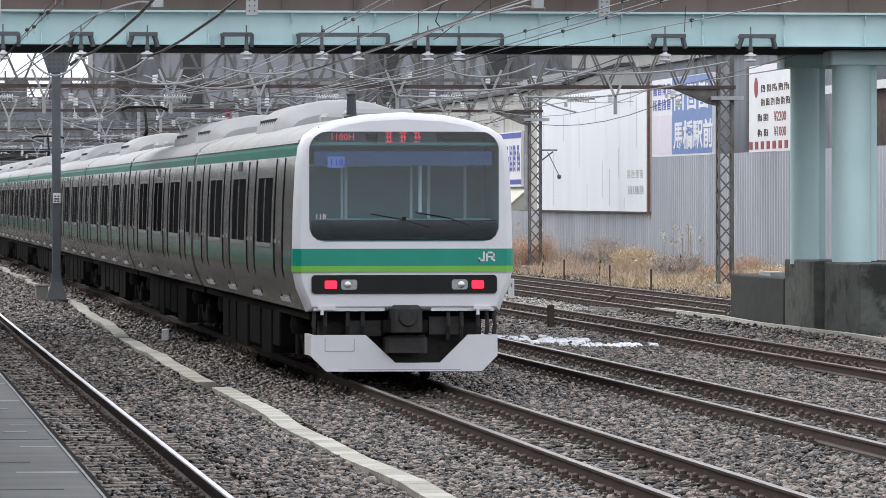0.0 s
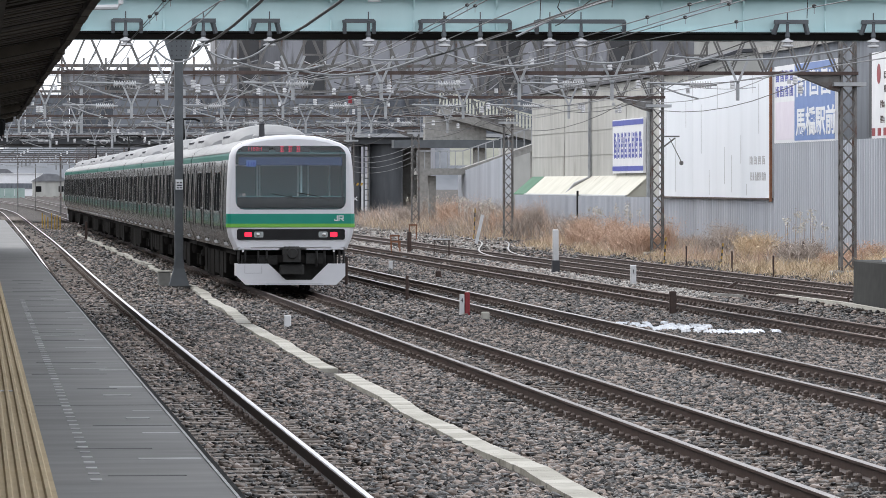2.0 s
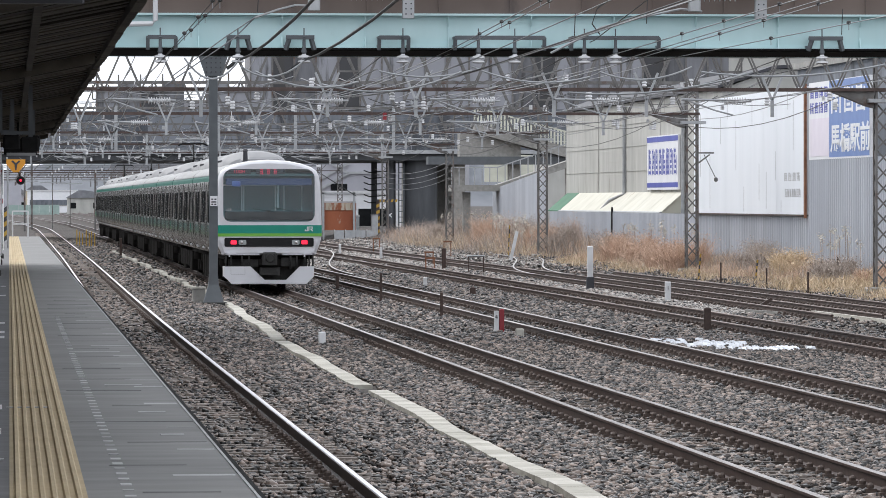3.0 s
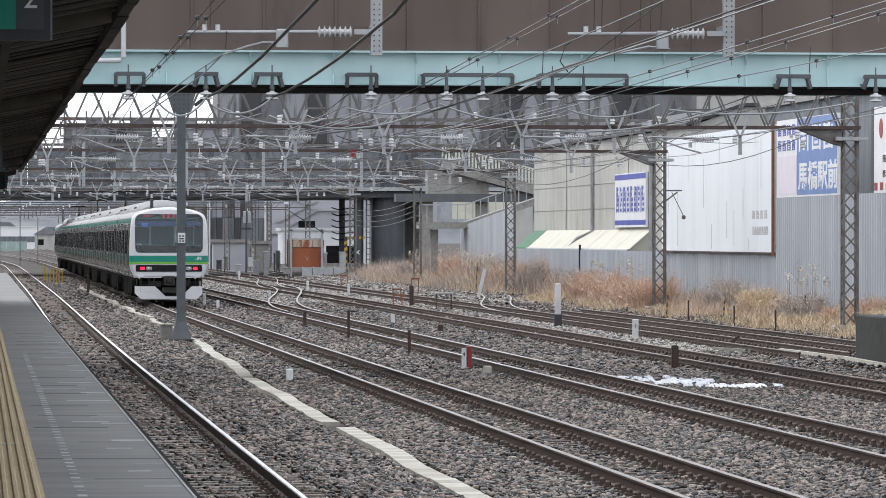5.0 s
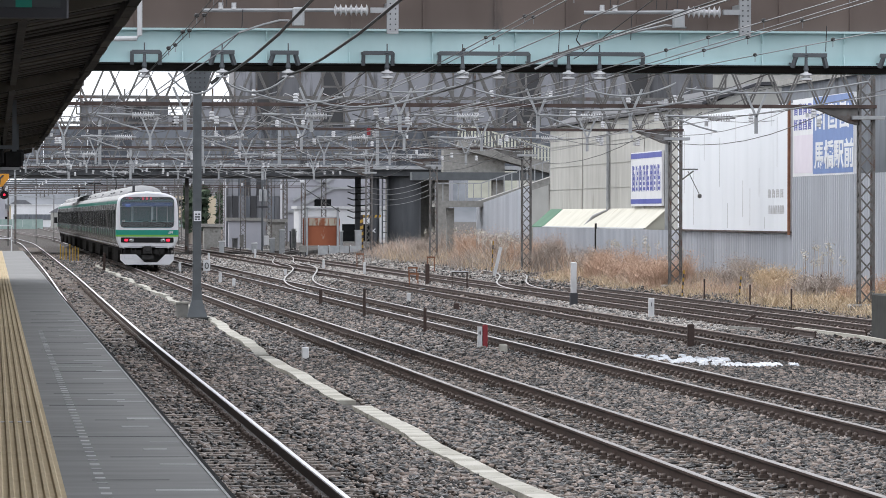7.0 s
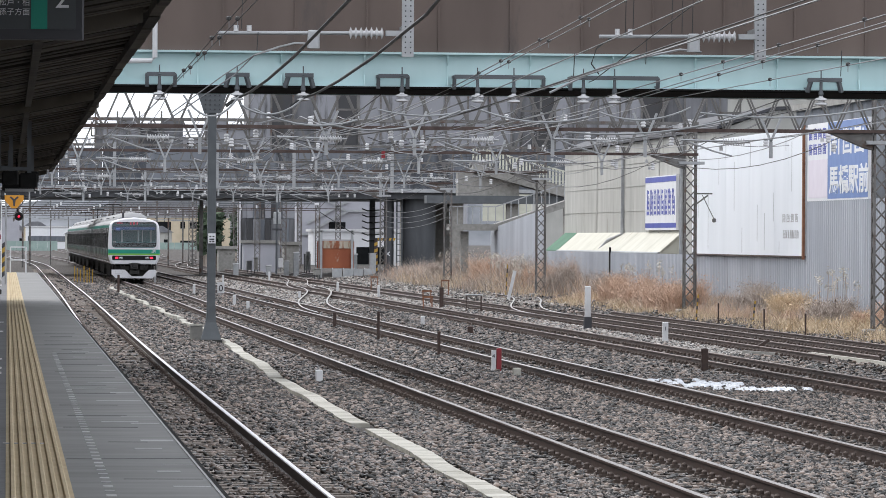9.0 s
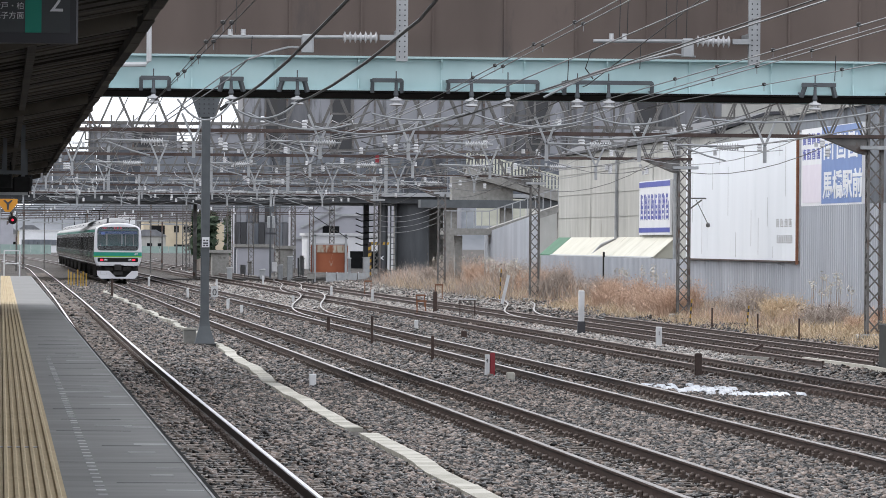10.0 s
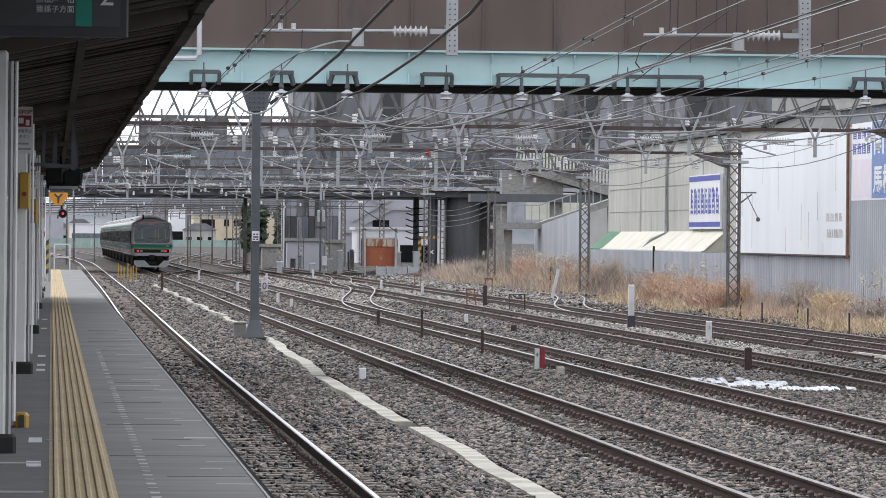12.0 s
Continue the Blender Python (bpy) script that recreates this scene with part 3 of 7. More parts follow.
while y < 246:
    part("sheet", corrugated(y, y + 4.98, -0.2, 1.97), M_CORR, low_fence)
    y += 5
part("post", Geo().box(FX - 0.16, FX - 0.1, 222.4, 222.7, -0.2, 2.2), M_BLACK, low_fence, "dark post")

M_RUSTPOST = stuff("orange_rust_post", (0.16, 0.07, 0.04), (0.3, 0.14, 0.08), 0.85, grain=5, bump=0.1)
board = thing("billboard", "large blank white painted hoarding with rust streaks", "billboard")
for i in range(9):
    y0 = 168.3 + i * 3.0
    part("panel", Geo().box(FX - 0.22, FX - 0.15, y0 + 0.01, y0 + 2.99, 2.02, 6.3), M_BOARD, board)
part("backing", Geo().box(FX - 0.14, FX - 0.02, 168.3, 195.3, 2.0, 6.32), M_BOARD, board)
part("bottom_rail", Geo().box(FX - 0.28, FX - 0.1, 168.2, 195.4, 1.97, 2.02), M_RUSTBEAM, board)
for y, z0, z1 in ((184, 3.6, 5.4), (178.3, 2.5, 3.8), (176.6, 2.2, 3.5), (170.5, 4.2, 5.9), (173.2, 2.1, 2.5), (182.0, 2.1, 3.0), (190.8, 2.2, 4.3), (193.4, 3.4, 5.8), (186.2, 5.5, 6.2), (171.8, 5.6, 6.2), (188, 4.6, 5.6), (174.5, 3.2, 4.2), (180, 5.2, 6.0)):
    part("streak", Geo().box(FX - 0.224, FX - 0.219, y, y + 0.07, z0, z1), M_STAIN, board)
part("post", Geo().box(FX - 0.23, FX - 0.15, 168.08, 168.25, 1.9, 6.4), M_RUSTPOST, board, "rusty brown edge post")


def letters(parent, text, at, size, mat, wide=1.0, rz=0.0, depth=0.006, bold=0.0):
    """Raised lettering in the built-in font, turned to a mesh, standing upright."""
    cu = bpy.data.curves.new("lettering", "FONT")
    cu.body, cu.size, cu.extrude, cu.resolution_u = text, size, depth, 2
    cu.align_x, cu.offset = "LEFT", bold
    tmp = bpy.data.objects.new("lettering", cu)
    scene.collection.objects.link(tmp)
    me = bpy.data.meshes.new_from_object(tmp.evaluated_get(bpy.context.evaluated_depsgraph_get()))
    bpy.data.objects.remove(tmp)
    me.materials.clear()
    me.materials.append(mat)
    ob = new("lettering", me)
    ob.parent = parent
    ob.matrix_local = pose(*at, 90, 0, rz) @ Matrix.Diagonal((wide, 1, 1, 1))
    return ob


def strokes(parent, y0, y1, z0, z1, cols, rows, mat, x, seed=0):
    """Writing that cannot be read: short plain bars on a plane that faces the track."""
    rng = random.Random(seed)
    cw, rh = (y1 - y0) / cols, (z1 - z0) / rows
    for r in range(rows):
        for c in range(cols):
            a, b = y0 + c * cw + 0.12 * cw, y0 + (c + 1) * cw - 0.12 * cw
            lo, hi = z0 + r * rh + 0.14 * rh, z0 + (r + 1) * rh - 0.14 * rh
            bar = Geo()
            for k in range(5):
                zz = lo + (hi - lo) * (k + 0.5) / 5
                bar.box(x - 0.006, x, a + rng.uniform(0, 0.35) * cw, b - rng.uniform(0, 0.35) * cw, zz - 0.042 * rh, zz + 0.042 * rh)
            for k in range(3):
                yy = a + (b - a) * (0.12 + 0.38 * k) + rng.uniform(-0.06, 0.06) * cw
                bar.box(x - 0.0065, x, yy - 0.055 * cw, yy + 0.055 * cw, lo + rng.uniform(0, 0.4) * rh * (k % 2), hi - rng.uniform(0, 0.3) * rh * (k == 0))
            part("lettering_bar", bar, mat, parent)


strokes(board, 169.0, 172.6, 3.1, 3.5, 4, 1, M_STAIN, FX - 0.221, 1)
strokes(board, 168.9, 172.4, 2.55, 2.95, 7, 1, M_STAIN, FX - 0.221, 2)

sign_a = thing("advertising_sign", "blue and white advertising hoarding above the fence", "sign")
part("panel", Geo().box(FX - 0.12, FX - 0.02, 155.9, 167.8, 3.84, 6.4), M_WHITE, sign_a)
part("blue_field", Geo().box(FX - 0.13, FX - 0.121, 155.95, 163.6, 3.9, 6.38), M_SKYBLUE, sign_a, "pale blue printed field")
part("pink_field", Geo().box(FX - 0.13, FX - 0.121, 163.7, 167.5, 3.95, 5.2), M_PINK, sign_a, "pale pink printed field")
strokes(sign_a, 163.8, 167.6, 5.3, 6.3, 4, 2, M_BLUE, FX - 0.123, 3)
strokes(sign_a, 156.3, 163.4, 5.15, 6.3, 3, 1, M_WHITE, FX - 0.131, 4)
letters(sign_a, "馬橋駅前", (FX - 0.135, 163.3, 4.15), 0.95, M_WHITE, 2.0, -90, 0.006, 0.022)
sign_b = thing("advertising_sign", "white price hoarding with red striped edge", "sign")
part("panel", Geo().box(FX - 0.12, FX - 0.02, 141.2, 149.5, 3.84, 6.4), M_WHITE, sign_b)
part("edge_band", Geo().box(FX - 0.13, FX - 0.121, 149.5, 149.9, 3.9, 6.4), M_DARK, sign_b)
for i in range(9):
    part("red_stripe", Geo().box(FX - 0.132, FX - 0.121, 141.3 + i * 0.95, 141.8 + i * 0.95, 3.92, 4.15), M_RED, sign_b)
part("red_dot", Geo().lathe((FX - 0.13, 148.3, 5.75), [(0.3, 0), (0.3, 0.008)], 20, 0, "x"), M_RED, sign_b)
for z, c, m, s in ((5.55, 6, M_RUSTBEAM, 5), (5.15, 7, M_RUSTBEAM, 6)):
    strokes(sign_b, 142.0, 147.6, z, z + 0.3, c, 1, m, FX - 0.123, s)
letters(sign_b, "¥2200", (FX - 0.124, 145.4, 4.72), 0.4, M_RED, 1.9, -90)
letters(sign_b, "¥1000", (FX - 0.124, 145.4, 4.28), 0.4, M_RED, 1.9, -90)
strokes(sign_b, 146.2, 148.2, 4.7, 5.0, 2, 1, M_RUSTBEAM, FX - 0.123, 7)
strokes(sign_b, 146.2, 148.2, 4.25, 4.55, 2, 1, M_RUSTBEAM, FX - 0.123, 8)

M_JOINT = stuff("beige_wall_joint", (0.32, 0.315, 0.295), (0.45, 0.445, 0.42), 0.9, grain=2, bump=0.0)
hall = thing("beige_building", "beige cement-clad workshop with cream awning roof", "building")
g = Geo()
g.sweep([(28, -0.2), (44, -0.2), (44, 8.2), (30, 7.6), (28, 6.85)], 196, 250.8)
part("wall", g, M_BEIGE, hall)
part("roof", Geo().sweep([(27.8, 6.86), (30, 7.62), (44.2, 8.25), (44.2, 8.35), (30, 7.75), (27.8, 6.98)], 195.8, 251.1), M_DARK, hall)
for y in (214.5, 237):
    part("joint", Geo().box(27.97, 28.0, y, y + 0.1, 2.6, 6.8), M_JOINT, hall)
for z in (3.8, 4.9, 5.9):
    part("course", Geo().box(27.975, 28.0, 196, 250.8, z, z + 0.02), M_JOINT, hall)
part("downpipe", Geo().tube([(27.9, 226.5, 6.7), (27.9, 226.5, 2.8), (27.5, 228.5, 2.5), (27.2, 229.4, 2.05)], 0.09, 8), M_GALV, hall)
part("downpipe", Geo().tube([(27.9, 206.6, 6.7), (27.9, 206.6, 1.2)], 0.11, 8), M_GALV, hall)
for y0 in range(0, 8):
    ya = 207.2 + y0 * 4.75
    part("awning_sheet", Geo().sweep([(27.05, 1.98), (28.0, 2.8), (28.0, 2.86), (27.05, 2.03)], ya, ya + 4.7), M_CREAM, hall)
part("awning_sheet", Geo().sweep([(27.05, 1.98), (28.0, 2.8), (28.0, 2.86), (27.05, 2.03)], 245.3, 250.5), M_GREENSHEET, hall, "green awning sheet")
part("awning_end", Geo().sweep([(27.06, 1.97), (28.0, 1.97), (28.0, 2.79)], 207.25, 207.3), M_CREAM, hall)
part("gutter", Geo().tube([(27.0, 207, 1.98), (27.0, 245, 1.98)], 0.06, 8), M_GALV, hall)
sign_c = thing("company_sign", "white sign with blue bands and blue lettering", "sign")
part("panel", Geo().box(27.85, 27.96, 208, 218, 2.95, 5.25), M_WHITE, sign_c)
part("band", Geo().box(27.84, 27.849, 208, 218, 4.98, 5.2), M_BLUE, sign_c)
part("band", Geo().box(27.84, 27.849, 208, 218, 3.05, 3.25), M_BLUE, sign_c)
strokes(sign_c, 208.3, 217.7, 3.36, 4.9, 8, 1, M_BLUE, 27.848, 9)


# ---- the train: ten stainless cars, its tail towards the camera ----
def body_outline(inset=0.0, low=0.98):
    """Cross-section of a car body, anticlockwise from the lower left."""
    half = [(1.30, low), (1.345, low + 0.12), (1.425, 1.28), (1.47, 1.5), (1.475, 1.9), (1.462, 2.4), (1.435, 2.9), (1.40, 3.18), (1.33, 3.33), (1.18, 3.43), (0.9, 3.53), (0.55, 3.6), (0.0, 3.635)]
    pts = half + [(-x, z) for x, z in reversed(half[:-1])]
    cz = 2.3
    out = []
    for x, z in pts:
        d = math.hypot(x, z - cz)
        k = max(d - inset, 0.01) / d
        out.append((x * k, cz + (z - cz) * k))
    return out


def side_x(z):
    pts = [(0.98, 1.30), (1.1, 1.345), (1.28, 1.425), (1.5, 1.47), (1.9, 1.475), (2.4, 1.462), (2.9, 1.435), (3.18, 1.40), (3.33, 1.33)]
    for (a, xa), (b, xb) in zip(pts, pts[1:]):
        if a <= z <= b:
            return xa + (xb - xa) * (z - a) / (b - a)
    return 1.3


def side_panel(geo, side, y0, y1, z0, z1, proud, slot=0, steps=5, thick=0.02):
    """A panel that follows the curve of the car's side."""
    zs = [z0 + (z1 - z0) * i / steps for i in range(steps + 1)]
    v = []
    for z in zs:
        for x in (side_x(z) + proud, side_x(z) + proud - thick):
            v += [(side * x, y0, z), (side * x, y1, z)]
    f = []
    for i in range(steps):
        a = 4 * i
        f += [(a, a + 1, a + 5, a + 4), (a + 2, a + 6, a + 7, a + 3), (a, a + 4, a + 6, a + 2), (a + 1, a + 3, a + 7, a + 5)]
    f += [(0, 2, 3, 1), (4 * steps, 4 * steps + 1, 4 * steps + 3, 4 * steps + 2)]
    return geo.add(v, f, slot)


def rounded(w, h, r, n=5):
    pts = []
    for cx, cz, a in ((w / 2 - r, -h / 2 + r, -90), (w / 2 - r, h / 2 - r, 0), (-w / 2 + r, h / 2 - r, 90), (-w / 2 + r, -h / 2 + r, 180)):
        pts += [(cx + r * math.cos(radians(a + 90 * i / n)), cz + r * math.sin(radians(a + 90 * i / n))) for i in range(n + 1)]
    return pts


def plate(geo, cx, cz, w, h, r, y0, y1, slot=0):
    pr = [(cx + x, cz + z) for x, z in rounded(w, h, r)]
    return geo.sweep(pr, y0, y1, slot)


CAR = 20.0
DOORS = (2.6, 7.42, 12.24, 17.06)


# Emerald copy darkened in colour for the dim light along the side.
M_TOPGREEN = stuff("dimmed_emerald_film", (0.0, 0.1, 0.074), (0.004, 0.135, 0.1), 0.45, grain=2, bump=0.0, spec=0.15)
M_COUPLER = stuff("grimy_grey_coupler", (0.02, 0.0195, 0.019), (0.055, 0.053, 0.051), 0.7, 0.3, grain=8, bump=0.2)
M_SILL = stuff("polished_window_frame", (0.55, 0.55, 0.54), (0.7, 0.7, 0.69), 0.22, 1.0, grain=3, bump=0.0)


def side_fittings():
    """Doors, windows and bands for one side of a car, as shared meshes."""
    made = {}
    for side in (-1, 1):
        for leaf, (ya, yb) in enumerate(((-0.65, -0.01), (0.01, 0.65))):
            d = Geo()
            side_panel(d, side, ya, yb, 1.12, 3.0, -0.012, 0)
            ym = (ya + yb) / 2
            side_panel(d, side, ym - 0.22, ym + 0.22, 1.9, 2.88, -0.004, 2)
            side_panel(d, side, ym - 0.19, ym + 0.19, 1.94, 2.84, -0.001, 1)
            side_panel(d, side, ym - 0.21, ym + 0.21, 1.87, 1.915, 0.016, 3, 1)
            made["leaf", leaf, side] = d.mesh("door", [M_DOOR, M_GLASSB, M_UNDER, M_SILL], True)
        d = Geo()
        side_panel(d, side, -0.7, 0.7, 1.06, 1.12, 0.035, 0, 1)
        for y in (-0.68, 0.68):
            side_panel(d, side, y - 0.045, y + 0.045, 1.1, 3.04, 0.012, 1)
        made["door_frame", side] = d.mesh("door_frame", [M_TWHITE, M_UNDER], True)
        w = Geo()
        side_panel(w, side, -1.2, 1.2, 1.86, 2.78, 0.004, 1)
        side_panel(w, side, -1.24, 1.24, 1.80, 1.86, 0.02, 0, 1)
        side_panel(w, side, -1.24, 1.24, 2.78, 2.82, 0.012, 0, 1)
        side_panel(w, side, -0.03, 0.03, 1.86, 2.78, 0.012, 0)
        made["window", side] = w.mesh("window", [M_SILL, M_GLASSB], True)
        n = Geo()
        side_panel(n, side, -0.42, 0.42, 1.9, 2.78, 0.004, 1)
        side_panel(n, side, -0.46, 0.46, 1.84, 1.9, 0.02, 0, 1)
        made["end_window", side] = n.mesh("window", [M_STEEL, M_GLASSB], True)
    return made


FIT = side_fittings()


def ac_unit(long):
    g = Geo()
    prof = [(1.0 * math.cos(radians(i)) , 3.45 + 0.53 * abs(math.sin(radians(i))) ** 0.75) for i in range(0, 181, 15)]
    n = len(prof)
    v = []
    for s, k in ((0, 0.8), (0.2, 0.95), (0.5, 1), (long - 0.5, 1), (long - 0.2, 0.95), (long, 0.8)):
        v += [(x * k, s, 3.45 + (z - 3.45) * (1 if k == 1 else 0.93 if k > 0.9 else 0.6)) for x, z in prof]
    g.add(v, [(i * n + j, i * n + (j + 1) % n, (i + 1) * n + (j + 1) % n, (i + 1) * n + j) for i in range(5) for j in range(n)] + [tuple(range(n)), tuple(range(5 * n, 6 * n))])
    for i in range(8):
        y = long * (0.2 + 0.08 * i)
        g.box(-0.97, -0.9, y, y + 0.05, 3.6, 3.7, 1)
    return g


AC_MESH = ac_unit(4.6).mesh("air_conditioner", [M_AC, M_DARK], True)


def bogie_geo():
    g = Geo()
    for wy in (-1.05, 1.05):
        for s in (-1, 1):
            g.lathe((s * 0.52 - 0.06, wy, 0.43), [(0.43, 0), (0.45, 0.02), (0.43, 0.1), (0.2, 0.12)], 18, 0, "x")
            g.box(s * 0.98 - 0.1, s * 0.98 + 0.1, wy - 0.2, wy + 0.2, 0.28, 0.6, 0, 0.03)
        g.tube([(-0.6, wy, 0.43), (0.6, wy, 0.43)], 0.08, 8)
    for s in (-1, 1):
        g.sweep([(-1.5, 0.55), (-1.4, 0.72), (-0.5, 0.66), (-0.3, 0.45), (0.3, 0.45), (0.5, 0.66), (1.4, 0.72), (1.5, 0.55), (0.6, 0.5), (0.35, 0.3), (-0.35, 0.3), (-0.6, 0.5)], s * 0.98 - 0.07, s * 0.98 + 0.07, 0, axis="x")
        g.lathe((s * 0.98, 0, 0.6), [(0.26, 0), (0.29, 0.12), (0.26, 0.3)], 14)
    g.box(-1.0, 1.0, -0.25, 0.25, 0.5, 0.75)
    return g


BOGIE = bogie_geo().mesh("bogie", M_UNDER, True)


def under_geo(seed):
    rng = random.Random(seed)
    g = Geo()
    y = 5.0
    while y < 15:
        ln = rng.uniform(0.9, 2.2)
        for s in (-1, 1):
            w = rng.uniform(0.5, 0.8)
            g.box(min(s * 1.25, s * (1.25 - w)), max(s * 1.25, s * (1.25 - w)), y, y + ln, rng.uniform(0.2, 0.42), 0.98, 0, 0.02)
        y += ln + rng.uniform(0.15, 0.5)
    g.box(-1.25, 1.25, 0.3, 19.6, 0.86, 1.0)
    g.box(-0.3, 0.3, -0.2, 19.9, 0.7, 0.86)
    return g


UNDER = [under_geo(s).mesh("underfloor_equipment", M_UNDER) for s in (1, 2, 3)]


def linked(name, mesh, parent, at):
    ob = new(name, mesh)
    ob.parent = parent
    ob.location = at
    return ob


def outline_loft(rings, slot=0, close=(False, False)):
    """Joins outlines of (y, points) into a skin."""
    g = Geo()
    n = len(rings[0][1])
    v = [(x, y, z) for y, pts in rings for x, z in pts]
    f = [(i * n + j, i * n + (j + 1) % n, (i + 1) * n + (j + 1) % n, (i + 1) * n + j) for i in range(len(rings) - 1) for j in range(n)]
    if close[0]:
        f.append(tuple(range(n - 1, -1, -1)))
    if close[1]:
        f.append(tuple((len(rings) - 1) * n + j for j in range(n)))
    return g.add(v, f, slot)


train = thing("commuter_train", "ten-car stainless commuter train with emerald and lime bands", "train")
cars = []
for c in range(10):
    base = c * CAR
    tail, head = c == 0, c == 9
    y0 = base + (0.38 if tail else 0.25)
    y1 = base + (CAR - 0.38 if head else CAR - 0.25)
    g = Geo()
    n_out = len(body_outline())
    skin = outline_loft([(y0, body_outline(0.06)), (y0 + 0.03, body_outline(0)), (y1 - 0.03, body_outline(0)), (y1, body_outline(0.06))], 0, (not tail, not head))
    # the upper faces are painted roof
    for k in range(len(skin.f)):
        zs = [skin.v[i][2] for i in skin.f[k]]
        # end walls take the near-black, so the gaps between cars look shaded
        if len(zs) > 4:
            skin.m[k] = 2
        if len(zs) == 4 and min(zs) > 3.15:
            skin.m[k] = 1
    body = part("car_body", skin, [M_STEEL, M_TROOF, M_UNDER], train, "stainless steel car body, grey roof, ends coloured shade-black", True)
    cars.append(body)
    for side in (-1, 1):
        edges = [y0 + 0.02] + [e for d in DOORS for e in (base + d - 0.71, base + d + 0.71)] + [y1 - 0.02]
        for a, b in zip(edges[::2], edges[1::2]):
            band = Geo()
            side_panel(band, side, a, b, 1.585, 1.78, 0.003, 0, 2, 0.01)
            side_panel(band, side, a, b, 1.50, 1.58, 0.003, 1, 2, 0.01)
            part("waist_band", band, [M_SIDEGREEN, M_SIDELIME], body, "emerald and lime waist band in shade-darkened colours")
        top = Geo()
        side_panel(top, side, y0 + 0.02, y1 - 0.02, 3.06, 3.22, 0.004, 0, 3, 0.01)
        part("upper_band", top, M_TOPGREEN, body, "emerald band below the roof in a shade-darkened colour")
        gut = Geo()
        side_panel(gut, side, y0, y1, 3.235, 3.275, 0.025, 0, 1, 0.04)
        part("gutter", gut, M_TROOF, body)
        for d in DOORS:
            for leaf in (0, 1):
                linked("door", FIT["leaf", leaf, side], body, (0, base + d, 0))
            linked("door_frame", FIT["door_frame", side], body, (0, base + d, 0))
        for a, b in zip(DOORS, DOORS[1:]):
            linked("window", FIT["window", side], body, (0, base + (a + b) / 2, 0))
        if not tail:
            linked("window", FIT["end_window", side], body, (0, base + 1.15, 0))
        linked("window", FIT["end_window", side], body, (0, base + 18.75, 0))
        sign = Geo()
        side_panel(sign, side, base + 9.5, base + 10.2, 2.9, 3.04, 0.012, 0, 1)
        part("destination_display", sign, M_DARK, body)
    linked("air_conditioner", AC_MESH, body, (0, base + 8.2, 0))
    if c in (1, 4, 7):
        linked("air_conditioner", AC_MESH, body, (0, base + 2.2, 0))
    for y in (3.0, 6.5, 13.5, 17.0):
        part("roof_vent", Geo().box(-0.5, 0.5, base + y, base + y + 0.5, 3.58, 3.74, 0, 0.06), M_AC, body)
    linked("bogie", BOGIE, body, (0, base + 3.1, 0))
    linked("bogie", BOGIE, body, (0, base + 16.9, 0))
    linked("underfloor_equipment", UNDER[c % 3], body, (0, base, 0))
    if not head:
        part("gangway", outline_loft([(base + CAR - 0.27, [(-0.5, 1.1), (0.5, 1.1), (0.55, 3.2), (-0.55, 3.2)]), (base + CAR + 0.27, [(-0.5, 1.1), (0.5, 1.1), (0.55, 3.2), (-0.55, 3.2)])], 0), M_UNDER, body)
    if c in (2, 5, 8):
        pg = Geo()
        yb = base + 18.6
        pg.box(-0.5, 0.5, yb - 0.6, yb + 0.6, 3.62, 3.72)
        pg.bar((-0.1, yb + 0.4, 3.72), (0, yb - 0.7, 4.15), 0.07)
        pg.bar((0, yb - 0.7, 4.15), (0, yb + 0.2, 4.74), 0.06)
        pg.tube([(-0.58, yb + 0.2, 4.68), (-0.42, yb + 0.2, 4.75), (0.42, yb + 0.2, 4.75), (0.58, yb + 0.2, 4.68)], 0.035, 6)
        pg.tube([(-0.58, yb + 0.5, 4.68), (-0.42, yb + 0.5, 4.75), (0.42, yb + 0.5, 4.75), (0.58, yb + 0.5, 4.68)], 0.035, 6)
        pg.bar((-0.4, yb + 0.2, 4.74), (-0.4, yb + 0.5, 4.74), 0.03)
        pg.bar((0.4, yb + 0.2, 4.74), (0.4, yb + 0.5, 4.74), 0.03)
        part("pantograph", pg, M_BLACK, body, "dark raised pantograph")


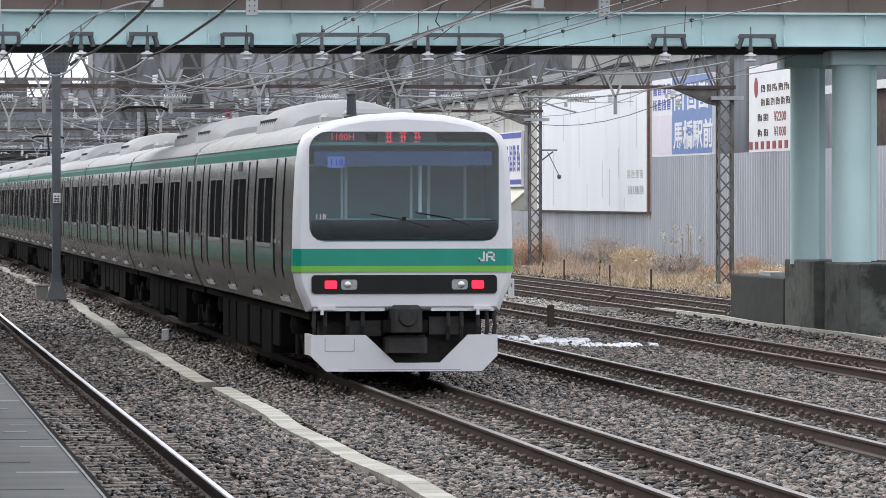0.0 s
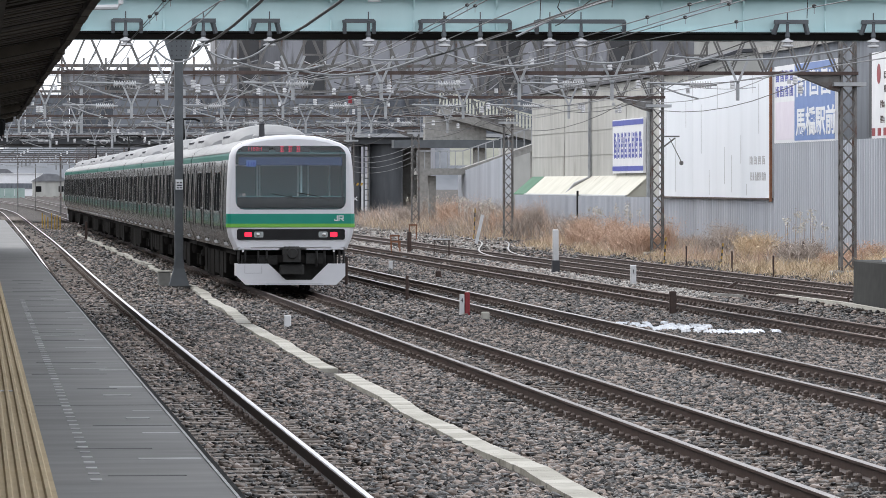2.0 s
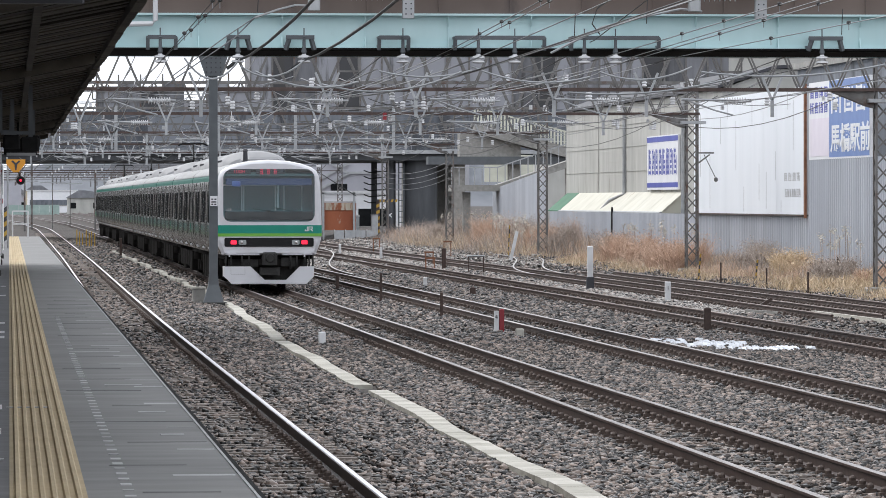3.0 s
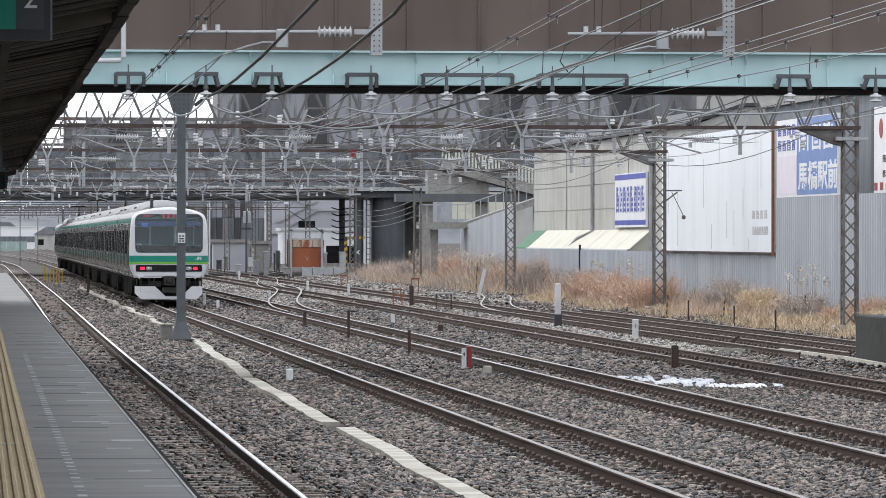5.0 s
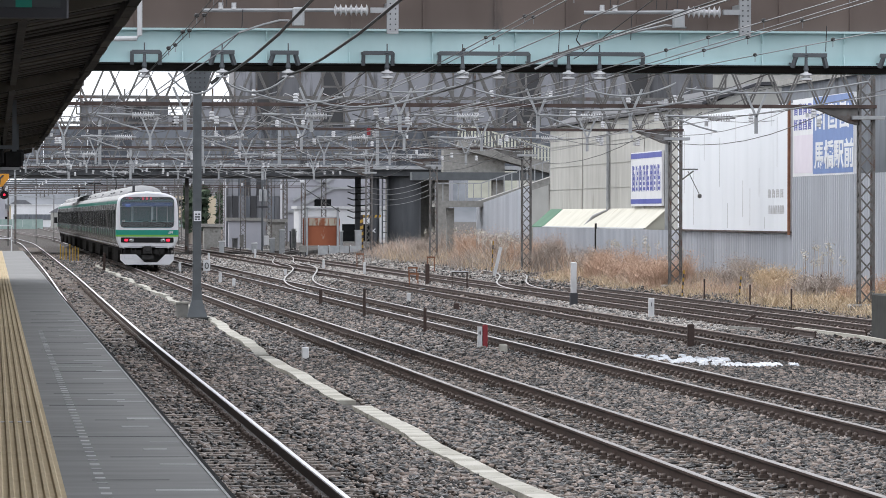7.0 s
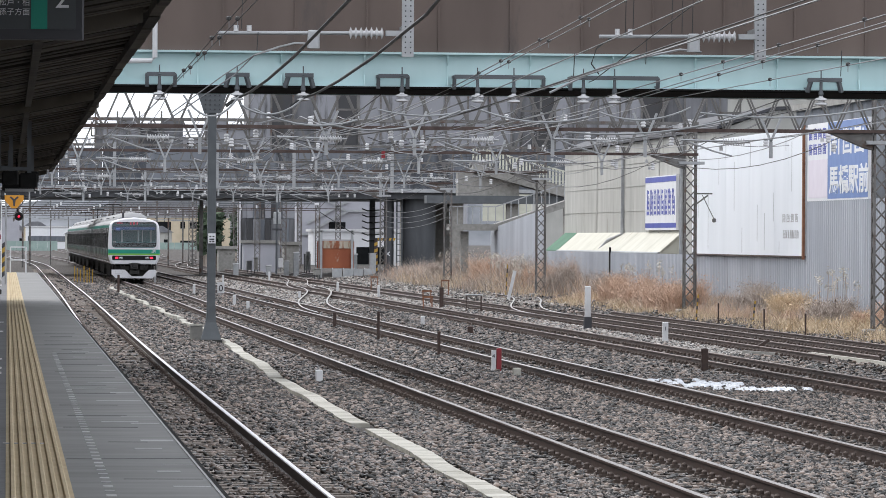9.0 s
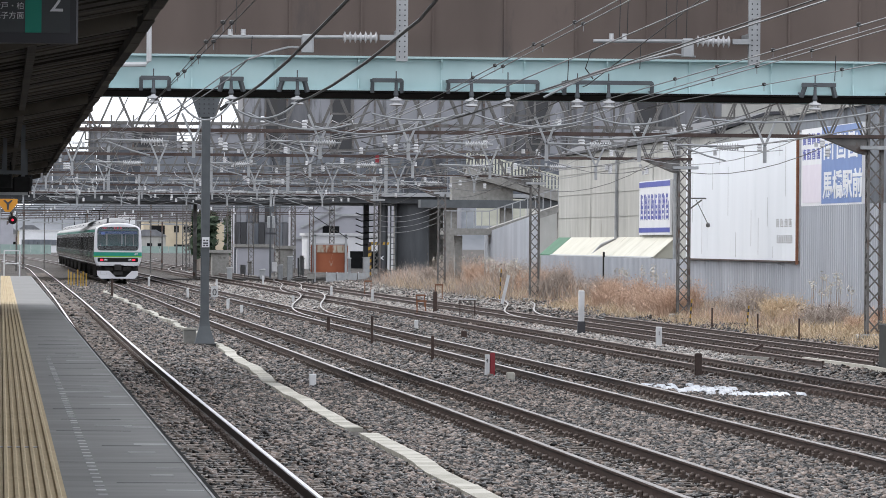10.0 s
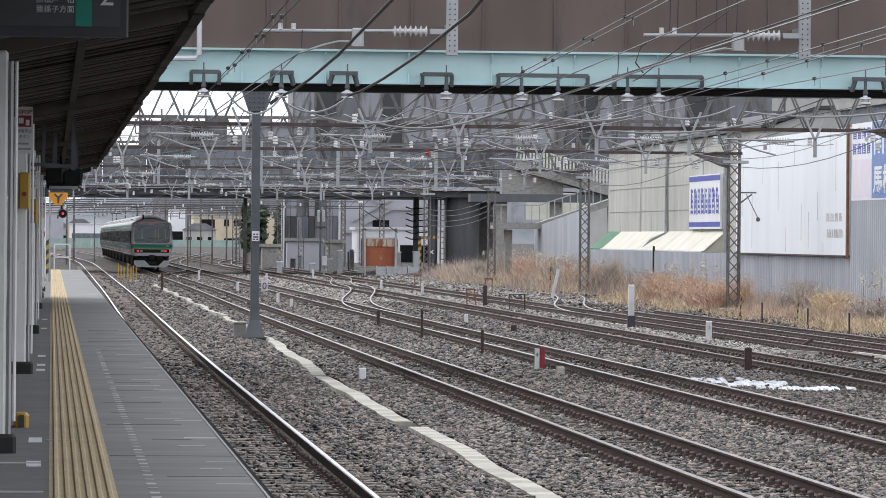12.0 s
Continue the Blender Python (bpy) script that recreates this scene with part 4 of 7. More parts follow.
def cab(body, y, s):
    """The white moulded end with window, lamps and skirt. s = 1 faces the camera, -1 the other way."""
    def Y(d):
        return y + s * d
    ring = [(Y(0.4), body_outline(0.0)), (Y(0.25), body_outline(-0.012)), (Y(0.12), body_outline(0.0)), (Y(0.04), body_outline(0.03)), (Y(0.0), body_outline(0.09))]
    part("end_mask", outline_loft(ring, 0), M_TWHITE, body, "white moulded train end", True)
    # face: a plate with a window opening, made of four pieces round the opening
    out = body_outline(0.088)
    win = [(x, 2.70 + z - (0.15 * (x / 1.28) ** 2 if z > 0 else 0)) for x, z in rounded(2.56, 1.58, 0.2, 6)]
    def angle(p):
        return math.atan2(p[1] - 2.5, p[0])
    dense = []
    for a, b in zip(out, out[1:] + out[:1]):
        for i in range(4):
            dense.append((a[0] + (b[0] - a[0]) * i / 4, a[1] + (b[1] - a[1]) * i / 4))
    dense = sorted(dense, key=angle)
    ins = []
    for p in dense:
        a = angle(p)
        best = None
        for q, r in zip(win, win[1:] + win[:1]):
            # where the ray from the centre meets the window edge
            dx, dz = math.cos(a), math.sin(a)
            ex, ez = r[0] - q[0], r[1] - q[1]
            det = -dx * ez + dz * ex
            if abs(det) < 1e-9:
                continue
            qx, qz = q[0], q[1] - 2.5
            t = (-qx * ez + qz * ex) / det
            u = (dx * qz - dz * qx) / det
            if t > 0 and -1e-6 <= u <= 1 + 1e-6:
                best = (t * dx, 2.5 + t * dz)
        ins.append(best)
    n = len(dense)
    g = Geo()
    v = [(x, Y(0.0), z) for x, z in dense] + [(x, Y(-0.012), z) for x, z in ins] + [(x, Y(0.07), z) for x, z in ins]
    g.add(v, [(i, (i + 1) % n, n + (i + 1) % n, n + i) for i in range(n)] + [(n + i, n + (i + 1) % n, 2 * n + (i + 1) % n, 2 * n + i) for i in range(n)])
    part("face", g, M_TWHITE, body, "white train face")
    pane = Geo().add([(x, Y(0.02), z) for x, z in ins], [tuple(range(n))])
    ob = part("windscreen", pane, M_FRONT, body, "large dark tinted windscreen")
    ob.visible_shadow = False
    lo = Geo()
    a, b = sorted((Y(0.03), Y(0.045)))
    lo.box(-1.24, 1.24, a, b, 1.95, 2.2)
    part("dark_border", lo, M_JET, body, "black lower windscreen border")
    bl = Geo()
    bl.box(-1.2, 1.2, min(Y(0.1), Y(0.13)), max(Y(0.1), Y(0.13)), 2.93, 3.12)
    part("sun_blind", bl, M_BLIND, body, "blue sun blind")
    # cab room
    a, b = sorted((Y(0.08), Y(1.5)))
    r = Geo()
    r.box(-1.28, 1.28, a, b, 1.88, 1.93)
    r.box(-1.28, 1.28, a, b, 3.2, 3.24)
    r.box(-1.32, -1.28, a, b, 1.9, 3.25)
    r.box(1.28, 1.32, a, b, 1.9, 3.25)
    a2, b2 = sorted((Y(1.5), Y(1.55)))
    r.box(-1.3, 1.3, a2, b2, 1.0, 3.3)
    part("cab_room", r, M_CAB, body, "blue-green cab lining")
    f = Geo()
    a3, b3 = sorted((Y(1.46), Y(1.495)))
    for cx, w in ((-0.95, 0.62), (-0.22, 0.95), (0.75, 0.5)):
        for dx in (-w / 2, w / 2):
            f.box(cx + dx - 0.02, cx + dx + 0.02, a3, b3, 1.95, 2.95)
        f.box(cx - w / 2, cx + w / 2, a3, b3, 2.92, 2.96)
    a4, b4 = sorted((Y(0.3), Y(0.33)))
    f.tube([(0.28, Y(0.6), 2.3), (0.28, Y(0.6), 3.0)], 0.025, 6)
    part("cab_partition_frame", f, M_CABLIGHT, body, "pale frames of the cab partition")
    desk = Geo()
    a5, b5 = sorted((Y(0.1), Y(0.6)))
    desk.box(-1.2, 1.2, a5, b5, 1.95, 2.22, 0, 0.03)
    part("desk", desk, M_CAB, body)
    d = Geo()
    a6, b6 = sorted((Y(0.1), Y(0.16)))
    d.box(-1.15, -0.5, a6, b6, 3.22, 3.45)
    d.box(-0.35, 0.45, a6, b6, 3.22, 3.45)
    part("display_case", d, M_DARK, body)
    led = Geo()
    a7, b7 = sorted((Y(0.022), Y(0.028)))
    rng = random.Random(4)
    for i in range(4):
        x = -1.0 * s + i * 0.09 * s
        if s < 0:
            led.box(min(x, x + 0.06 * s), max(x, x + 0.06 * s), a7, b7, 3.28, 3.37)
    for i in range(3):
        x = (-0.25 + i * 0.19) * s
        for k in range(3):
            z = 3.24 + 0.06 * k
            w = (0.1, 0.075, 0.09)[(i + k) % 3]
            led.box(min(x, x + w * s), max(x, x + w * s), a7, b7, z, z + 0.018)
        for u in (0.02, 0.06):
            led.box(min(x + u * s, x + (u + 0.018) * s), max(x + u * s, x + (u + 0.018) * s), a7, b7, 3.235 + 0.02 * i, 3.385)
    part("led_lettering", led, M_LED, body, "red lit display lettering")
    tag = Geo()
    a8, b8 = sorted((Y(0.014), Y(0.02)))
    tag.box(-1.03 if s > 0 else 0.8, -0.8 if s > 0 else 1.03, a8, b8, 2.9, 3.05)
    part("number_plate", tag, M_SKYBLUE, body, "small pale blue plate")
    if s > 0:
        letters(body, "1180H", (-1.0, Y(0.024), 3.27), 0.13, M_LED, 0.95, 0, 0.002)
        letters(body, "118", (-1.01, Y(0.012), 2.925), 0.13, M_BLUE, 1.0, 0, 0.002)
        letters(body, "118", (-1.2, Y(0.012), 2.215), 0.1, M_TWHITE, 1.0, 0, 0.002)
    # bands across the face
    for z0, z1, m in ((1.585, 1.815, M_GREEN), (1.50, 1.585, M_LIME)):
        bg = Geo()
        xs_ = [-1.39 + 2.78 * i / 8 for i in range(9)]
        pa, pb = sorted((Y(-0.018), Y(0.005)))
        bg.box(-1.385, 1.385, pa, pb, z0, z1)
        for sd in (-1, 1):
            xa = [(1.385, -0.018), (1.455, 0.04), (1.487, 0.12), (1.492, 0.25), (1.482, 0.4)]
            v = []
            for px_, py_ in xa:
                v += [(sd * px_, Y(py_), z0), (sd * px_, Y(py_), z1)]
            bg.add(v, [(2 * i, 2 * i + 2, 2 * i + 3, 2 * i + 1) for i in range(4)])
        part("face_band", bg, m, body)
    # lamp panel
    pa, pb = sorted((Y(-0.024), Y(0.01)))
    part("lamp_panel", plate(Geo(), 0, 1.338, 2.5, 0.25, 0.05, pa, pb), M_JET, body, "black lamp panel")
    pa, pb = sorted((Y(-0.034), Y(-0.024)))
    for sd in (-1, 1):
        part("tail_light", plate(Geo(), sd * 0.99, 1.335, 0.165, 0.11, 0.02, pa, pb), M_TAIL if s > 0 else M_LENS, body, "lit red tail light")
        part("headlight", plate(Geo(), sd * 0.745, 1.335, 0.215, 0.135, 0.035, pa, pb), M_LENS, body, "clear rounded headlight")
        part("headlight_lens", Geo().lathe((sd * 0.765, Y(-0.035), 1.335), [(0.05, 0), (0.046, -0.006 * s), (0.02, -0.01 * s)], 16, 0, "y"), M_SILL, body, "round bright reflector", True)
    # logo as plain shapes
    lg = Geo()
    pa, pb = sorted((Y(-0.024), Y(-0.018)))
    x = 1.0 * s
    for (u0, u1, w0, w1) in ((0.06, 0.085, 0.02, 0.13), (0.0, 0.085, 0.0, 0.025), (0.0, 0.025, 0.0, 0.05), (0.1, 0.125, 0.0, 0.13), (0.1, 0.22, 0.105, 0.13), (0.195, 0.22, 0.06, 0.13), (0.13, 0.22, 0.05, 0.072), (0.17, 0.2, 0.02, 0.055), (0.195, 0.225, 0.0, 0.03)):
        lg.box(min(x + u0 * s, x + u1 * s), max(x + u0 * s, x + u1 * s), pa, pb, 1.645 + w0, 1.645 + w1)
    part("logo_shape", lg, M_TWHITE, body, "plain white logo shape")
    # wipers
    wp = Geo()
    for a, b in (((-0.45, 2.28), (0.0, 2.2)), ((0.0, 2.2), (0.35, 2.1)), ((0.15, 2.3), (0.62, 2.22)), ((0.62, 2.22), (0.9, 2.12))):
        wp.tube([(a[0] * s, Y(-0.02), a[1]), (b[0] * s, Y(-0.02), b[1])], 0.009, 6)
    wp.box(-0.025, 0.025, min(Y(-0.02), Y(0.03)), max(Y(-0.02), Y(0.03)), 2.18, 2.24)
    part("wiper", wp, M_BLACK, body)
    # apron under the face, coupler and skirt
    pa, pb = sorted((Y(0.02), Y(0.3)))
    for xa, xb in ((-1.22, -0.26), (0.36, 1.22)):
        part("apron", Geo().box(xa, xb, pa, pb, 0.98, 1.09, 0, 0.01), M_TWHITE, body)
    cp = Geo()
    pa, pb = sorted((Y(-0.25), Y(0.4)))
    cp.box(-0.2, 0.22, pa, pb, 0.7, 1.06, 0, 0.05)
    cp.lathe((0.02, min(Y(-0.3), Y(-0.2)), 0.9), [(0.11, 0), (0.13, 0.05), (0.11, 0.1)], 14, 0, "y")
    cp.box(-0.26, 0.3, min(Y(-0.12), Y(0.4)), max(Y(-0.12), Y(0.4)), 0.42, 0.66, 0, 0.04)
    for px_ in (-1.2, -1.05, -0.75, -0.55, 0.6, 0.78, 1.0, 1.12, 1.22):
        cp.tube([(px_, Y(0.1), 1.0), (px_ * 1.01, Y(0.08), 0.78), (px_, Y(0.15), 0.6)], 0.03, 6)
    cp.box(-0.75, -0.3, min(Y(0.15), Y(0.4)), max(Y(0.15), Y(0.4)), 0.64, 0.85)
    cp.box(0.35, 0.8, min(Y(0.15), Y(0.4)), max(Y(0.15), Y(0.4)), 0.66, 0.9)
    cp.box(-1.1, 1.1, min(Y(0.5), Y(0.8)), max(Y(0.5), Y(0.8)), 0.2, 1.0)
    part("coupler", cp, M_COUPLER, body, "dark coupler and hoses")
    sk = Geo()
    pa, pb = sorted((Y(0.0), Y(0.05)))
    sk.sweep([(-1.26, 0.66), (-0.52, 0.66), (-0.12, 0.285), (0.48, 0.285), (0.86, 0.66), (1.26, 0.66), (1.26, 0.38), (1.05, 0.17), (-1.05, 0.17), (-1.26, 0.38)], pa, pb)
    for sd in (-1, 1):
        pa, pb = sorted((Y(0.05), Y(0.9)))
        sk.box(min(sd * 1.26, sd * 1.21), max(sd * 1.26, sd * 1.21), pa, pb, 0.38, 0.66)
    part("skirt", sk, M_TWHITE, body, "white snow skirt")
    for cx_ in (-0.87, 0.0):
        hatch = Geo()
        pa, pb = sorted((Y(-0.004), Y(0.0)))
        w_, z0_, z1_ = (0.2, 0.44, 0.62) if cx_ else (0.75, 0.19, 0.2)
        for x0_, x1_, za_, zb_ in ((cx_ - w_, cx_ + w_, z0_, z0_ + 0.008), (cx_ - w_, cx_ - w_ + 0.008, z0_, z1_), (cx_ + w_ - 0.008, cx_ + w_, z0_, z1_)):
            hatch.box(min(x0_ * s, x1_ * s), max(x0_ * s, x1_ * s), pa, pb, za_, zb_)
        part("hatch_line", hatch, M_AC, body)
    st = Geo()
    for sd in (-1, 1):
        st.box(sd * 1.05 - 0.12, sd * 1.05 + 0.12, min(Y(-0.05), Y(0.05)), max(Y(-0.05), Y(0.05)), 1.0, 1.04)
        st.box(sd * 1.05 - 0.08, sd * 1.05 - 0.04, min(Y(-0.05), Y(0.0)), max(Y(-0.05), Y(0.0)), 0.93, 1.0)
    part("step", st, M_TWHITE, body)
    ant = Geo().lathe((-0.62 * s, Y(0.9), 3.5), [(0.1, 0), (0.1, 0.1), (0.07, 0.12), (0.06, 0.38), (0.08, 0.4), (0.05, 0.45)], 10)
    part("antenna", ant, M_DARK, body, smooth=True)


cab(cars[0], 0.0, 1)
cab(cars[9], 10 * CAR, -1)


# ---- loose ballast ----
stones("ballast_stones", "angular grey and brown ballast stones between the tracks", 150000, 41, 102, 1.6, 0.215, 0.04, 11)
stones("ballast_stones", "angular grey and brown ballast stones further along the tracks", 78000, 95, 180, 1.9, 0.2, 0.05, 12)
stones("ballast_chips", "pale fresh gravel spread beside the siding", 15000, 118, 300, 16.3, 1.0, 0.05, 31, M_CHIP, 18.1)
stones("ballast_chips", "pale gravel scattered round the far turnouts", 12000, 205, 345, 11.8, 1.0, 0.07, 32, M_CHIP, 23.5)
stones("ballast_chips", "freshly broken pale ballast chips among the stones", 12000, 41, 110, 1.6, 0.215, 0.026, 21, M_CHIP)
stones("ballast_stones", "coarse ballast stones far along the tracks", 50000, 165, 345, 1.3, 0.16, 0.066, 13)

# ---- overhead line portals ----
PORTALS = (137.5, 176.0, 225.0, 272.0, 318.0)
Z0, Z1 = 5.52, 6.6
DIAG = Geo().bar((0, 0, Z0), (0.47, 0, Z1), 0.045).mesh("diagonal", M_TRUSS)
DIAG2 = Geo().bar((0, 0, Z1), (0.47, 0, Z0), 0.045).mesh("diagonal", M_TRUSS)


def lattice_tower(parent, x, y, z0, z1, w=0.38):
    for sx in (-1, 1):
        for sy in (-1, 1):
            part("leg", Geo().box(x + sx * w / 2 - 0.03, x + sx * w / 2 + 0.03, y + sy * w / 2 - 0.03, y + sy * w / 2 + 0.03, z0, z1), M_TRUSS, parent)
    step = 0.42
    z = z0 + 0.1
    up = Geo().bar((-w / 2, -w / 2, 0), (w / 2, -w / 2, step), 0.04).bar((w / 2, -w / 2, 0), (-w / 2, -w / 2, step), 0.04).bar((-w / 2, -w / 2, 0), (-w / 2, w / 2, step), 0.04).bar((-w / 2, w / 2, 0), (-w / 2, -w / 2, step), 0.04).mesh("lacing", M_TRUSS)
    while z < z1 - step:
        linked("lacing", up, parent, (x, y, z))
        z += step
    part("base_plate", Geo().box(x - 0.45, x + 0.45, y - 0.45, y + 0.45, z0 - 0.3, z0 + 0.12, 0, 0.04), M_CONC, parent)


def insulator(geo, at, n=3, r=0.13, h=0.11, slot=0):
    """A pin insulator of stacked porcelain discs."""
    prof = []
    for i in range(n):
        prof += [(0.05, i * h), (r, i * h + 0.02), (r * 0.92, i * h + 0.05), (0.05, i * h + 0.07)]
    return geo.lathe(at, prof + [(0.04, n * h)], 10, slot)


INS = insulator(Geo(), (0, 0, 0), 3, 0.075, 0.075).mesh("insulator", M_PORC, True)
INS_PIN = insulator(Geo(), (0, 0, 0), 2, 0.05, 0.05).mesh("pin", M_PORC, True)
INS_LONG = Geo().lathe((0, 0, 0), sum([[(0.05, i * 0.07), (0.11, i * 0.07 + 0.02), (0.05, i * 0.07 + 0.04)] for i in range(9)], []), 10, 0, "x").mesh("insulator", M_PORC, True)

for k, py in enumerate(PORTALS):
    p = thing("catenary_portal", "grey lattice steel portal carrying overhead wires, rusty lower chord", "railway gantry", group="overhead line portals")
    left = -3.2
    right = 24.3
    for dy in (-0.25, 0.25):
        part("bottom_chord", Geo().box(left, right, py + dy - 0.045, py + dy + 0.045, Z0 - 0.045, Z0 + 0.045), M_RUSTBEAM, p, "rusty brown bottom chord")
        part("top_chord", Geo().box(left, right, py + dy - 0.05, py + dy + 0.05, Z1 - 0.05, Z1 + 0.05), M_TRUSS, p)
        x = left
        while x < right - 0.7 and not (k > 3 and dy > 0):
            linked("diagonal", DIAG, p, (x, py + dy, 0))
            linked("diagonal", DIAG2, p, (x + 0.5, py + dy, 0))
            x += 1.0
    lattice_tower(p, 24.05, py, 0.0, Z1)
    if k:
        lattice_tower(p, -3.4, py, -0.2 if py > 200 else 1.1, Z1)
    part("haunch", Geo().sweep([(22.5, Z0), (23.8, Z0), (23.8, Z0 - 0.5), (23.6, Z0 - 0.45)], py - 0.2, py + 0.2), M_TRUSS, p)
    part("cap", Geo().box(23.6, 24.5, py - 0.45, py + 0.45, Z0 - 0.35, Z0 - 0.25), M_GALV, p)
    for tx in (5.0, 9.35, 13.3, 17.2, 20.1):
        x = tx + 0.3 * math.sin(k * 2.1 + tx)
        if k and (k + int(tx)) % 2 and not (k == 1 and tx > 20):
            part("drop_arm", Geo().box(x - 0.07, x + 0.07, py - 0.36, py - 0.28, 4.75, Z1 + 0.1), M_GALV, p)
        arm = Geo().tube([(x, py - 0.34, 5.2), (x - 1.9, py - 0.34, 5.25)], 0.035, 6)
        arm.tube([(x - 1.8, py - 0.34, 5.24), (x - 1.0, py - 0.34, 4.95), (x - 0.5, py - 0.34, 4.82)], 0.025, 6)
        part("cantilever", arm, M_GALV, p)
        linked("insulator", INS_LONG, p, (x - 0.75, py - 0.34, 5.2))
    rng = random.Random(k + 50)
    for i in range(34):
        x = rng.uniform(0, 23)
        linked("insulator", INS if i % 3 else INS_PIN, p, (x, py - 0.1 - 0.3 * (i % 2), rng.choice((Z1 + 0.05, Z0 + 0.07, Z0 - 0.3, Z0 - 0.42, Z0 - 0.55))))
    for i in range(7):
        x = 2.2 + 3.1 * i + rng.uniform(-0.6, 0.6)
        strut = Geo().bar((x, py - 0.33, Z0 - 0.75), (x, py - 0.33, Z0 - 0.3), 0.09)
        strut.bar((x, py - 0.33, Z0 - 0.3), (x - 0.32, py - 0.33, Z0 + 0.45), 0.06).bar((x, py - 0.33, Z0 - 0.3), (x + 0.32, py - 0.33, Z0 + 0.45), 0.06)
        part("forked_hanger", strut, M_GALV, p, "pale forked hanger below the truss")
    for i in range(4):
        x = 3 + i * 5.4 + rng.uniform(-1, 1)
        fr = Geo()
        for a, b in (((0, 0), (0, -0.5)), ((0.55, 0), (0.55, -0.5)), ((0, -0.5), (0.55, -0.5))):
            fr.bar((x + a[0], py - 0.32, Z1 + a[1] - 0.1), (x + b[0], py - 0.32, Z1 + b[1] - 0.1), 0.05)
        part("bracket_frame", fr, M_TRUSS, p)
    if k == 1:
        for xr in (9.0 + 4.2 * k,):
            part("warning_plate", Geo().box(xr, xr + 0.13, py - 0.4, py - 0.38, 5.3, 5.55), M_RED, p, "small red warning plate")

hk = thing("tension_weight", "small steel bracket with hanging weight on a lattice tower", "bracket")
part("arm", Geo().box(24.25, 24.8, 175.7, 175.78, 4.13, 4.18), M_TRUSS, hk)
part("brace", Geo().bar((24.25, 175.74, 3.8), (24.65, 175.74, 4.1), 0.05), M_TRUSS, hk)
part("cord", Geo().tube([(24.45, 175.74, 4.1), (24.85, 175.74, 3.3)], 0.015, 5), M_TRUSS, hk)
part("weight", Geo().lathe((24.87, 175.74, 3.15), [(0.03, 0), (0.07, 0.03), (0.07, 0.12), (0.03, 0.15)], 10), M_TRUSS, hk)

mast = thing("catenary_mast", "blue-grey painted steel overhead line mast with tapered head", "railway mast")
MX, MY = 5.47, 131.2
part("shaft", Geo().box(MX - 0.11, MX + 0.11, MY - 0.13, MY + 0.13, 0.3, 5.72, 0, 0.015), M_MAST, mast)
part("flared_base", Geo().add([(MX + sx * w, MY + sy * w, z) for z, w in ((-0.12, 0.26), (0.12, 0.19), (0.32, 0.135), (0.6, 0.112)) for sx, sy in ((-1, -1), (1, -1), (1, 1), (-1, 1))],
     [(4 * i + j, 4 * i + (j + 1) % 4, 4 * i + 4 + (j + 1) % 4, 4 * i + 4 + j) for i in range(3) for j in range(4)] + [(12, 13, 14, 15)]), M_MAST, mast)
part("base_plate", Geo().box(MX - 0.38, MX + 0.34, MY - 0.4, MY + 0.4, -0.3, -0.12, 0, 0.02), M_DCONC, mast)
part("head", Geo().sweep([(MX - 0.2, 5.72), (MX + 0.2, 5.72), (MX + 0.4, 6.3), (MX - 0.4, 6.3)], MY - 0.16, MY + 0.16), M_MAST, mast, "tapered drilled head plate")
for i in range(4):
    for j in range(4):
        part("bolt", Geo().lathe((MX - 0.18 + 0.12 * i, MY - 0.18, 5.82 + 0.12 * j), [(0.02, 0), (0.02, 0.02)], 6, 0, "y"), M_DARK, mast)
part("number_plate", Geo().box(MX - 0.09, MX + 0.1, MY - 0.18, MY - 0.135, 2.36, 2.62), M_WHITE, mast, "small white plate")
for i, (u, w, z) in enumerate(((-0.06, 0.05, 2.52), (0.02, 0.05, 2.52), (-0.06, 0.13, 2.45), (-0.06, 0.05, 2.39), (0.015, 0.055, 2.39))):
    part("plate_bar", Geo().box(MX + u, MX + u + w, MY - 0.187, MY - 0.181, z, z + 0.035), M_DARK, mast)
part("arm", Geo().bar((MX, MY, 6.2), (MX, 137.3, 6.4), 0.2), M_MAST, mast)

cabinet = thing("trackside_cabinet", "weathered beige trackside equipment box beside the mast", "equipment box")
part("case", Geo().box(4.96, 5.28, 131.8, 132.3, -0.12, 0.22, 0, 0.02), M_CONC, cabinet)
part("lid", Geo().box(4.94, 5.3, 131.77, 132.33, 0.22, 0.26), M_TROUGH, cabinet)
part("leg", Geo().box(5.0, 5.05, 131.85, 132.2, -0.22, -0.12), M_CONC, cabinet)
part("leg", Geo().box(5.2, 5.25, 131.85, 132.2, -0.22, -0.12), M_CONC, cabinet)

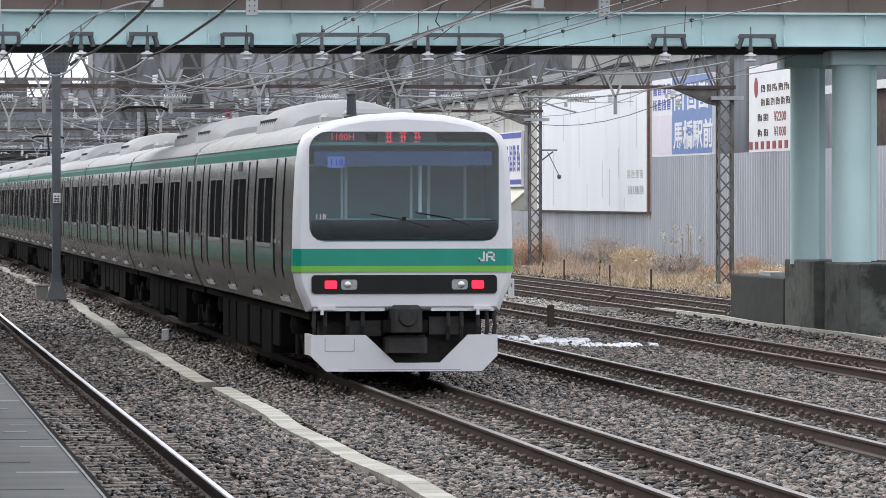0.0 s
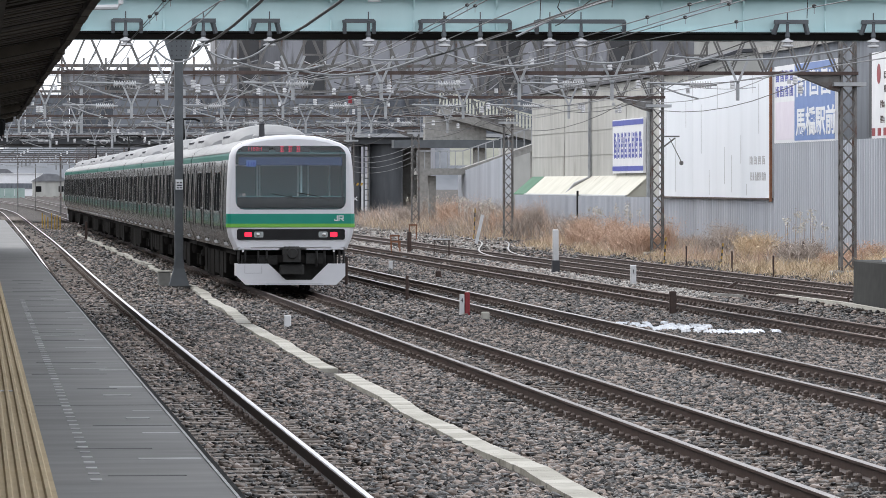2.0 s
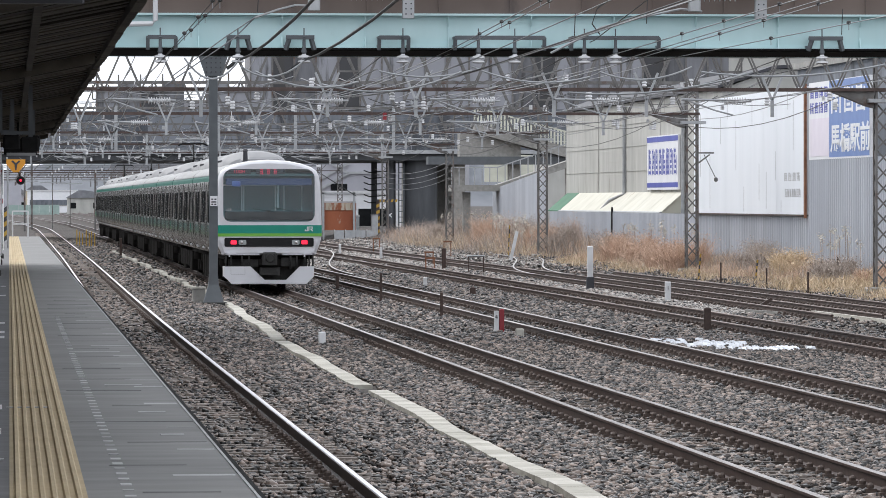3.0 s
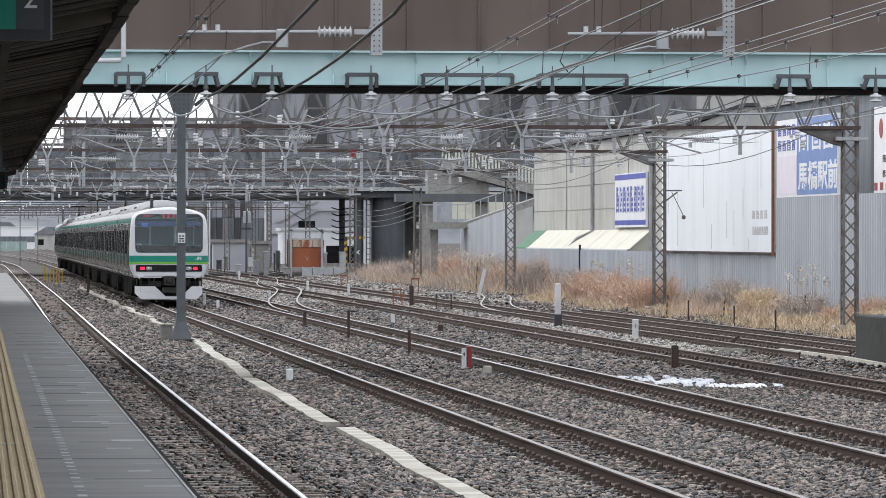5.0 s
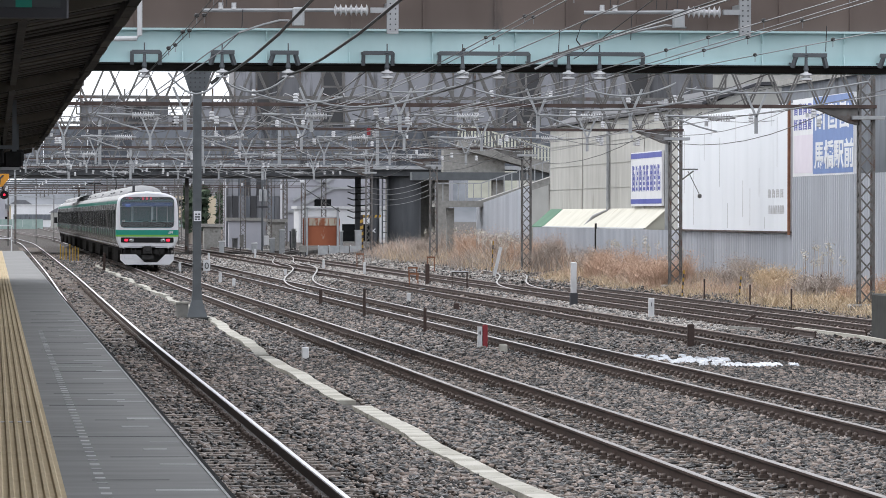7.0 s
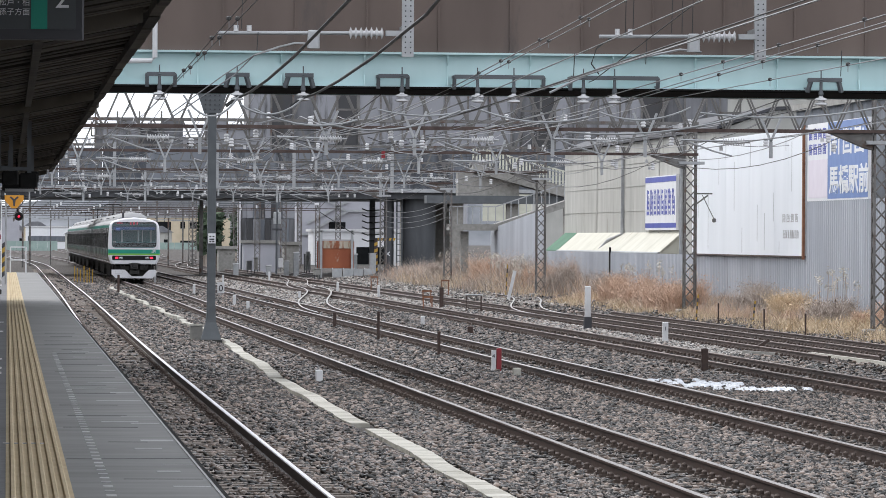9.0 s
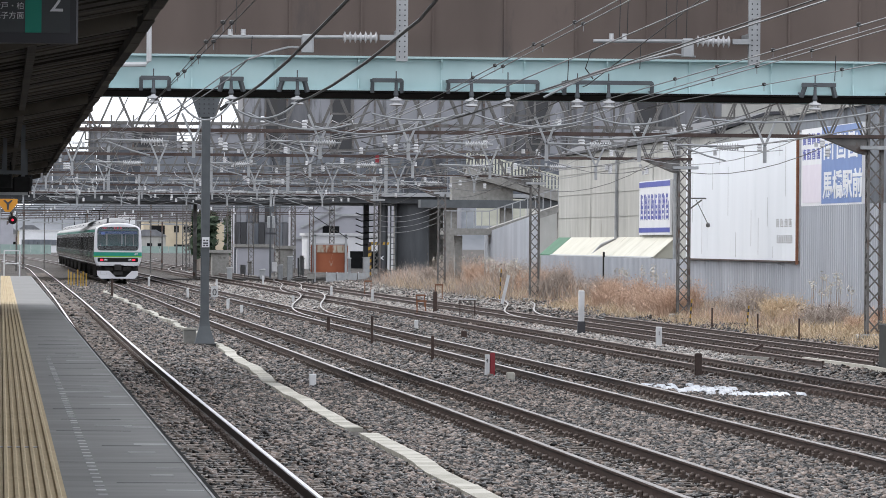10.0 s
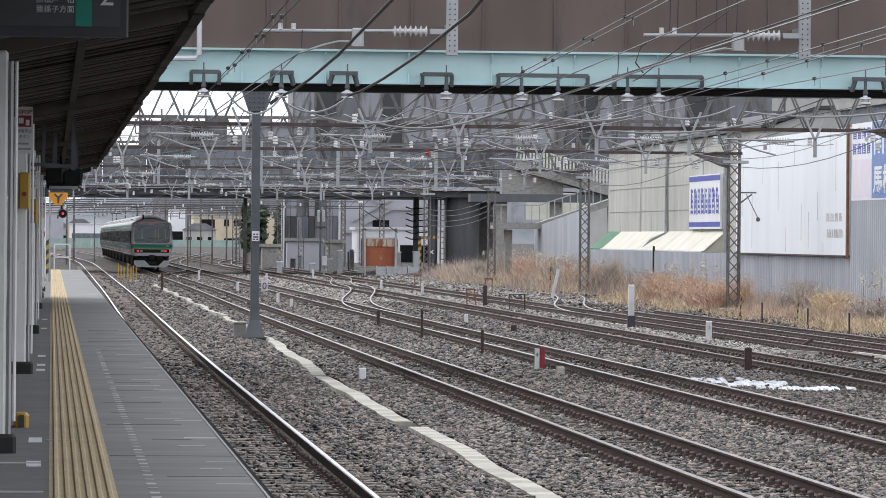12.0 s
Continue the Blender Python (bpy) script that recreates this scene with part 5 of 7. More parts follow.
# ---- fittings on the overbridge ----
fit_label = "galvanised bracket with porcelain insulator on the bridge girder"
for xa, xb, pins in ((2.83, 3.37, (3.07,)), (4.35, 4.81, (4.57,)), (5.5, 6.05, (5.85,)), (7.31, 7.88, (7.77,)), (8.79, 10.53, (9.24, 9.95)), (11.06, 12.77, (11.31, 11.92)), (15.72, 16.39, (15.98,)), (17.45, 18.18, (17.68,))):
    bk = thing("wire_bracket", fit_label, "bracket", group="wire brackets on the bridge")
    fr = Geo()
    yb = BY - 0.35
    fr.box(xa, xb, yb - 0.04, yb + 0.04, 5.62, 5.7)
    splay = 0.07 if 4 < xa < 6 or xa > 15 else 0.0
    for xe, lean in ((xa + splay, -splay), (xb - splay, splay)):
        fr.bar((xe, yb, 5.66), (xe + lean, yb + 0.05, 5.42), 0.07)
        fr.bar((xe, yb, 5.66), (xe, BY, 5.66), 0.05)
        fr.bar((xe + lean, yb + 0.05, 5.44), (xe + lean, BY, 5.5), 0.05)
    part("frame", fr, M_MAST, bk)
    for px_ in pins:
        part("insulator", insulator(Geo(), (px_, yb, 5.16), 2, 0.13, 0.09), M_PORC, bk, "pale porcelain insulator", True)
        part("stud", Geo().lathe((px_, yb, 5.34), [(0.03, 0), (0.055, 0.04), (0.032, 0.14), (0.03, 0.3), (0.06, 0.32), (0.012, 0.36), (0.012, 0.5)], 10), M_MAST, bk, "grey cap and stud", True)
for x0, x1 in ((4.15, 7.72), (11.5, 14.55)):
    fa = thing("insulated_feeder_support", "grey feeder bar with ribbed white insulator on a drilled post", "feeder arm", group="feeder arms")
    part("arm", Geo().tube([(x0, 97.2, 6.43), (x1 - 0.9, 97.2, 6.45)], 0.036, 8), M_GALV, fa)
    rod = Geo().lathe((x1 - 1.05, 97.2, 6.45), sum([[(0.05, i * 0.1), (0.12, i * 0.1 + 0.03), (0.05, i * 0.1 + 0.06)] for i in range(7)], []), 12, 0, "x")
    part("insulator", rod, M_PORC, fa, "ribbed white insulator", smooth=True)
    part("clamp", Geo().box(x1 - 0.35, x1, 97.12, 97.28, 6.4, 6.5), M_GALV, fa)
    part("post", Geo().box(x1 - 0.03, x1 + 0.19, 97.15, 97.3, 6.0, 8.8), M_GALV, fa, "drilled galvanised post")
    part("tie", Geo().box(x1 + 0.02, x1 + 0.14, 97.3, BY - 0.02, 6.5, 6.62), M_GALV, fa)
    for i in range(12):
        for dx in (0.03, 0.13):
            part("hole", Geo().lathe((x1 + dx, 97.14, 6.08 + 0.1 * i), [(0.016, 0), (0.016, 0.008)], 6, 0, "y"), M_DARK, fa)
    part("clamp_block", Geo().box(x0 + 1.72, x0 + 1.95, 97.1, 97.3, 6.15, 6.5, 0, 0.03), M_GALV, fa)
    for dx in (0.35, 0.6):
        linked("pin", INS_PIN, fa, (x0 + dx, 97.2, 6.46))
pipe = thing("downpipe", "white drain pipe fixed to the bridge side", "pipe", Geo().tube([(2.98, 98.2, 8.5), (2.98, 98.2, 5.98), (2.92, 98.2, 5.92), (1.2, 98.2, 5.88)], 0.05, 8), M_EDGE)


# ---- wires ----
def sag(a, b, drop, n=12):
    a, b = Vector(a), Vector(b)
    return [a.lerp(b, i / n) - Vector((0, 0, drop * 4 * (i / n) * (1 - i / n))) for i in range(n + 1)]


def wire(label, pts, r=0.016, mat=None, name="overhead_wire"):
    return thing(name, label, "overhead wire", Geo().tube(pts, r, 5), mat or M_WIRE)


stops = [BY - 0.3] + list(PORTALS) + [340]
for x in (2.7, 7.47, 11.07, 15.37, 18.7):
    hs = [5.3, 5.25, 5.25, 5.25, 5.25, 5.25, 5.25]
    pts = []
    for (y0, z0), (y1, z1) in zip(zip(stops, hs), zip(stops[1:], hs[1:])):
        pts += sag((x + 0.15 * math.sin(y0), y0, z0), (x + 0.15 * math.sin(y1), y1, z1), 0.3, 8)[:-1]
    wire("grey messenger wire above the track", pts, 0.009, M_CABLE)
    wire("grooved copper contact wire above the track", [(x + 0.2 * math.sin(y * 0.05), y, 4.98 if y > 130 else 5.05) for y in stops], 0.012)
for i in range(22):
    rng = random.Random(200 + i)
    x = -1 + 1.15 * i + rng.uniform(-0.5, 0.5)
    z = rng.choice((5.35, 5.6, 5.9, 6.2, 6.6, 6.75))
    pts = []
    for y0, y1 in zip(PORTALS, PORTALS[1:]):
        pts += sag((x, y0, z), (x + rng.uniform(-0.3, 0.3), y1, z), rng.uniform(0.3, 0.8), 8)[:-1]
    wire("grey feeder wire strung between portals", pts, 0.012, M_CABLE if i % 3 == 0 else M_WIRE)
for i in range(95):
    rng = random.Random(300 + i)
    k = i % 5
    y0 = PORTALS[k]
    x0 = rng.uniform(0, 18)
    x1 = x0 + rng.uniform(2, 7)
    wire("grey slack jumper wire at a portal", sag((x0, y0 - 0.4, rng.uniform(5.0, 6.0)), (x1, y0 - 0.4 + rng.uniform(0, 12), rng.uniform(5.2, 6.4)), rng.uniform(0.05, 0.5), 10), rng.choice((0.007, 0.009, 0.012)), rng.choice((M_WIRE, M_CABLE)))
# wires along the tracks on the near side of the bridge, with bead droppers
for x, z0, y1, z1, r, pale, beads in (
        (2.98, 5.09, 62.5, 5.41, 0.008, False, (66.4, 71.7, 76.8, 82.7)), (3.14, 5.25, 63.0, 5.44, 0.008, False, (67.4, 73.0, 78.3, 84.1)),
        (8.71, 5.44, 72.6, 5.92, 0.012, True, (76.0, 81.8, 88.2, 92.3)), (8.93, 5.47, 73.1, 5.94, 0.012, True, (76.8, 82.5, 89.0)),
        (9.15, 5.01, 58.6, 5.27, 0.014, False, ()), (9.26, 5.03, 58.2, 5.26, 0.014, True, ()), (9.48, 5.12, 61.1, 5.32, 0.016, False, ()),
        (9.05, 5.2, 66.0, 5.62, 0.012, True, ()), (11.46, 5.6, 83.5, 6.44, 0.012, False, ()),
        (11.68, 5.28, 64.3, 5.55, 0.012, True, (68.1, 75.7, 81.6, 86.7)), (12.45, 5.29, 68.6, 5.59, 0.012, True, (68.9, 76.8, 82.4, 87.5)),
        (13.12, 5.29, 72.2, 5.25, 0.01, True, (78.0, 86.0)), (12.0, 5.22, 60.0, 5.6, 0.01, True, ())):
    slope = (z1 - z0) / (y1 - 97.8)
    far_end = Vector((x, 137.2, 5.3))
    low = Vector((x, 97.8, z0))
    high = Vector((x, 24.0, z0 + slope * (24.0 - 97.8)))
    wire("taut overhead wire running under the bridge", sag(far_end, low, 0.1, 6)[:-1] + sag(low, high, 0.02, 10), 0.8 * r, M_WIRE if pale else M_CABLE)
    for y in beads:
        c = Vector((x, y, z0 + slope * (y - 97.8)))
        thing("wire_bead", "small black bead insulator on an overhead wire", "insulator", Geo().lathe(c - Vector((0, 0, 0.03)), [(0.016, 0), (0.036, 0.015), (0.036, 0.045), (0.016, 0.06)], 8), M_CABLE, group="bead insulators")
        wire("thin dropper below a bead insulator", [c, c - Vector((0, 0, 0.12))], 0.006, M_WIRE, "dropper_wire")
for x, y1, z1 in ((4.61, 60.0, 5.85), (5.86, 62.0, 6.05)):
    wire("thick black feeder cable hung from the bridge", [(x, 97.9, 5.22), (x, 94.0, 5.2), (x, 88.0, 5.24), (x, 80.0, 5.36), (x, 70.0, 5.6), (x, y1, z1)], 0.026, M_CABLE, "feeder_cable")
for xa, za, xb, zb, d in ((3.53, 5.26, 4.6, 5.24, 0.4), (4.62, 5.1, 5.88, 5.24, 0.27), (4.9, 5.0, 6.9, 4.8, 0.2), (7.3, 5.01, 9.1, 5.02, 0.12), (6.2, 4.75, 8.9, 5.0, 0.25), (9.1, 5.1, 11.4, 4.9, 0.2), (11.6, 5.0, 13.4, 5.1, 0.2), (11.0, 4.6, 14.6, 5.0, 0.18), (13.6, 5.0, 17.2, 5.15, 0.15)):
    wire("pale loop of jumper cable below the bridge", sag((xa, 98.1, za), (xb, 98.0, zb), d, 10), 0.02, M_GALV, "jumper_cable")
for xa, za, xb, zb in ((4.6, 5.24, 4.35, 5.05), (5.88, 5.24, 5.6, 5.04)):
    wire("black sleeve on a jumper cable", [(xa, 98.1, za), (xb, 98.1, zb)], 0.035, M_CABLE, "cable_sleeve")
for z, xe in ((4.87, 3.25), (4.71, 3.14)):
    wire("pale wire pair climbing to a feeder arm", [(xe, 97.6, z), (4.28 + (0.2 if z < 4.8 else 0), 97.6, 5.63), (4.87, 97.5, 6.02), (5.31, 97.4, 6.17)], 0.012, M_WIRE)
wire("bundle of pale wires climbing to a feeder arm", [(10.6, 97.7, 5.35), (11.6, 97.6, 5.85), (12.4, 97.5, 6.05), (13.1, 97.4, 6.2), (13.5, 97.3, 6.15)], 0.024, M_GALV, "jumper_cable")
wire("black bent cable on a feeder arm", [(11.75, 97.2, 6.42), (11.45, 97.2, 6.2), (11.35, 97.2, 5.9), (11.5, 97.2, 5.7)], 0.014, M_CABLE, "jumper_cable")
wire("pale bent jumper cable on a feeder arm", [(5.96, 97.3, 6.21), (5.8, 97.3, 6.25), (5.63, 97.3, 6.25), (5.31, 97.4, 6.17), (4.87, 97.5, 6.02)], 0.022, M_GALV, "jumper_cable")

for i, (x, z0, z1) in enumerate(((12.0, 6.5, 7.4), (12.15, 6.55, 7.4), (12.9, 6.5, 7.5), (13.1, 6.5, 7.5), (13.3, 6.45, 7.5), (4.6, 6.5, 7.2), (4.9, 6.1, 6.45), (12.4, 5.9, 6.4), (11.0, 5.6, 6.1), (16.2, 5.7, 6.2))):
    wire("thin hanging dropper wire beside the bridge", [(x, 97.15, z0), (x + 0.02, 97.15, z1)], 0.009, M_CABLE, "dropper_wire")

# ---- platform canopy, posts and signs ----
canopy = thing("platform_canopy", "dark timber platform canopy with ribbed underside", "canopy")
canopy.rotation_euler.z = -0.0016
CE = 0.96
RISE = 0.2


def under_roof(x):
    """Height of the underside of the planks, which climb towards the track."""
    return 4.02 - RISE * (CE - x)


plank = Geo().sweep([(-4.6, under_roof(-4.6)), (CE - 0.03, under_roof(CE - 0.03)), (CE - 0.03, under_roof(CE - 0.03) + 0.04), (-4.6, under_roof(-4.6) + 0.04)], 0.0, 0.3).mesh("plank", M_CANOPY)
y = 26.3
while y < 112.7:
    q = linked("plank", plank, canopy, (random.uniform(-0.02, 0.02), y, random.uniform(-0.012, 0.012)))
    y += 0.32 + (0.04 if random.random() < 0.15 else 0.0)
part("roof_sheet", Geo().sweep([(-4.7, under_roof(-4.7) + 0.06), (CE, under_roof(CE) + 0.06), (CE, under_roof(CE) + 0.12), (-4.7, under_roof(-4.7) + 0.12)], 26.3, 113), M_BLACK, canopy)
for x in (-1.2, 0.2):
    part("purlin", Geo().box(x - 0.03, x + 0.03, 26.3, 113, under_roof(x) - 0.07, under_roof(x) - 0.005), M_CANOPY, canopy)
y = 26.3
while y < 113:
    part("eave_board", Geo().box(CE - 0.04, CE + 0.03 + random.uniform(-0.006, 0.008), y, y + 1.772, 3.95 + random.uniform(-0.012, 0.012), 4.18), M_CANOPY, canopy)
    y += 1.78
for y in (32.6, 51.0, 71.5, 95.0, 112.0):
    part("rafter", Geo().sweep([(-4.4, under_roof(-4.4) - 0.12), (CE - 0.1, under_roof(CE - 0.1) - 0.12), (CE - 0.1, under_roof(CE - 0.1) - 0.02), (-4.4, under_roof(-4.4) - 0.02)], y - 0.03, y + 0.03), M_CANOPY, canopy)
# added roof, out of view, shades the hanging sign and holds its hangers
part("end_roof", Geo().box(-4.7, CE, 12.0, 26.28, 4.06, 4.12), M_BLACK, canopy)
M_POST = stuff("cream_post_paint", (0.8, 0.8, 0.79), (0.9, 0.9, 0.89), 0.6, grain=2, bump=0.03, wear=(0.3, 0.28, 0.25), wear_at=0.68)
for y, x in ((32.6, -0.29), (51.0, -0.22), (71.5, -0.17), (95.0, -0.13), (112.0, -0.1), (124.0, -0.06), (150.0, -0.04)):
    ps = thing("canopy_post", "cream painted steel platform post with conduit", "post", group="platform posts")
    top = 3.6 if y < 113 else 3.4
    part("column", Geo().box(x - 0.09, x + 0.06, y - 0.07, y + 0.07, 1.1, top + (0.07 if top > 3.5 else 0), 0, 0.015), M_POST, ps)
    part("conduit", Geo().tube([(x + 0.08, y - 0.05, 1.1), (x + 0.08, y - 0.05, top)], 0.018, 6), M_GALV, ps)
    part("conduit", Geo().tube([(x + 0.115, y - 0.02, 1.3), (x + 0.115, y - 0.02, top)], 0.012, 6), M_POST, ps)
    part("foot", Geo().box(x - 0.14, x + 0.13, y - 0.14, y + 0.14, 1.095, 1.22, 0, 0.02), M_DCONC, ps)
for y, x, w, h, z in ((50.92, -0.28, 0.17, 0.47, 3.3), (71.42, -0.23, 0.15, 0.43, 3.13), (111.92, -0.08, 0.12, 0.4, 2.85), (123.92, -0.1, 0.16, 0.5, 2.15)):
    sg = thing("notice_sign", "white and red emergency stop button sign on a post", "sign", group="stop button signs")
    part("plate", Geo().box(x, x + w, y - 0.02, y, z, z + h), M_WHITE, sg)
    part("red_field", Geo().box(x + 0.015, x + w - 0.015, y - 0.024, y - 0.02, z + h * 0.57, z + h * 0.81), M_RED, sg)
    part("pictogram", Geo().box(x + w * 0.18, x + w * 0.45, y - 0.027, y - 0.024, z + h * 0.64, z + h * 0.76), M_WHITE, sg)
    part("pictogram", Geo().box(x + w * 0.58, x + w * 0.8, y - 0.027, y - 0.024, z + h * 0.6, z + h * 0.72), M_WHITE, sg)
    if y < 100:
        letters(sg, "非常停止", (x + 0.012, y - 0.024, z + h * 0.45), w * 0.23, M_DARK, 0.95, 0, 0.002)
        letters(sg, "ボタン", (x + 0.03, y - 0.024, z + h * 0.33), w * 0.23, M_DARK, 0.95, 0, 0.002)
    for i in range(2):
        part("text_bar", Geo().box(x + 0.02, x + w - 0.02 - 0.02 * (i % 2), y - 0.023, y - 0.02, z + h * (0.08 + 0.11 * i), z + h * (0.12 + 0.11 * i)), M_GALV, sg)
    if y < 60:
        letters(sg, "STOP", (x + 0.02, y - 0.024, z + h * 0.84), 0.062, M_RED, 0.95)
for y, x, z, w, h in ((51, -0.19, 2.75, 0.11, 0.36), (71.5, -0.13, 2.65, 0.1, 0.34), (95, -0.1, 2.6, 0.1, 0.3)):
    bxo = thing("emergency_button_box", "yellow emergency button box on a platform post", "button box", group="button boxes")
    part("case", Geo().box(x - w / 2, x + w / 2, y - 0.25, y - 0.05, z, z + h, 0, 0.015), M_YEL, bxo)
    part("button", Geo().lathe((x, y - 0.26, z + h * 0.4), [(0.025, 0), (0.025, 0.02)], 10, 0, "y"), M_RED, bxo)
hang = thing("hanging_sign", "dark hanging platform sign with green stripe and white lettering", "sign")
SY = 25.0
part("case", Geo().box(-1.9, 0.41, SY, SY + 0.14, 3.47, 3.9, 0, 0.01), M_DARK, hang)
M_SIGNGREY = stuff("sign_grey_field", (0.05, 0.056, 0.06), (0.07, 0.077, 0.082), 0.5, grain=3, bump=0.0)
part("face", Geo().box(-1.86, 0.37, SY - 0.006, SY, 3.52, 3.88), M_SIGNGREY, hang)
part("stripe", Geo().box(0.15, 0.23, SY - 0.01, SY - 0.006, 3.52, 3.88), M_GREEN, hang, "green stripe")
letters(hang, "2", (0.265, SY - 0.012, 3.625), 0.15, M_WHITE, 1.0, 0, 0.002)
letters(hang, "新松戸・柏", (-0.045, SY - 0.012, 3.637), 0.038, M_WHITE, 1.0, 0, 0.002)
letters(hang, "我孫子方面", (-0.045, SY - 0.012, 3.59), 0.038, M_WHITE, 1.0, 0, 0.002)
for x in (-1.4, 0.1):
    part("hanger", Geo().tube([(x, SY + 0.07, 3.88), (x, SY + 0.07, 4.07)], 0.015, 6), M_BLACK, hang)
lp = thing("speaker_and_lamp", "dark lamp box hung below the canopy", "lamp box")
part("case", Geo().box(0.05, 0.62, 88, 88.3, 3.3, 3.5, 0, 0.02), M_BLACK, lp)
part("panel", Geo().box(0.1, 0.6, 87.97, 88.0, 3.28, 3.33), M_GALV, lp)
part("hanger", Geo().tube([(0.3, 88.15, 3.5), (0.3, 88.15, 3.9)], 0.02, 6), M_BLACK, lp)
for x, z0, z1, y in ((0.35, 3.2, 3.86, 60), (0.15, 3.3, 3.82, 66), (0.5, 3.45, 3.9, 78)):
    hf = thing("camera_bracket", "dark steel hanger frame below the canopy", "bracket")
    fr = Geo()
    fr.bar((x, y, z0), (x, y, z1), 0.05)
    fr.bar((x, y, z0 + 0.1), (x - 0.35, y, z0 + 0.1), 0.04)
    fr.bar((x - 0.35, y, z0 + 0.1), (x - 0.35, y, z1), 0.04)
    part("frame", fr, M_MAST, hf)
    part("box", Geo().box(x - 0.12, x + 0.1, y - 0.15, y + 0.1, z0 - 0.12, z0 + 0.05, 0, 0.02), M_BLACK, hf)
ys_ = thing("signal_sign", "orange-yellow flag-shaped sign with black mark at platform end", "sign")
part("plate", Geo().sweep([(0.16, 3.72), (0.72, 3.72), (0.72, 3.58), (0.52, 3.34), (0.36, 3.34), (0.16, 3.58)], 150, 150.04), M_ORANGE, ys_)
part("mark", Geo().sweep([(0.3, 3.67), (0.4, 3.57), (0.42, 3.4), (0.46, 3.4), (0.48, 3.57), (0.58, 3.67), (0.53, 3.69), (0.44, 3.61), (0.35, 3.69)], 149.985, 149.999), M_DARK, ys_)
part("pole", Geo().tube([(0.2, 150.07, 1.1), (0.2, 150.07, 3.7)], 0.03, 6), M_GALV, ys_)
sl = thing("signal_lamp", "small lit round signal lamp hung below a sign", "signal lamp")
part("housing", Geo().lathe((0.58, 149.9, 3.1), [(0.12, 0), (0.13, 0.06), (0.12, 0.14)], 14, 0, "y"), M_BLACK, sl)
part("lens", Geo().lathe((0.58, 149.87, 3.1), [(0.035, 0), (0.035, 0.02)], 12, 0, "y"), M_TAIL, sl)
part("hanger", Geo().tube([(0.58, 150.02, 3.15), (0.5, 150.02, 3.4)], 0.02, 6), M_BLACK, sl)
sp = thing("striped_post", "black and yellow striped post at the platform end", "post")
for i in range(7):
    part("stripe", Geo().sweep([(0.06, 1.1 + 0.16 * i), (0.26, 1.26 + 0.16 * i), (0.26, 1.42 + 0.16 * i), (0.06, 1.26 + 0.16 * i)], 170, 170.2), M_YEL if i % 2 else M_DARK, sp)
gate = thing("platform_end_rail", "white tubular railing at the platform end", "railing")
for a, b in (((0.45, 1.1), (0.45, 2.1)), ((1.05, 1.1), (1.05, 2.1)), ((0.45, 2.1), (1.05, 2.1)), ((0.45, 1.6), (1.05, 1.6))):
    part("bar", Geo().bar((a[0], 198, a[1]), (b[0], 198, b[1]), 0.05), M_EDGE, gate)
wc = thing("wheel_chock", "black and yellow striped block by a post", "block")
part("block", Geo().box(-0.2, -0.09, 36.8, 37.2, 1.098, 1.2, 0, 0.02), M_YEL, wc)
part("stripe", Geo().box(-0.16, -0.125, 36.78, 36.8, 1.1, 1.19), M_DARK, wc)


# ---- trackside posts, snow, markers ----
def post(name, label, x, y, w, h, mat, cap=None, group=""):
    ob = thing(name, label, "marker post", group=group)
    z = ground_height(x)
    part("shaft", Geo().box(x - w / 2, x + w / 2, y - w / 2, y + w / 2, z - 0.15, z + h, 0, w * 0.12), mat, ob)
    if cap:
        part("cap", Geo().box(x - w * 0.52, x + w * 0.52, y - w * 0.52, y + w * 0.52, z + h * 0.7, z + h + 0.005), cap, ob)
    return ob


post("marker_post", "short weathered white concrete marker on ballast", 5.95, 94.3, 0.13, 0.26, M_EDGE)
rp = post("marker_post", "short white and red numbered marker between tracks", 10.12, 102.5, 0.1, 0.5, M_RED)
part("white_side", Geo().box(9.97, 10.055, 102.43, 102.57, -0.35, 0.26), M_EDGE, rp)
letters(rp, "4", (9.975, 102.425, 0.1), 0.12, M_DARK)
post("marker_stone", "small pale concrete stone between tracks", 10.1, 98.7, 0.16, 0.2, M_TROUGH)
tp = post("marker_post", "tall white wooden post beside the siding", 17.5, 150.4, 0.17, 1.34, M_EDGE)
part("foot", Geo().box(17.39, 17.61, 150.28, 150.52, -0.3, 0.22), M_DARK, tp)
p5 = post("marker_post", "white numbered distance post beside the siding", 17.5, 132.7, 0.15, 0.56, M_EDGE)
letters(p5, "1", (17.46, 132.62, 0.14), 0.15, M_DARK)
p0 = thing("number_board", "white number board beside the running track", "sign")
part("plate", Geo().box(9.87, 10.19, 230, 230.03, 0.0, 0.5), M_EDGE, p0)
part("stake", Geo().box(10.0, 10.06, 230.03, 230.08, -0.3, 0.4), M_GALV, p0)
letters(p0, "0", (9.92, 229.99, 0.08), 0.44, M_DARK)
for x, y, w, h in ((14.3, 102.3, 0.14, 0.52), (10.05, 115.8, 0.07, 0.6), (10.05, 134.4, 0.07, 0.78), (10.05, 152.0, 0.1, 0.5), (13.3, 143.0, 0.16, 0.25), (5.75, 245.0, 0.12, 0.9), (17.1, 196.0, 0.16, 0.85)):
    post("stake", "rusty brown old-rail stake in ballast", x, y, w, h, M_RAIL, group="rail stakes")
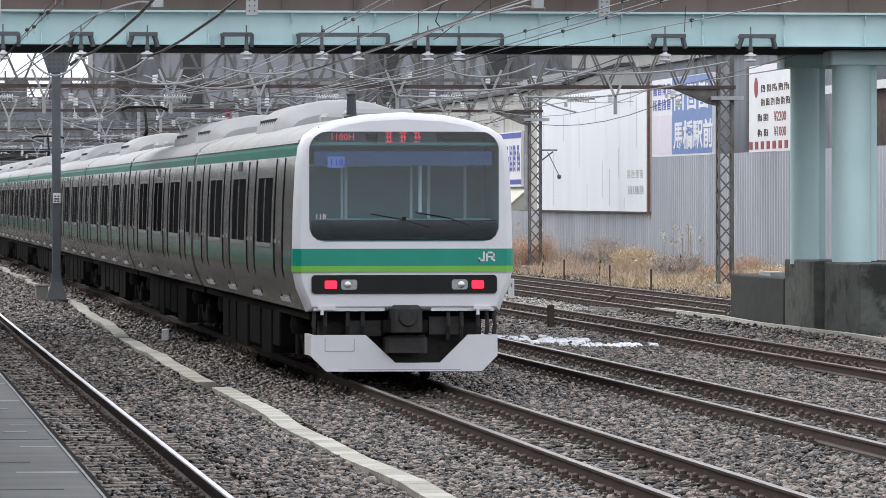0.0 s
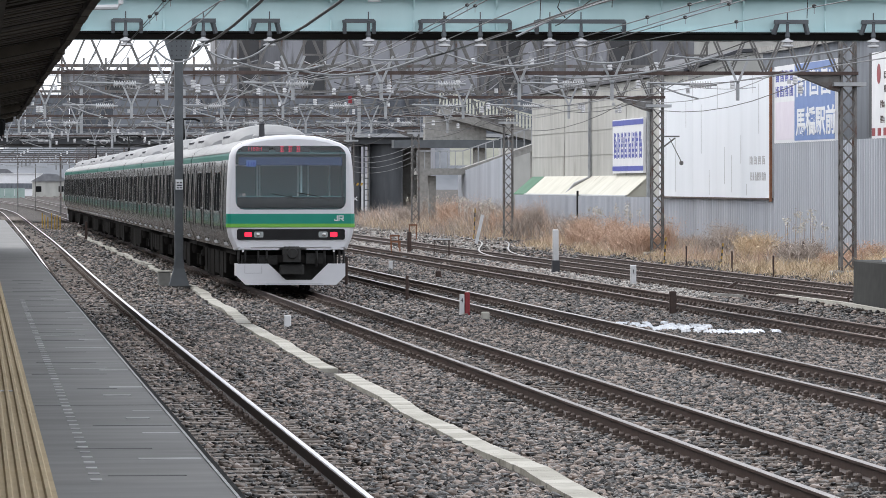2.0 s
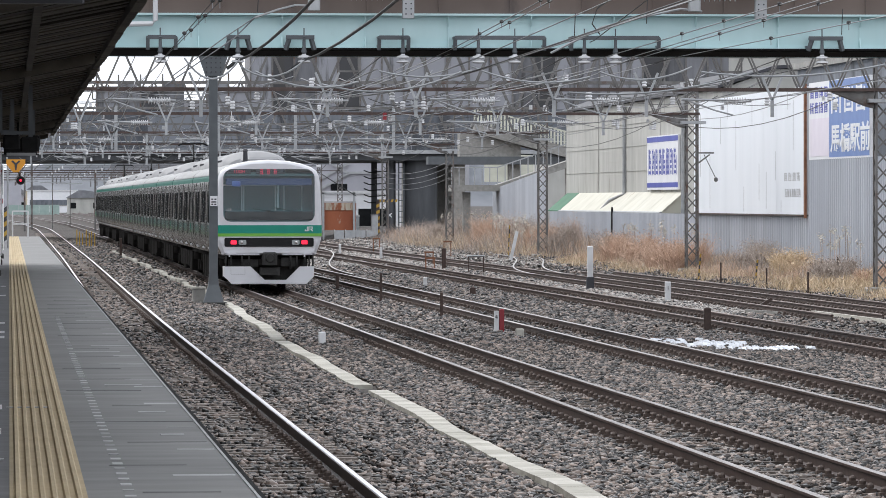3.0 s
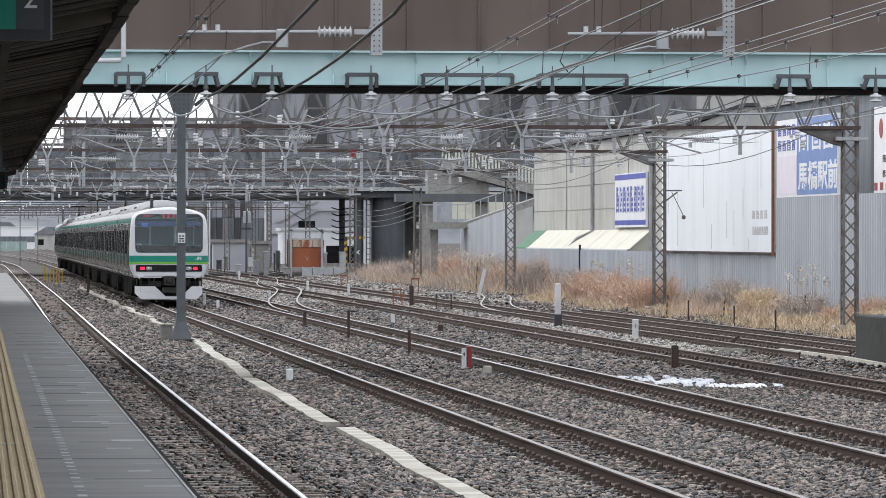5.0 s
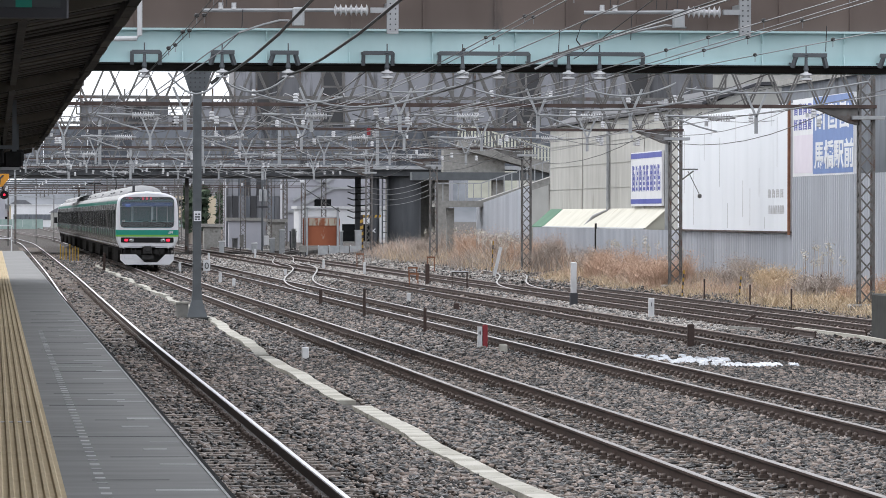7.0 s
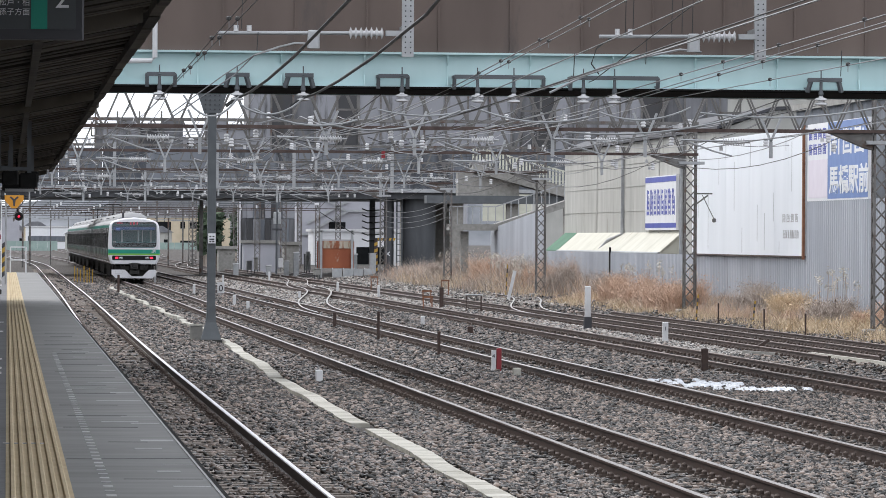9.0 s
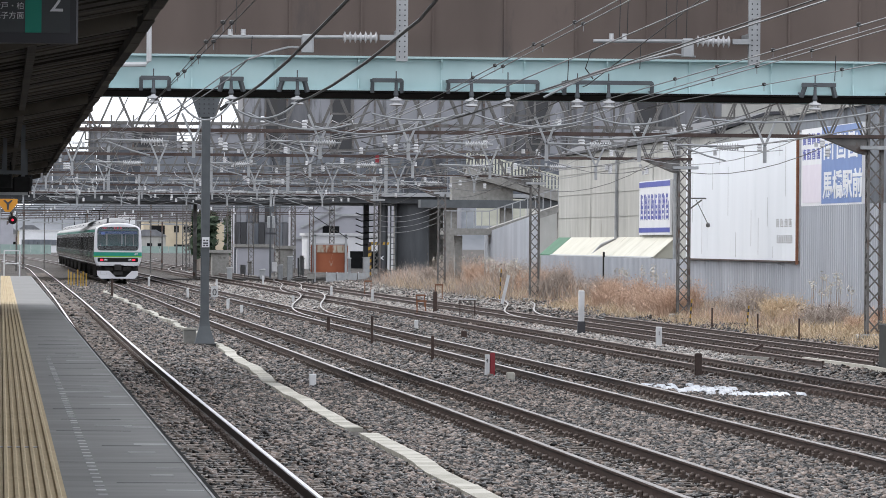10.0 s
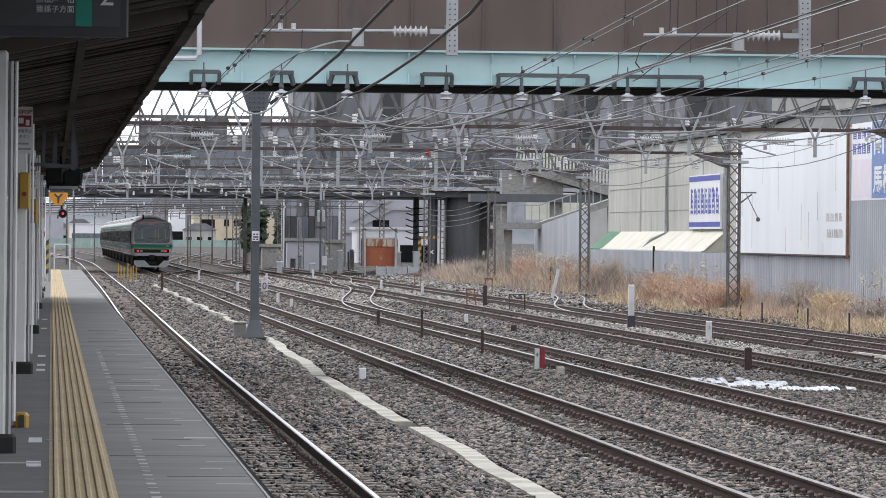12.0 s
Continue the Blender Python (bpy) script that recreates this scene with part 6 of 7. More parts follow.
for x, y, h in ((9.3, 201, 0.45), (9.3, 190, 0.35), (13.2, 158, 0.3), (9.2, 240, 0.5), (9.2, 300, 0.6), (17.2, 230, 0.6), (17.0, 255, 0.5), (13.3, 225, 0.35), (13.2, 300, 0.5), (17, 320, 0.6)):
    post("marker_post", "small white marker post in ballast", x, y, 0.12, h, M_EDGE, group="small white markers")
ln = thing("leaning_post", "leaning white post at the weed edge", "marker post")
part("shaft", Geo().bar((22.2, 221, -0.2), (22.5, 221, 1.15), 0.13), M_EDGE, ln)
for i in range(7):
    post("bollard", "yellow marker stake beside the running track", 4.5 + 0.15 * i + random.uniform(-0.04, 0.04), 302 - 1.5 * i, 0.065, random.uniform(0.75, 1.05), M_YEL, group="yellow stakes")
rs = thing("cable_pipe_stand", "white-topped rusty pipe stand beside siding", "pipe stand")
part("frame", Geo().tube([(17.05, 185, -0.2), (17.05, 185, 0.45), (17.6, 185, 0.45), (17.6, 185, -0.2)], 0.035, 6), M_RUSTBEAM, rs)
part("top", Geo().box(17.0, 17.65, 184.9, 185.1, 0.46, 0.5), M_EDGE, rs)
bs = thing("buffer_stop", "dark sleeper buffer at the siding end", "buffer stop")
part("beam", Geo().box(24.0, 26.1, 214.5, 215.2, -0.2, 0.12, 0, 0.03), M_BLACK, bs)
part("beam", Geo().box(23.6, 25.6, 213.8, 214.4, -0.25, 0.0, 0, 0.03), M_BLACK, bs)
for x, y, h in ((22.9, 166, 1.0), (23.6, 158, 0.8), (23.2, 232, 1.6)):
    st = thing("striped_pole", "thin yellow and black striped pole in the weeds", "pole", group="striped poles")
    n = 8
    for i in range(n):
        part("stripe", Geo().tube([(x + 0.01 * i, y, ground_height(x) - 0.1 + h * i / n), (x + 0.01 * (i + 1), y, ground_height(x) - 0.1 + h * (i + 1) / n)], 0.028, 6), M_YEL if i % 2 else M_DARK, st)
for i, (x, y) in enumerate(((22.4, 140), (22.6, 149), (22.8, 160), (24.9, 150))):
    post("stake", "dark old stake among dry weeds", x, y, 0.045, 0.7, M_RAIL, group="weed stakes")
wd = thing("timber_baulk", "pale timber baulk lying beside the siding rails", "timber", Geo().bar((17.5, 118.5, -0.12), (18.6, 116.0, -0.16), 0.1), M_CONC)
tl = thing("point_lever", "rusty tilted point lever by the siding", "lever", Geo().bar((18.2, 121.5, -0.1), (18.55, 121.5, 0.12), 0.07), M_RAIL)


def snow_patch(x, y, rx, ry, seed, n=46):
    rng = random.Random(seed)
    g = Geo()
    for i in range(n):
        u = rng.gauss(0, 0.45)
        w = rng.gauss(0, 0.42)
        if abs(u) > 1 or abs(w) > 1:
            continue
        cx, cy = x + u * rx, y + w * ry
        a, b = rng.uniform(0.03, 0.14), rng.uniform(0.12, 0.5)
        k = 9
        rim = [(cx + a * rng.uniform(0.6, 1.2) * math.cos(2 * math.pi * j / k), cy + b * rng.uniform(0.6, 1.2) * math.sin(2 * math.pi * j / k), GROUND + 0.01) for j in range(k)]
        top = [(cx + (p[0] - cx) * 0.6, cy + (p[1] - cy) * 0.6, GROUND + 0.065 + 0.03 * rng.random()) for p in rim]
        g.add(rim + top, [(j, (j + 1) % k, k + (j + 1) % k, k + j) for j in range(k)] + [tuple(range(k, 2 * k))])
    return thing("snow_patch", "leftover patches of white snow on ballast", "snow", g, M_SNOW, kind="stuff")


snow_patch(12.95, 93.4, 0.85, 3.8, 5, 62)
snow_patch(13.85, 90.0, 1.1, 0.7, 6, 34)


# ---- dry weeds along the fence ----
def weeds(label, mat, count, x0, x1, y0, y1, h0, h1, seed, clump=0.5, width=0.03, spread=0.38):
    """Upright blades in tufts, each blade a thin bent strip."""
    rng = random.Random(seed)
    g = Geo()
    made = 0
    while made < count:
        cx, cy = rng.uniform(x0, x1), rng.uniform(y0, y1)
        dense = 0.5 + 0.5 * math.sin(cy * 0.55 + seed) * math.sin(cx * 1.7 + cy * 0.21)
        if rng.random() > 0.25 + 0.75 * dense:
            continue
        hh = rng.uniform(h0, h1) * (0.55 + 0.6 * dense)
        for i in range(rng.randint(10, 22)):
            bx, by = cx + rng.gauss(0, clump * 0.35), cy + rng.gauss(0, clump * 0.8)
            h = hh * rng.uniform(0.5, 1.1)
            lx, ly = rng.gauss(0, spread) * h, rng.gauss(0, spread) * h
            z = ground_height(bx) - 0.04
            a = rng.uniform(0, math.pi)
            w = width * rng.uniform(0.6, 1.3)
            dx, dy = w * math.cos(a), w * math.sin(a)
            g.add([(bx - dx, by - dy, z), (bx + dx, by + dy, z), (bx + 0.4 * lx + dx, by + 0.4 * ly + dy, z + 0.6 * h), (bx + 0.4 * lx - dx, by + 0.4 * ly - dy, z + 0.6 * h), (bx + lx, by + ly, z + h)], [(0, 1, 2, 3), (3, 2, 4)])
            made += 1
    return thing("dry_weeds", label, "weeds", g, mat, kind="stuff")


weeds("low straw-coloured dry grass along the fence", M_STRAW, 30000, 22.9, 26.6, 120, 215, 0.12, 0.42, 1, 0.6, 0.008, 0.55)
weeds("russet dry weeds in tufts along the fence", M_RUSTWEED, 9000, 23.6, 26.6, 150, 216, 0.25, 0.62, 2, 0.8, 0.006, 0.5)
weeds("grey-brown dry stalks by the fence", M_GREYWEED, 4500, 24.0, 26.6, 130, 200, 0.25, 0.8, 3, 0.5, 0.006, 0.4)
weeds("straw-coloured tufts near the bridge footing", M_STRAW, 6000, 23.0, 26.2, 116, 150, 0.2, 0.55, 9, 0.6, 0.01, 0.55)
weeds("tall russet reeds beyond the siding", M_RUSTWEED, 20000, 24.2, 30.5, 222, 320, 0.35, 1.15, 4, 1.3, 0.008, 0.55)
weeds("tall grey-brown reeds beyond the siding", M_GREYWEED, 18000, 23.5, 30.5, 222, 318, 0.35, 1.3, 6, 1.3, 0.008, 0.55)
weeds("pale dry reeds beyond the siding", M_STRAW, 9000, 23.5, 29.5, 222, 300, 0.25, 0.95, 7, 1.3, 0.008, 0.55)


def bush(x, y, r, h, mat, label, seed, n=1100):
    """A loose dry bush: thin twigs that rise and lean apart from several roots, forked near their tips."""
    rng = random.Random(seed)
    g = Geo()
    roots = [(rng.gauss(0, 0.45) * r, rng.gauss(0, 1.3) * r, rng.uniform(0.55, 1.1)) for _ in range(9)]
    for i in range(n):
        ox, oy, grow = rng.choice(roots)
        root = Vector((x + ox + rng.gauss(0, 0.08), y + oy + rng.gauss(0, 0.25), 0))
        root.z = ground_height(root.x) - 0.05
        length = h * grow * rng.uniform(0.45, 1.1)
        lean_x, lean_y = rng.gauss(0, 0.38), rng.gauss(0, 0.5)
        mid = root + Vector((0.35 * lean_x * length, 0.35 * lean_y * length, 0.6 * length))
        w = rng.uniform(0.004, 0.009)
        g.add([root + Vector((w, 0, 0)), root - Vector((w, 0, 0)), mid - Vector((w * 0.8, 0, 0)), mid + Vector((w * 0.8, 0, 0))], [(0, 1, 2, 3)])
        for k in range(3):
            tip = mid + Vector(((lean_x + rng.gauss(0, 0.35)) * length * 0.5, (lean_y + rng.gauss(0, 0.4)) * length * 0.5, rng.uniform(0.2, 0.5) * length))
            g.add([mid + Vector((w * 0.7, 0, 0)), mid - Vector((w * 0.7, 0, 0)), tip], [(0, 1, 2)])
            s = rng.uniform(0.015, 0.035)
            g.add([tip, tip + Vector((rng.gauss(0, s), rng.gauss(0, s), s)), tip + Vector((rng.gauss(0, s), rng.gauss(0, s), -s))], [(0, 1, 2)])
    return thing("dry_bush", label, "bush", g, mat, group="dry bushes")


BUSH_MAT = (M_RUSTWEED, M_STRAW, M_GREYWEED)
BUSH_LABEL = ("loose russet dry bush by the fence", "straw-coloured dry bush by the fence", "grey-brown dry bush by the fence")
for i, (x, y, r, h, k) in enumerate(((24.0, 178, 0.9, 1.7, 0), (24.3, 185, 0.9, 1.4, 0), (24.6, 194, 1.0, 1.3, 0), (25.0, 203, 1.0, 1.5, 0), (25.4, 169, 0.8, 1.3, 2), (25.2, 160, 0.8, 1.1, 1),
                                     (25.0, 151, 0.8, 0.9, 2), (25.4, 143, 0.8, 0.8, 0), (25.0, 135, 0.7, 0.8, 1), (25.6, 212, 0.9, 1.4, 2), (24.8, 226, 1.2, 1.8, 2), (25.6, 236, 1.3, 2.0, 0), (26.2, 250, 1.4, 2.1, 2), (26.4, 266, 1.5, 2.2, 0), (26.0, 284, 1.5, 2.2, 2))):
    bush(x, y, r, 0.72 * h, BUSH_MAT[k], BUSH_LABEL[k], 60 + i)


def plumes(x, y, n, seed):
    rng = random.Random(seed)
    ob = thing("pampas_tuft", "stalks with pale fluffy seed heads by the fence", "plant", group="fluffy seed heads")
    stalks, heads = Geo(), Geo()
    for i in range(n):
        px_, py_ = x + rng.gauss(0, 0.25), y + rng.gauss(0, 1.2)
        z = ground_height(px_)
        h = rng.uniform(0.8, 1.55)
        stalks.tube([(px_, py_, z - 0.1), (px_ + 0.05, py_ + 0.1, z + h)], 0.01, 4)
        for k in range(26):
            c = Vector((px_ + 0.05 + rng.gauss(0, 0.05), py_ + 0.1 + rng.gauss(0, 0.1), z + h + rng.gauss(0, 0.07)))
            s = 0.032
            heads.add([c + Vector((rng.gauss(0, s), rng.gauss(0, s), rng.gauss(0, s))) for _ in range(3)], [(0, 1, 2)])
    tagged(part("stalk", stalks, M_GREYWEED, ob), kind="stuff")
    tagged(part("seed_head", heads, M_FLUFF, ob, "pale fluffy seed heads"), kind="stuff")


for i, (x, y, n) in enumerate(((25.6, 154, 12), (26.2, 211, 9), (26.3, 198, 6), (26.3, 203, 5), (25.5, 186, 3), (25.2, 246, 14), (25.8, 262, 16), (26.2, 276, 14), (24.6, 238, 6), (26.6, 300, 14))):
    plumes(x, y, n, 80 + i)

# ---- far viaduct across the line ----
M_BLUEGREY = stuff("blue_grey_girder", (0.065, 0.073, 0.088), (0.18, 0.195, 0.22), 0.7, grain=1.6, bump=0.03, obj=0.5, stretch=(1, 1, 0.2), wear=(0.05, 0.052, 0.058), wear_at=0.55, wear_scale=0.35)
M_BARRIER = stuff("grey_sound_barrier", (0.04, 0.04, 0.044), (0.27, 0.275, 0.3), 0.45, grain=1.6, bump=0.03, obj=0.9, stretch=(1, 1, 0.12), wear=(0.04, 0.038, 0.037), wear_at=0.55, wear_scale=0.35)
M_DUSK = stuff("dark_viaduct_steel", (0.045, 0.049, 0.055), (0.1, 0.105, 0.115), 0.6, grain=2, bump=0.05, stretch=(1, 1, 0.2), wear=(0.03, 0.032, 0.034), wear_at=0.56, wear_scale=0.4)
VY = 346.6
via = thing("road_viaduct", "grey road viaduct with sound barrier panels across the tracks", "viaduct")
# the gap between the slabs is added, out of sight, to light the train
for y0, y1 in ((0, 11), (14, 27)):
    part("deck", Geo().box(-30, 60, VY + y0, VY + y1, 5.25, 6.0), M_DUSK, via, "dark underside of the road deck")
for i in range(22):
    x = -26 + i * 3.0
    part("girder_panel", Geo().box(x + 0.02, x + 2.98, VY - 0.3, VY - 0.05, 5.95, 8.6 + (0.15 if i % 2 else 0)), M_BLUEGREY, via)
part("ledge", Geo().box(-28, 42, VY - 0.55, VY - 0.05, 5.7, 5.95), M_GALV, via)
part("handrail", Geo().box(-28, 42, VY - 0.6, VY - 0.5, 6.5, 6.57), M_GALV, via)
for i in range(33):
    x = 0.5 + i * 1.5
    if x < 16:
        top = 11.0 + 0.02 * i
        if i % 5 == 3:
            continue
    else:
        top = 13.0 + 0.3 * math.sin(i)
    part("barrier_panel", Geo().box(x + 0.03, x + 1.47, VY + 0.2, VY + 0.4, 8.6, top if x > 16 else 10.3 + 0.25 * (i % 2)), M_BARRIER, via)
    part("barrier_post", Geo().box(x - 0.06, x + 0.06, VY + 0.1, VY + 0.2, 8.6, top), M_TRUSS, via)
for i in range(3):
    part("rail", Geo().box(0, 18, VY + 0.1, VY + 0.16, 9.2 + 0.7 * i, 9.26 + 0.7 * i), M_TRUSS, via)
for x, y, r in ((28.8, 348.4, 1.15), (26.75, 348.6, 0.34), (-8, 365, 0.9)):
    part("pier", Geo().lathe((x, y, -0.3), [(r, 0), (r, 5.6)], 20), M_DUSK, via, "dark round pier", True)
part("pier_wall", Geo().box(29.5, 34.0, 372, 374, -0.3, 5.3), M_CONC, via)

# ramped footbridge and stairs by the beige building
ramp = thing("footbridge_ramp", "grey concrete footbridge ramp with pale railings", "footbridge")
part("beam", Geo().sweep([(26.8, 6.35), (33.0, 4.7), (33.0, 5.3), (26.8, 6.95)], 287, 289.5), M_CONC, ramp)
part("underside", Geo().box(24.2, 33, 287.4, 289.0, 4.55, 5.0), M_MAST, ramp)
part("wall", Geo().sweep([(26.0, 5.0), (29.5, 5.0), (29.5, 5.65), (26.8, 6.3), (26.0, 6.3)], 287.6, 289), M_CONC, ramp)
M_RAILY = stuff("cream_railing", (0.5, 0.5, 0.42), (0.66, 0.66, 0.56), 0.6, grain=2, bump=0.0)
x = 26.8
while x < 33:
    z = 6.95 - (x - 26.8) * 0.266
    part("baluster", Geo().box(x - 0.05, x + 0.05, 286.95, 287.0, z, z + 0.85), M_RAILY, ramp)
    x += 0.19
part("handrail", Geo().bar((26.8, 286.98, 7.8), (33.0, 286.98, 6.15), 0.08), M_RAILY, ramp)
stair = thing("outdoor_stairs", "grey outdoor stair flight with railings", "stairs", at=(0, 0, 0.65))
part("flight", Geo().sweep([(24.5, 2.35), (27.0, 2.35), (32.0, 4.0), (32.0, 4.4), (27.0, 2.7), (24.5, 2.7)], 276, 278), M_CONC, stair)
x = 24.5
while x < 32:
    z = 2.7 + max(x - 27.0, 0) * 0.34
    part("baluster", Geo().box(x - 0.025, x + 0.025, 275.95, 276.0, z, z + 0.95), M_GALV, stair)
    x += 0.42
part("handrail", Geo().bar((24.5, 275.98, 3.65), (27.0, 275.98, 3.65), 0.06), M_GALV, stair)
part("handrail", Geo().bar((27.0, 275.98, 3.65), (32.0, 275.98, 5.35), 0.06), M_GALV, stair)
for x in (25.4, 28.4):
    part("column", Geo().box(x - 0.2, x + 0.2, 276.6, 277.2, -0.85, 2.3), M_CONC, stair)
part("yellow_screen", Geo().box(28.6, 31.5, 300, 300.1, 3.6, 5.2), M_RAILY, ramp)
for x in (26.0, 29.2, 32.5):
    part("column", Geo().box(x - 0.35, x + 0.35, 288, 288.8, -0.2, 4.6), M_CONC, ramp)
bluew = thing("corrugated_fence", "pale blue corrugated sheet wall beyond the workshop", "fence")
for i in range(7):
    y0 = 252 + i * 4
    v = Geo()
    pts = []
    for j in range(33):
        y = y0 + j * 3.95 / 32
        d = (0, 1, 1, 0)[j % 4] * 0.08
        top = 4.05 - 0.0335 * (y - 252)
        pts += [(27.2 - d, y, -0.2), (27.2 - d, y, top)]
    v.add(pts, [(2 * j, 2 * j + 2, 2 * j + 3, 2 * j + 1) for j in range(32)])
    part("sheet", v, M_CORR, bluew)
part("stiffener", Geo().box(27.23, 27.3, 252, 280, -0.2, 1.4), M_GALV, bluew)

# ---- things under and beyond the viaduct ----
def block(name, label, cat, x0, x1, y0, y1, z1, mat, windows=(), roof=None, wmat=None):
    ob = thing(name, label, cat)
    part("wall", Geo().box(x0, x1, y0, y1, -0.3, z1), mat, ob)
    part("roof", Geo().box(x0 - 0.2, x1 + 0.2, y0 - 0.2, y1 + 0.2, z1, z1 + 0.25), roof or M_CONC, ob)
    for wx0, wx1, wz0, wz1 in windows:
        part("window", Geo().box(wx0, wx1, y0 - 0.04, y0 + 0.04, wz0, wz1), wmat or M_GLASSB, ob)
        part("sill", Geo().box(wx0 - 0.1, wx1 + 0.1, y0 - 0.12, y0 + 0.02, wz0 - 0.1, wz0), M_CONC, ob)
    return ob


M_LILAC = stuff("pale_lilac_wall", (0.36, 0.36, 0.4), (0.46, 0.46, 0.5), 0.8, grain=0.5, bump=0.02)
M_PALEGREEN = stuff("faded_green_sheet", (0.25, 0.34, 0.31), (0.36, 0.45, 0.42), 0.8, grain=1, bump=0.0)
M_APT = stuff("cream_apartment_wall", (0.5, 0.42, 0.3), (0.62, 0.53, 0.39), 0.8, grain=0.5, bump=0.02)
M_RUSTTANK = stuff("rust_stained_white_sheet", (0.2, 0.052, 0.024), (0.33, 0.105, 0.05), 0.85, grain=1.2, bump=0.1, wear=(0.42, 0.36, 0.29), wear_at=0.58, wear_scale=0.7, stretch=(1, 1, 0.4))
block("pale_building", "large pale lilac-grey building beyond the viaduct", "building", 26.6, 42, 455, 480, 9.0, M_LILAC, ((29.5, 31, 2.5, 4.0), (38, 40, 2.5, 4.0)))
st2 = thing("fire_stairs", "pale steel fire stairs on a facade", "stairs")
for a, b in (((27.6, 3.0), (31.2, 5.0)), ((31.2, 5.0), (34.0, 5.0)), ((31.0, 5.0), (28.2, 6.6)), ((27.0, 2.9), (28.4, 2.9)), ((27.6, 3.9), (31.2, 5.9))):
    part("flight", Geo().bar((a[0], 454.85, a[1]), (b[0], 454.85, b[1]), 0.2), M_GALV, st2)
block("white_hut", "low white building with dark window band", "building", 27.1, 34.5, 438, 446, 3.1, M_WHITE, ((28.2, 30.4, 0.3, 1.6), (30.8, 34.0, 0.3, 1.8)), M_EDGE)
block("cream_apartment", "cream apartment building with dark windows", "building", 35.09, 53.9, 1188, 1210, 7.12, M_APT, ((36.52, 40.04, 4.26, 6.24), (36.52, 40.04, 0.52, 1.84), (42.24, 43.34, 4.7, 6.24), (44.44, 46.2, 4.7, 6.24), (42.24, 45.98, 0.52, 1.84), (48.84, 51.92, 4.48, 6.24), (48.84, 51.92, 0.52, 1.84),))
block("grey_office", "white and grey office building with dark base", "building", 30.69, 34.32, 1230, 1250, 8.88, M_WHITE, ((30.8, 34.1, 0.96, 3.38),))
gfen = thing("green_fence", "pale green sheet fence along the far bend", "fence")
for i in range(9):
    part("panel", Geo().box(24.0 + 1.75 * i, 25.7 + 1.75 * i, 1000, 1000.1, -0.2, 1.55), M_PALEGREEN, gfen)
for i in range(5):
    part("panel", Geo().box(1.5 + 2.0 * i, 3.45 + 2.0 * i, 1000, 1000.1, -0.2, 1.7), M_PALEGREEN, gfen)
block("white_hall", "long white hall with blue base", "building", 6.1, 17.1, 1150, 1175, 4.7, M_WHITE, ((6.5, 16.5, 1.5, 2.7),), M_EDGE, M_BLUEGREY)
block("far_hall", "far pale warehouse beyond the line", "building", -20, 5.0, 1250, 1280, 7.5, M_LILAC)
block("concrete_wall", "weathered grey concrete retaining wall and sheds", "wall", 19.3, 22.0, 402, 404, 2.1, M_LILAC)
block("equipment_shed", "small grey concrete line-side equipment shed", "shed", 22.0, 23.2, 393, 396, 2.0, M_CONC)
block("equipment_shed", "low grey concrete line-side equipment shed", "shed", 17.6, 18.9, 408, 411, 1.6, M_CONC)
hall2 = thing("glazed_hall", "tall grey translucent-panelled hall beyond the viaduct", "building")
part("core", Geo().box(20.4, 25.0, 430.3, 436, -0.3, 9.0), M_LILAC, hall2)
for i in range(9):
    for r in range(4):
        part("panel", Geo().box(20.42 + i * 0.51, 20.9 + i * 0.51, 430, 430.25, -0.2 + r * 2.2, 1.95 + r * 2.2), M_BARRIER if (i + r) % 4 else M_BLUEGREY, hall2)
for x, y, w in ((19.55, 420, 0.4), (20.3, 400, 0.4), (21.84, 391, 0.42), (16.75, 445, 0.36), (17.3, 452, 0.36), (24.3, 412, 0.3)):
    lp_ = thing("lattice_pole", "slim grey lattice steel pole beyond the viaduct", "pole", group="far lattice poles")
    lattice_tower(lp_, x, y, -0.2, 6.2, w)
sgn = thing("signal_post", "grey signal post with pale lamp heads", "signal")
part("pole", Geo().tube([(21.0, 385, -0.2), (21.0, 385, 5.2)], 0.08, 8), M_MAST, sgn)
for x in (20.75, 21.1):
    part("head", Geo().box(x, x + 0.22, 384.8, 385.0, 3.6, 4.5, 0, 0.05), M_GALV, sgn)
part("step", Geo().box(20.6, 21.4, 384.85, 384.95, 3.1, 3.25), M_DARK, sgn)
part("ladder_box", Geo().box(21.15, 21.5, 384.7, 385.0, 0.3, 1.0), M_EDGE, sgn)
for x, y, w, h, m in ((23.1, 381, 0.5, 1.3, M_DARK), (20.67, 330, 0.5, 0.5, M_CONC), (22.6, 372, 0.3, 1.5, M_GALV), (25.3, 344, 0.45, 1.5, M_GALV), (18.3, 372, 0.4, 0.8, M_GALV), (19.2, 380, 0.3, 1.0, M_CONC)):
    cb = thing("equipment_box", "small line-side equipment box on legs", "equipment box", group="line-side boxes")
    part("case", Geo().box(x - w / 2, x + w / 2, y, y + 0.4, 0.15, h, 0, 0.03), m, cb)
    part("lid", Geo().box(x - w / 2 - 0.03, x + w / 2 + 0.03, y - 0.03, y + 0.43, h, h + 0.05), m, cb)
    for s_ in (-1, 1):
        part("leg", Geo().box(x + s_ * w * 0.35 - 0.03, x + s_ * w * 0.35 + 0.03, y + 0.1, y + 0.3, -0.3, 0.15), M_DARK, cb)
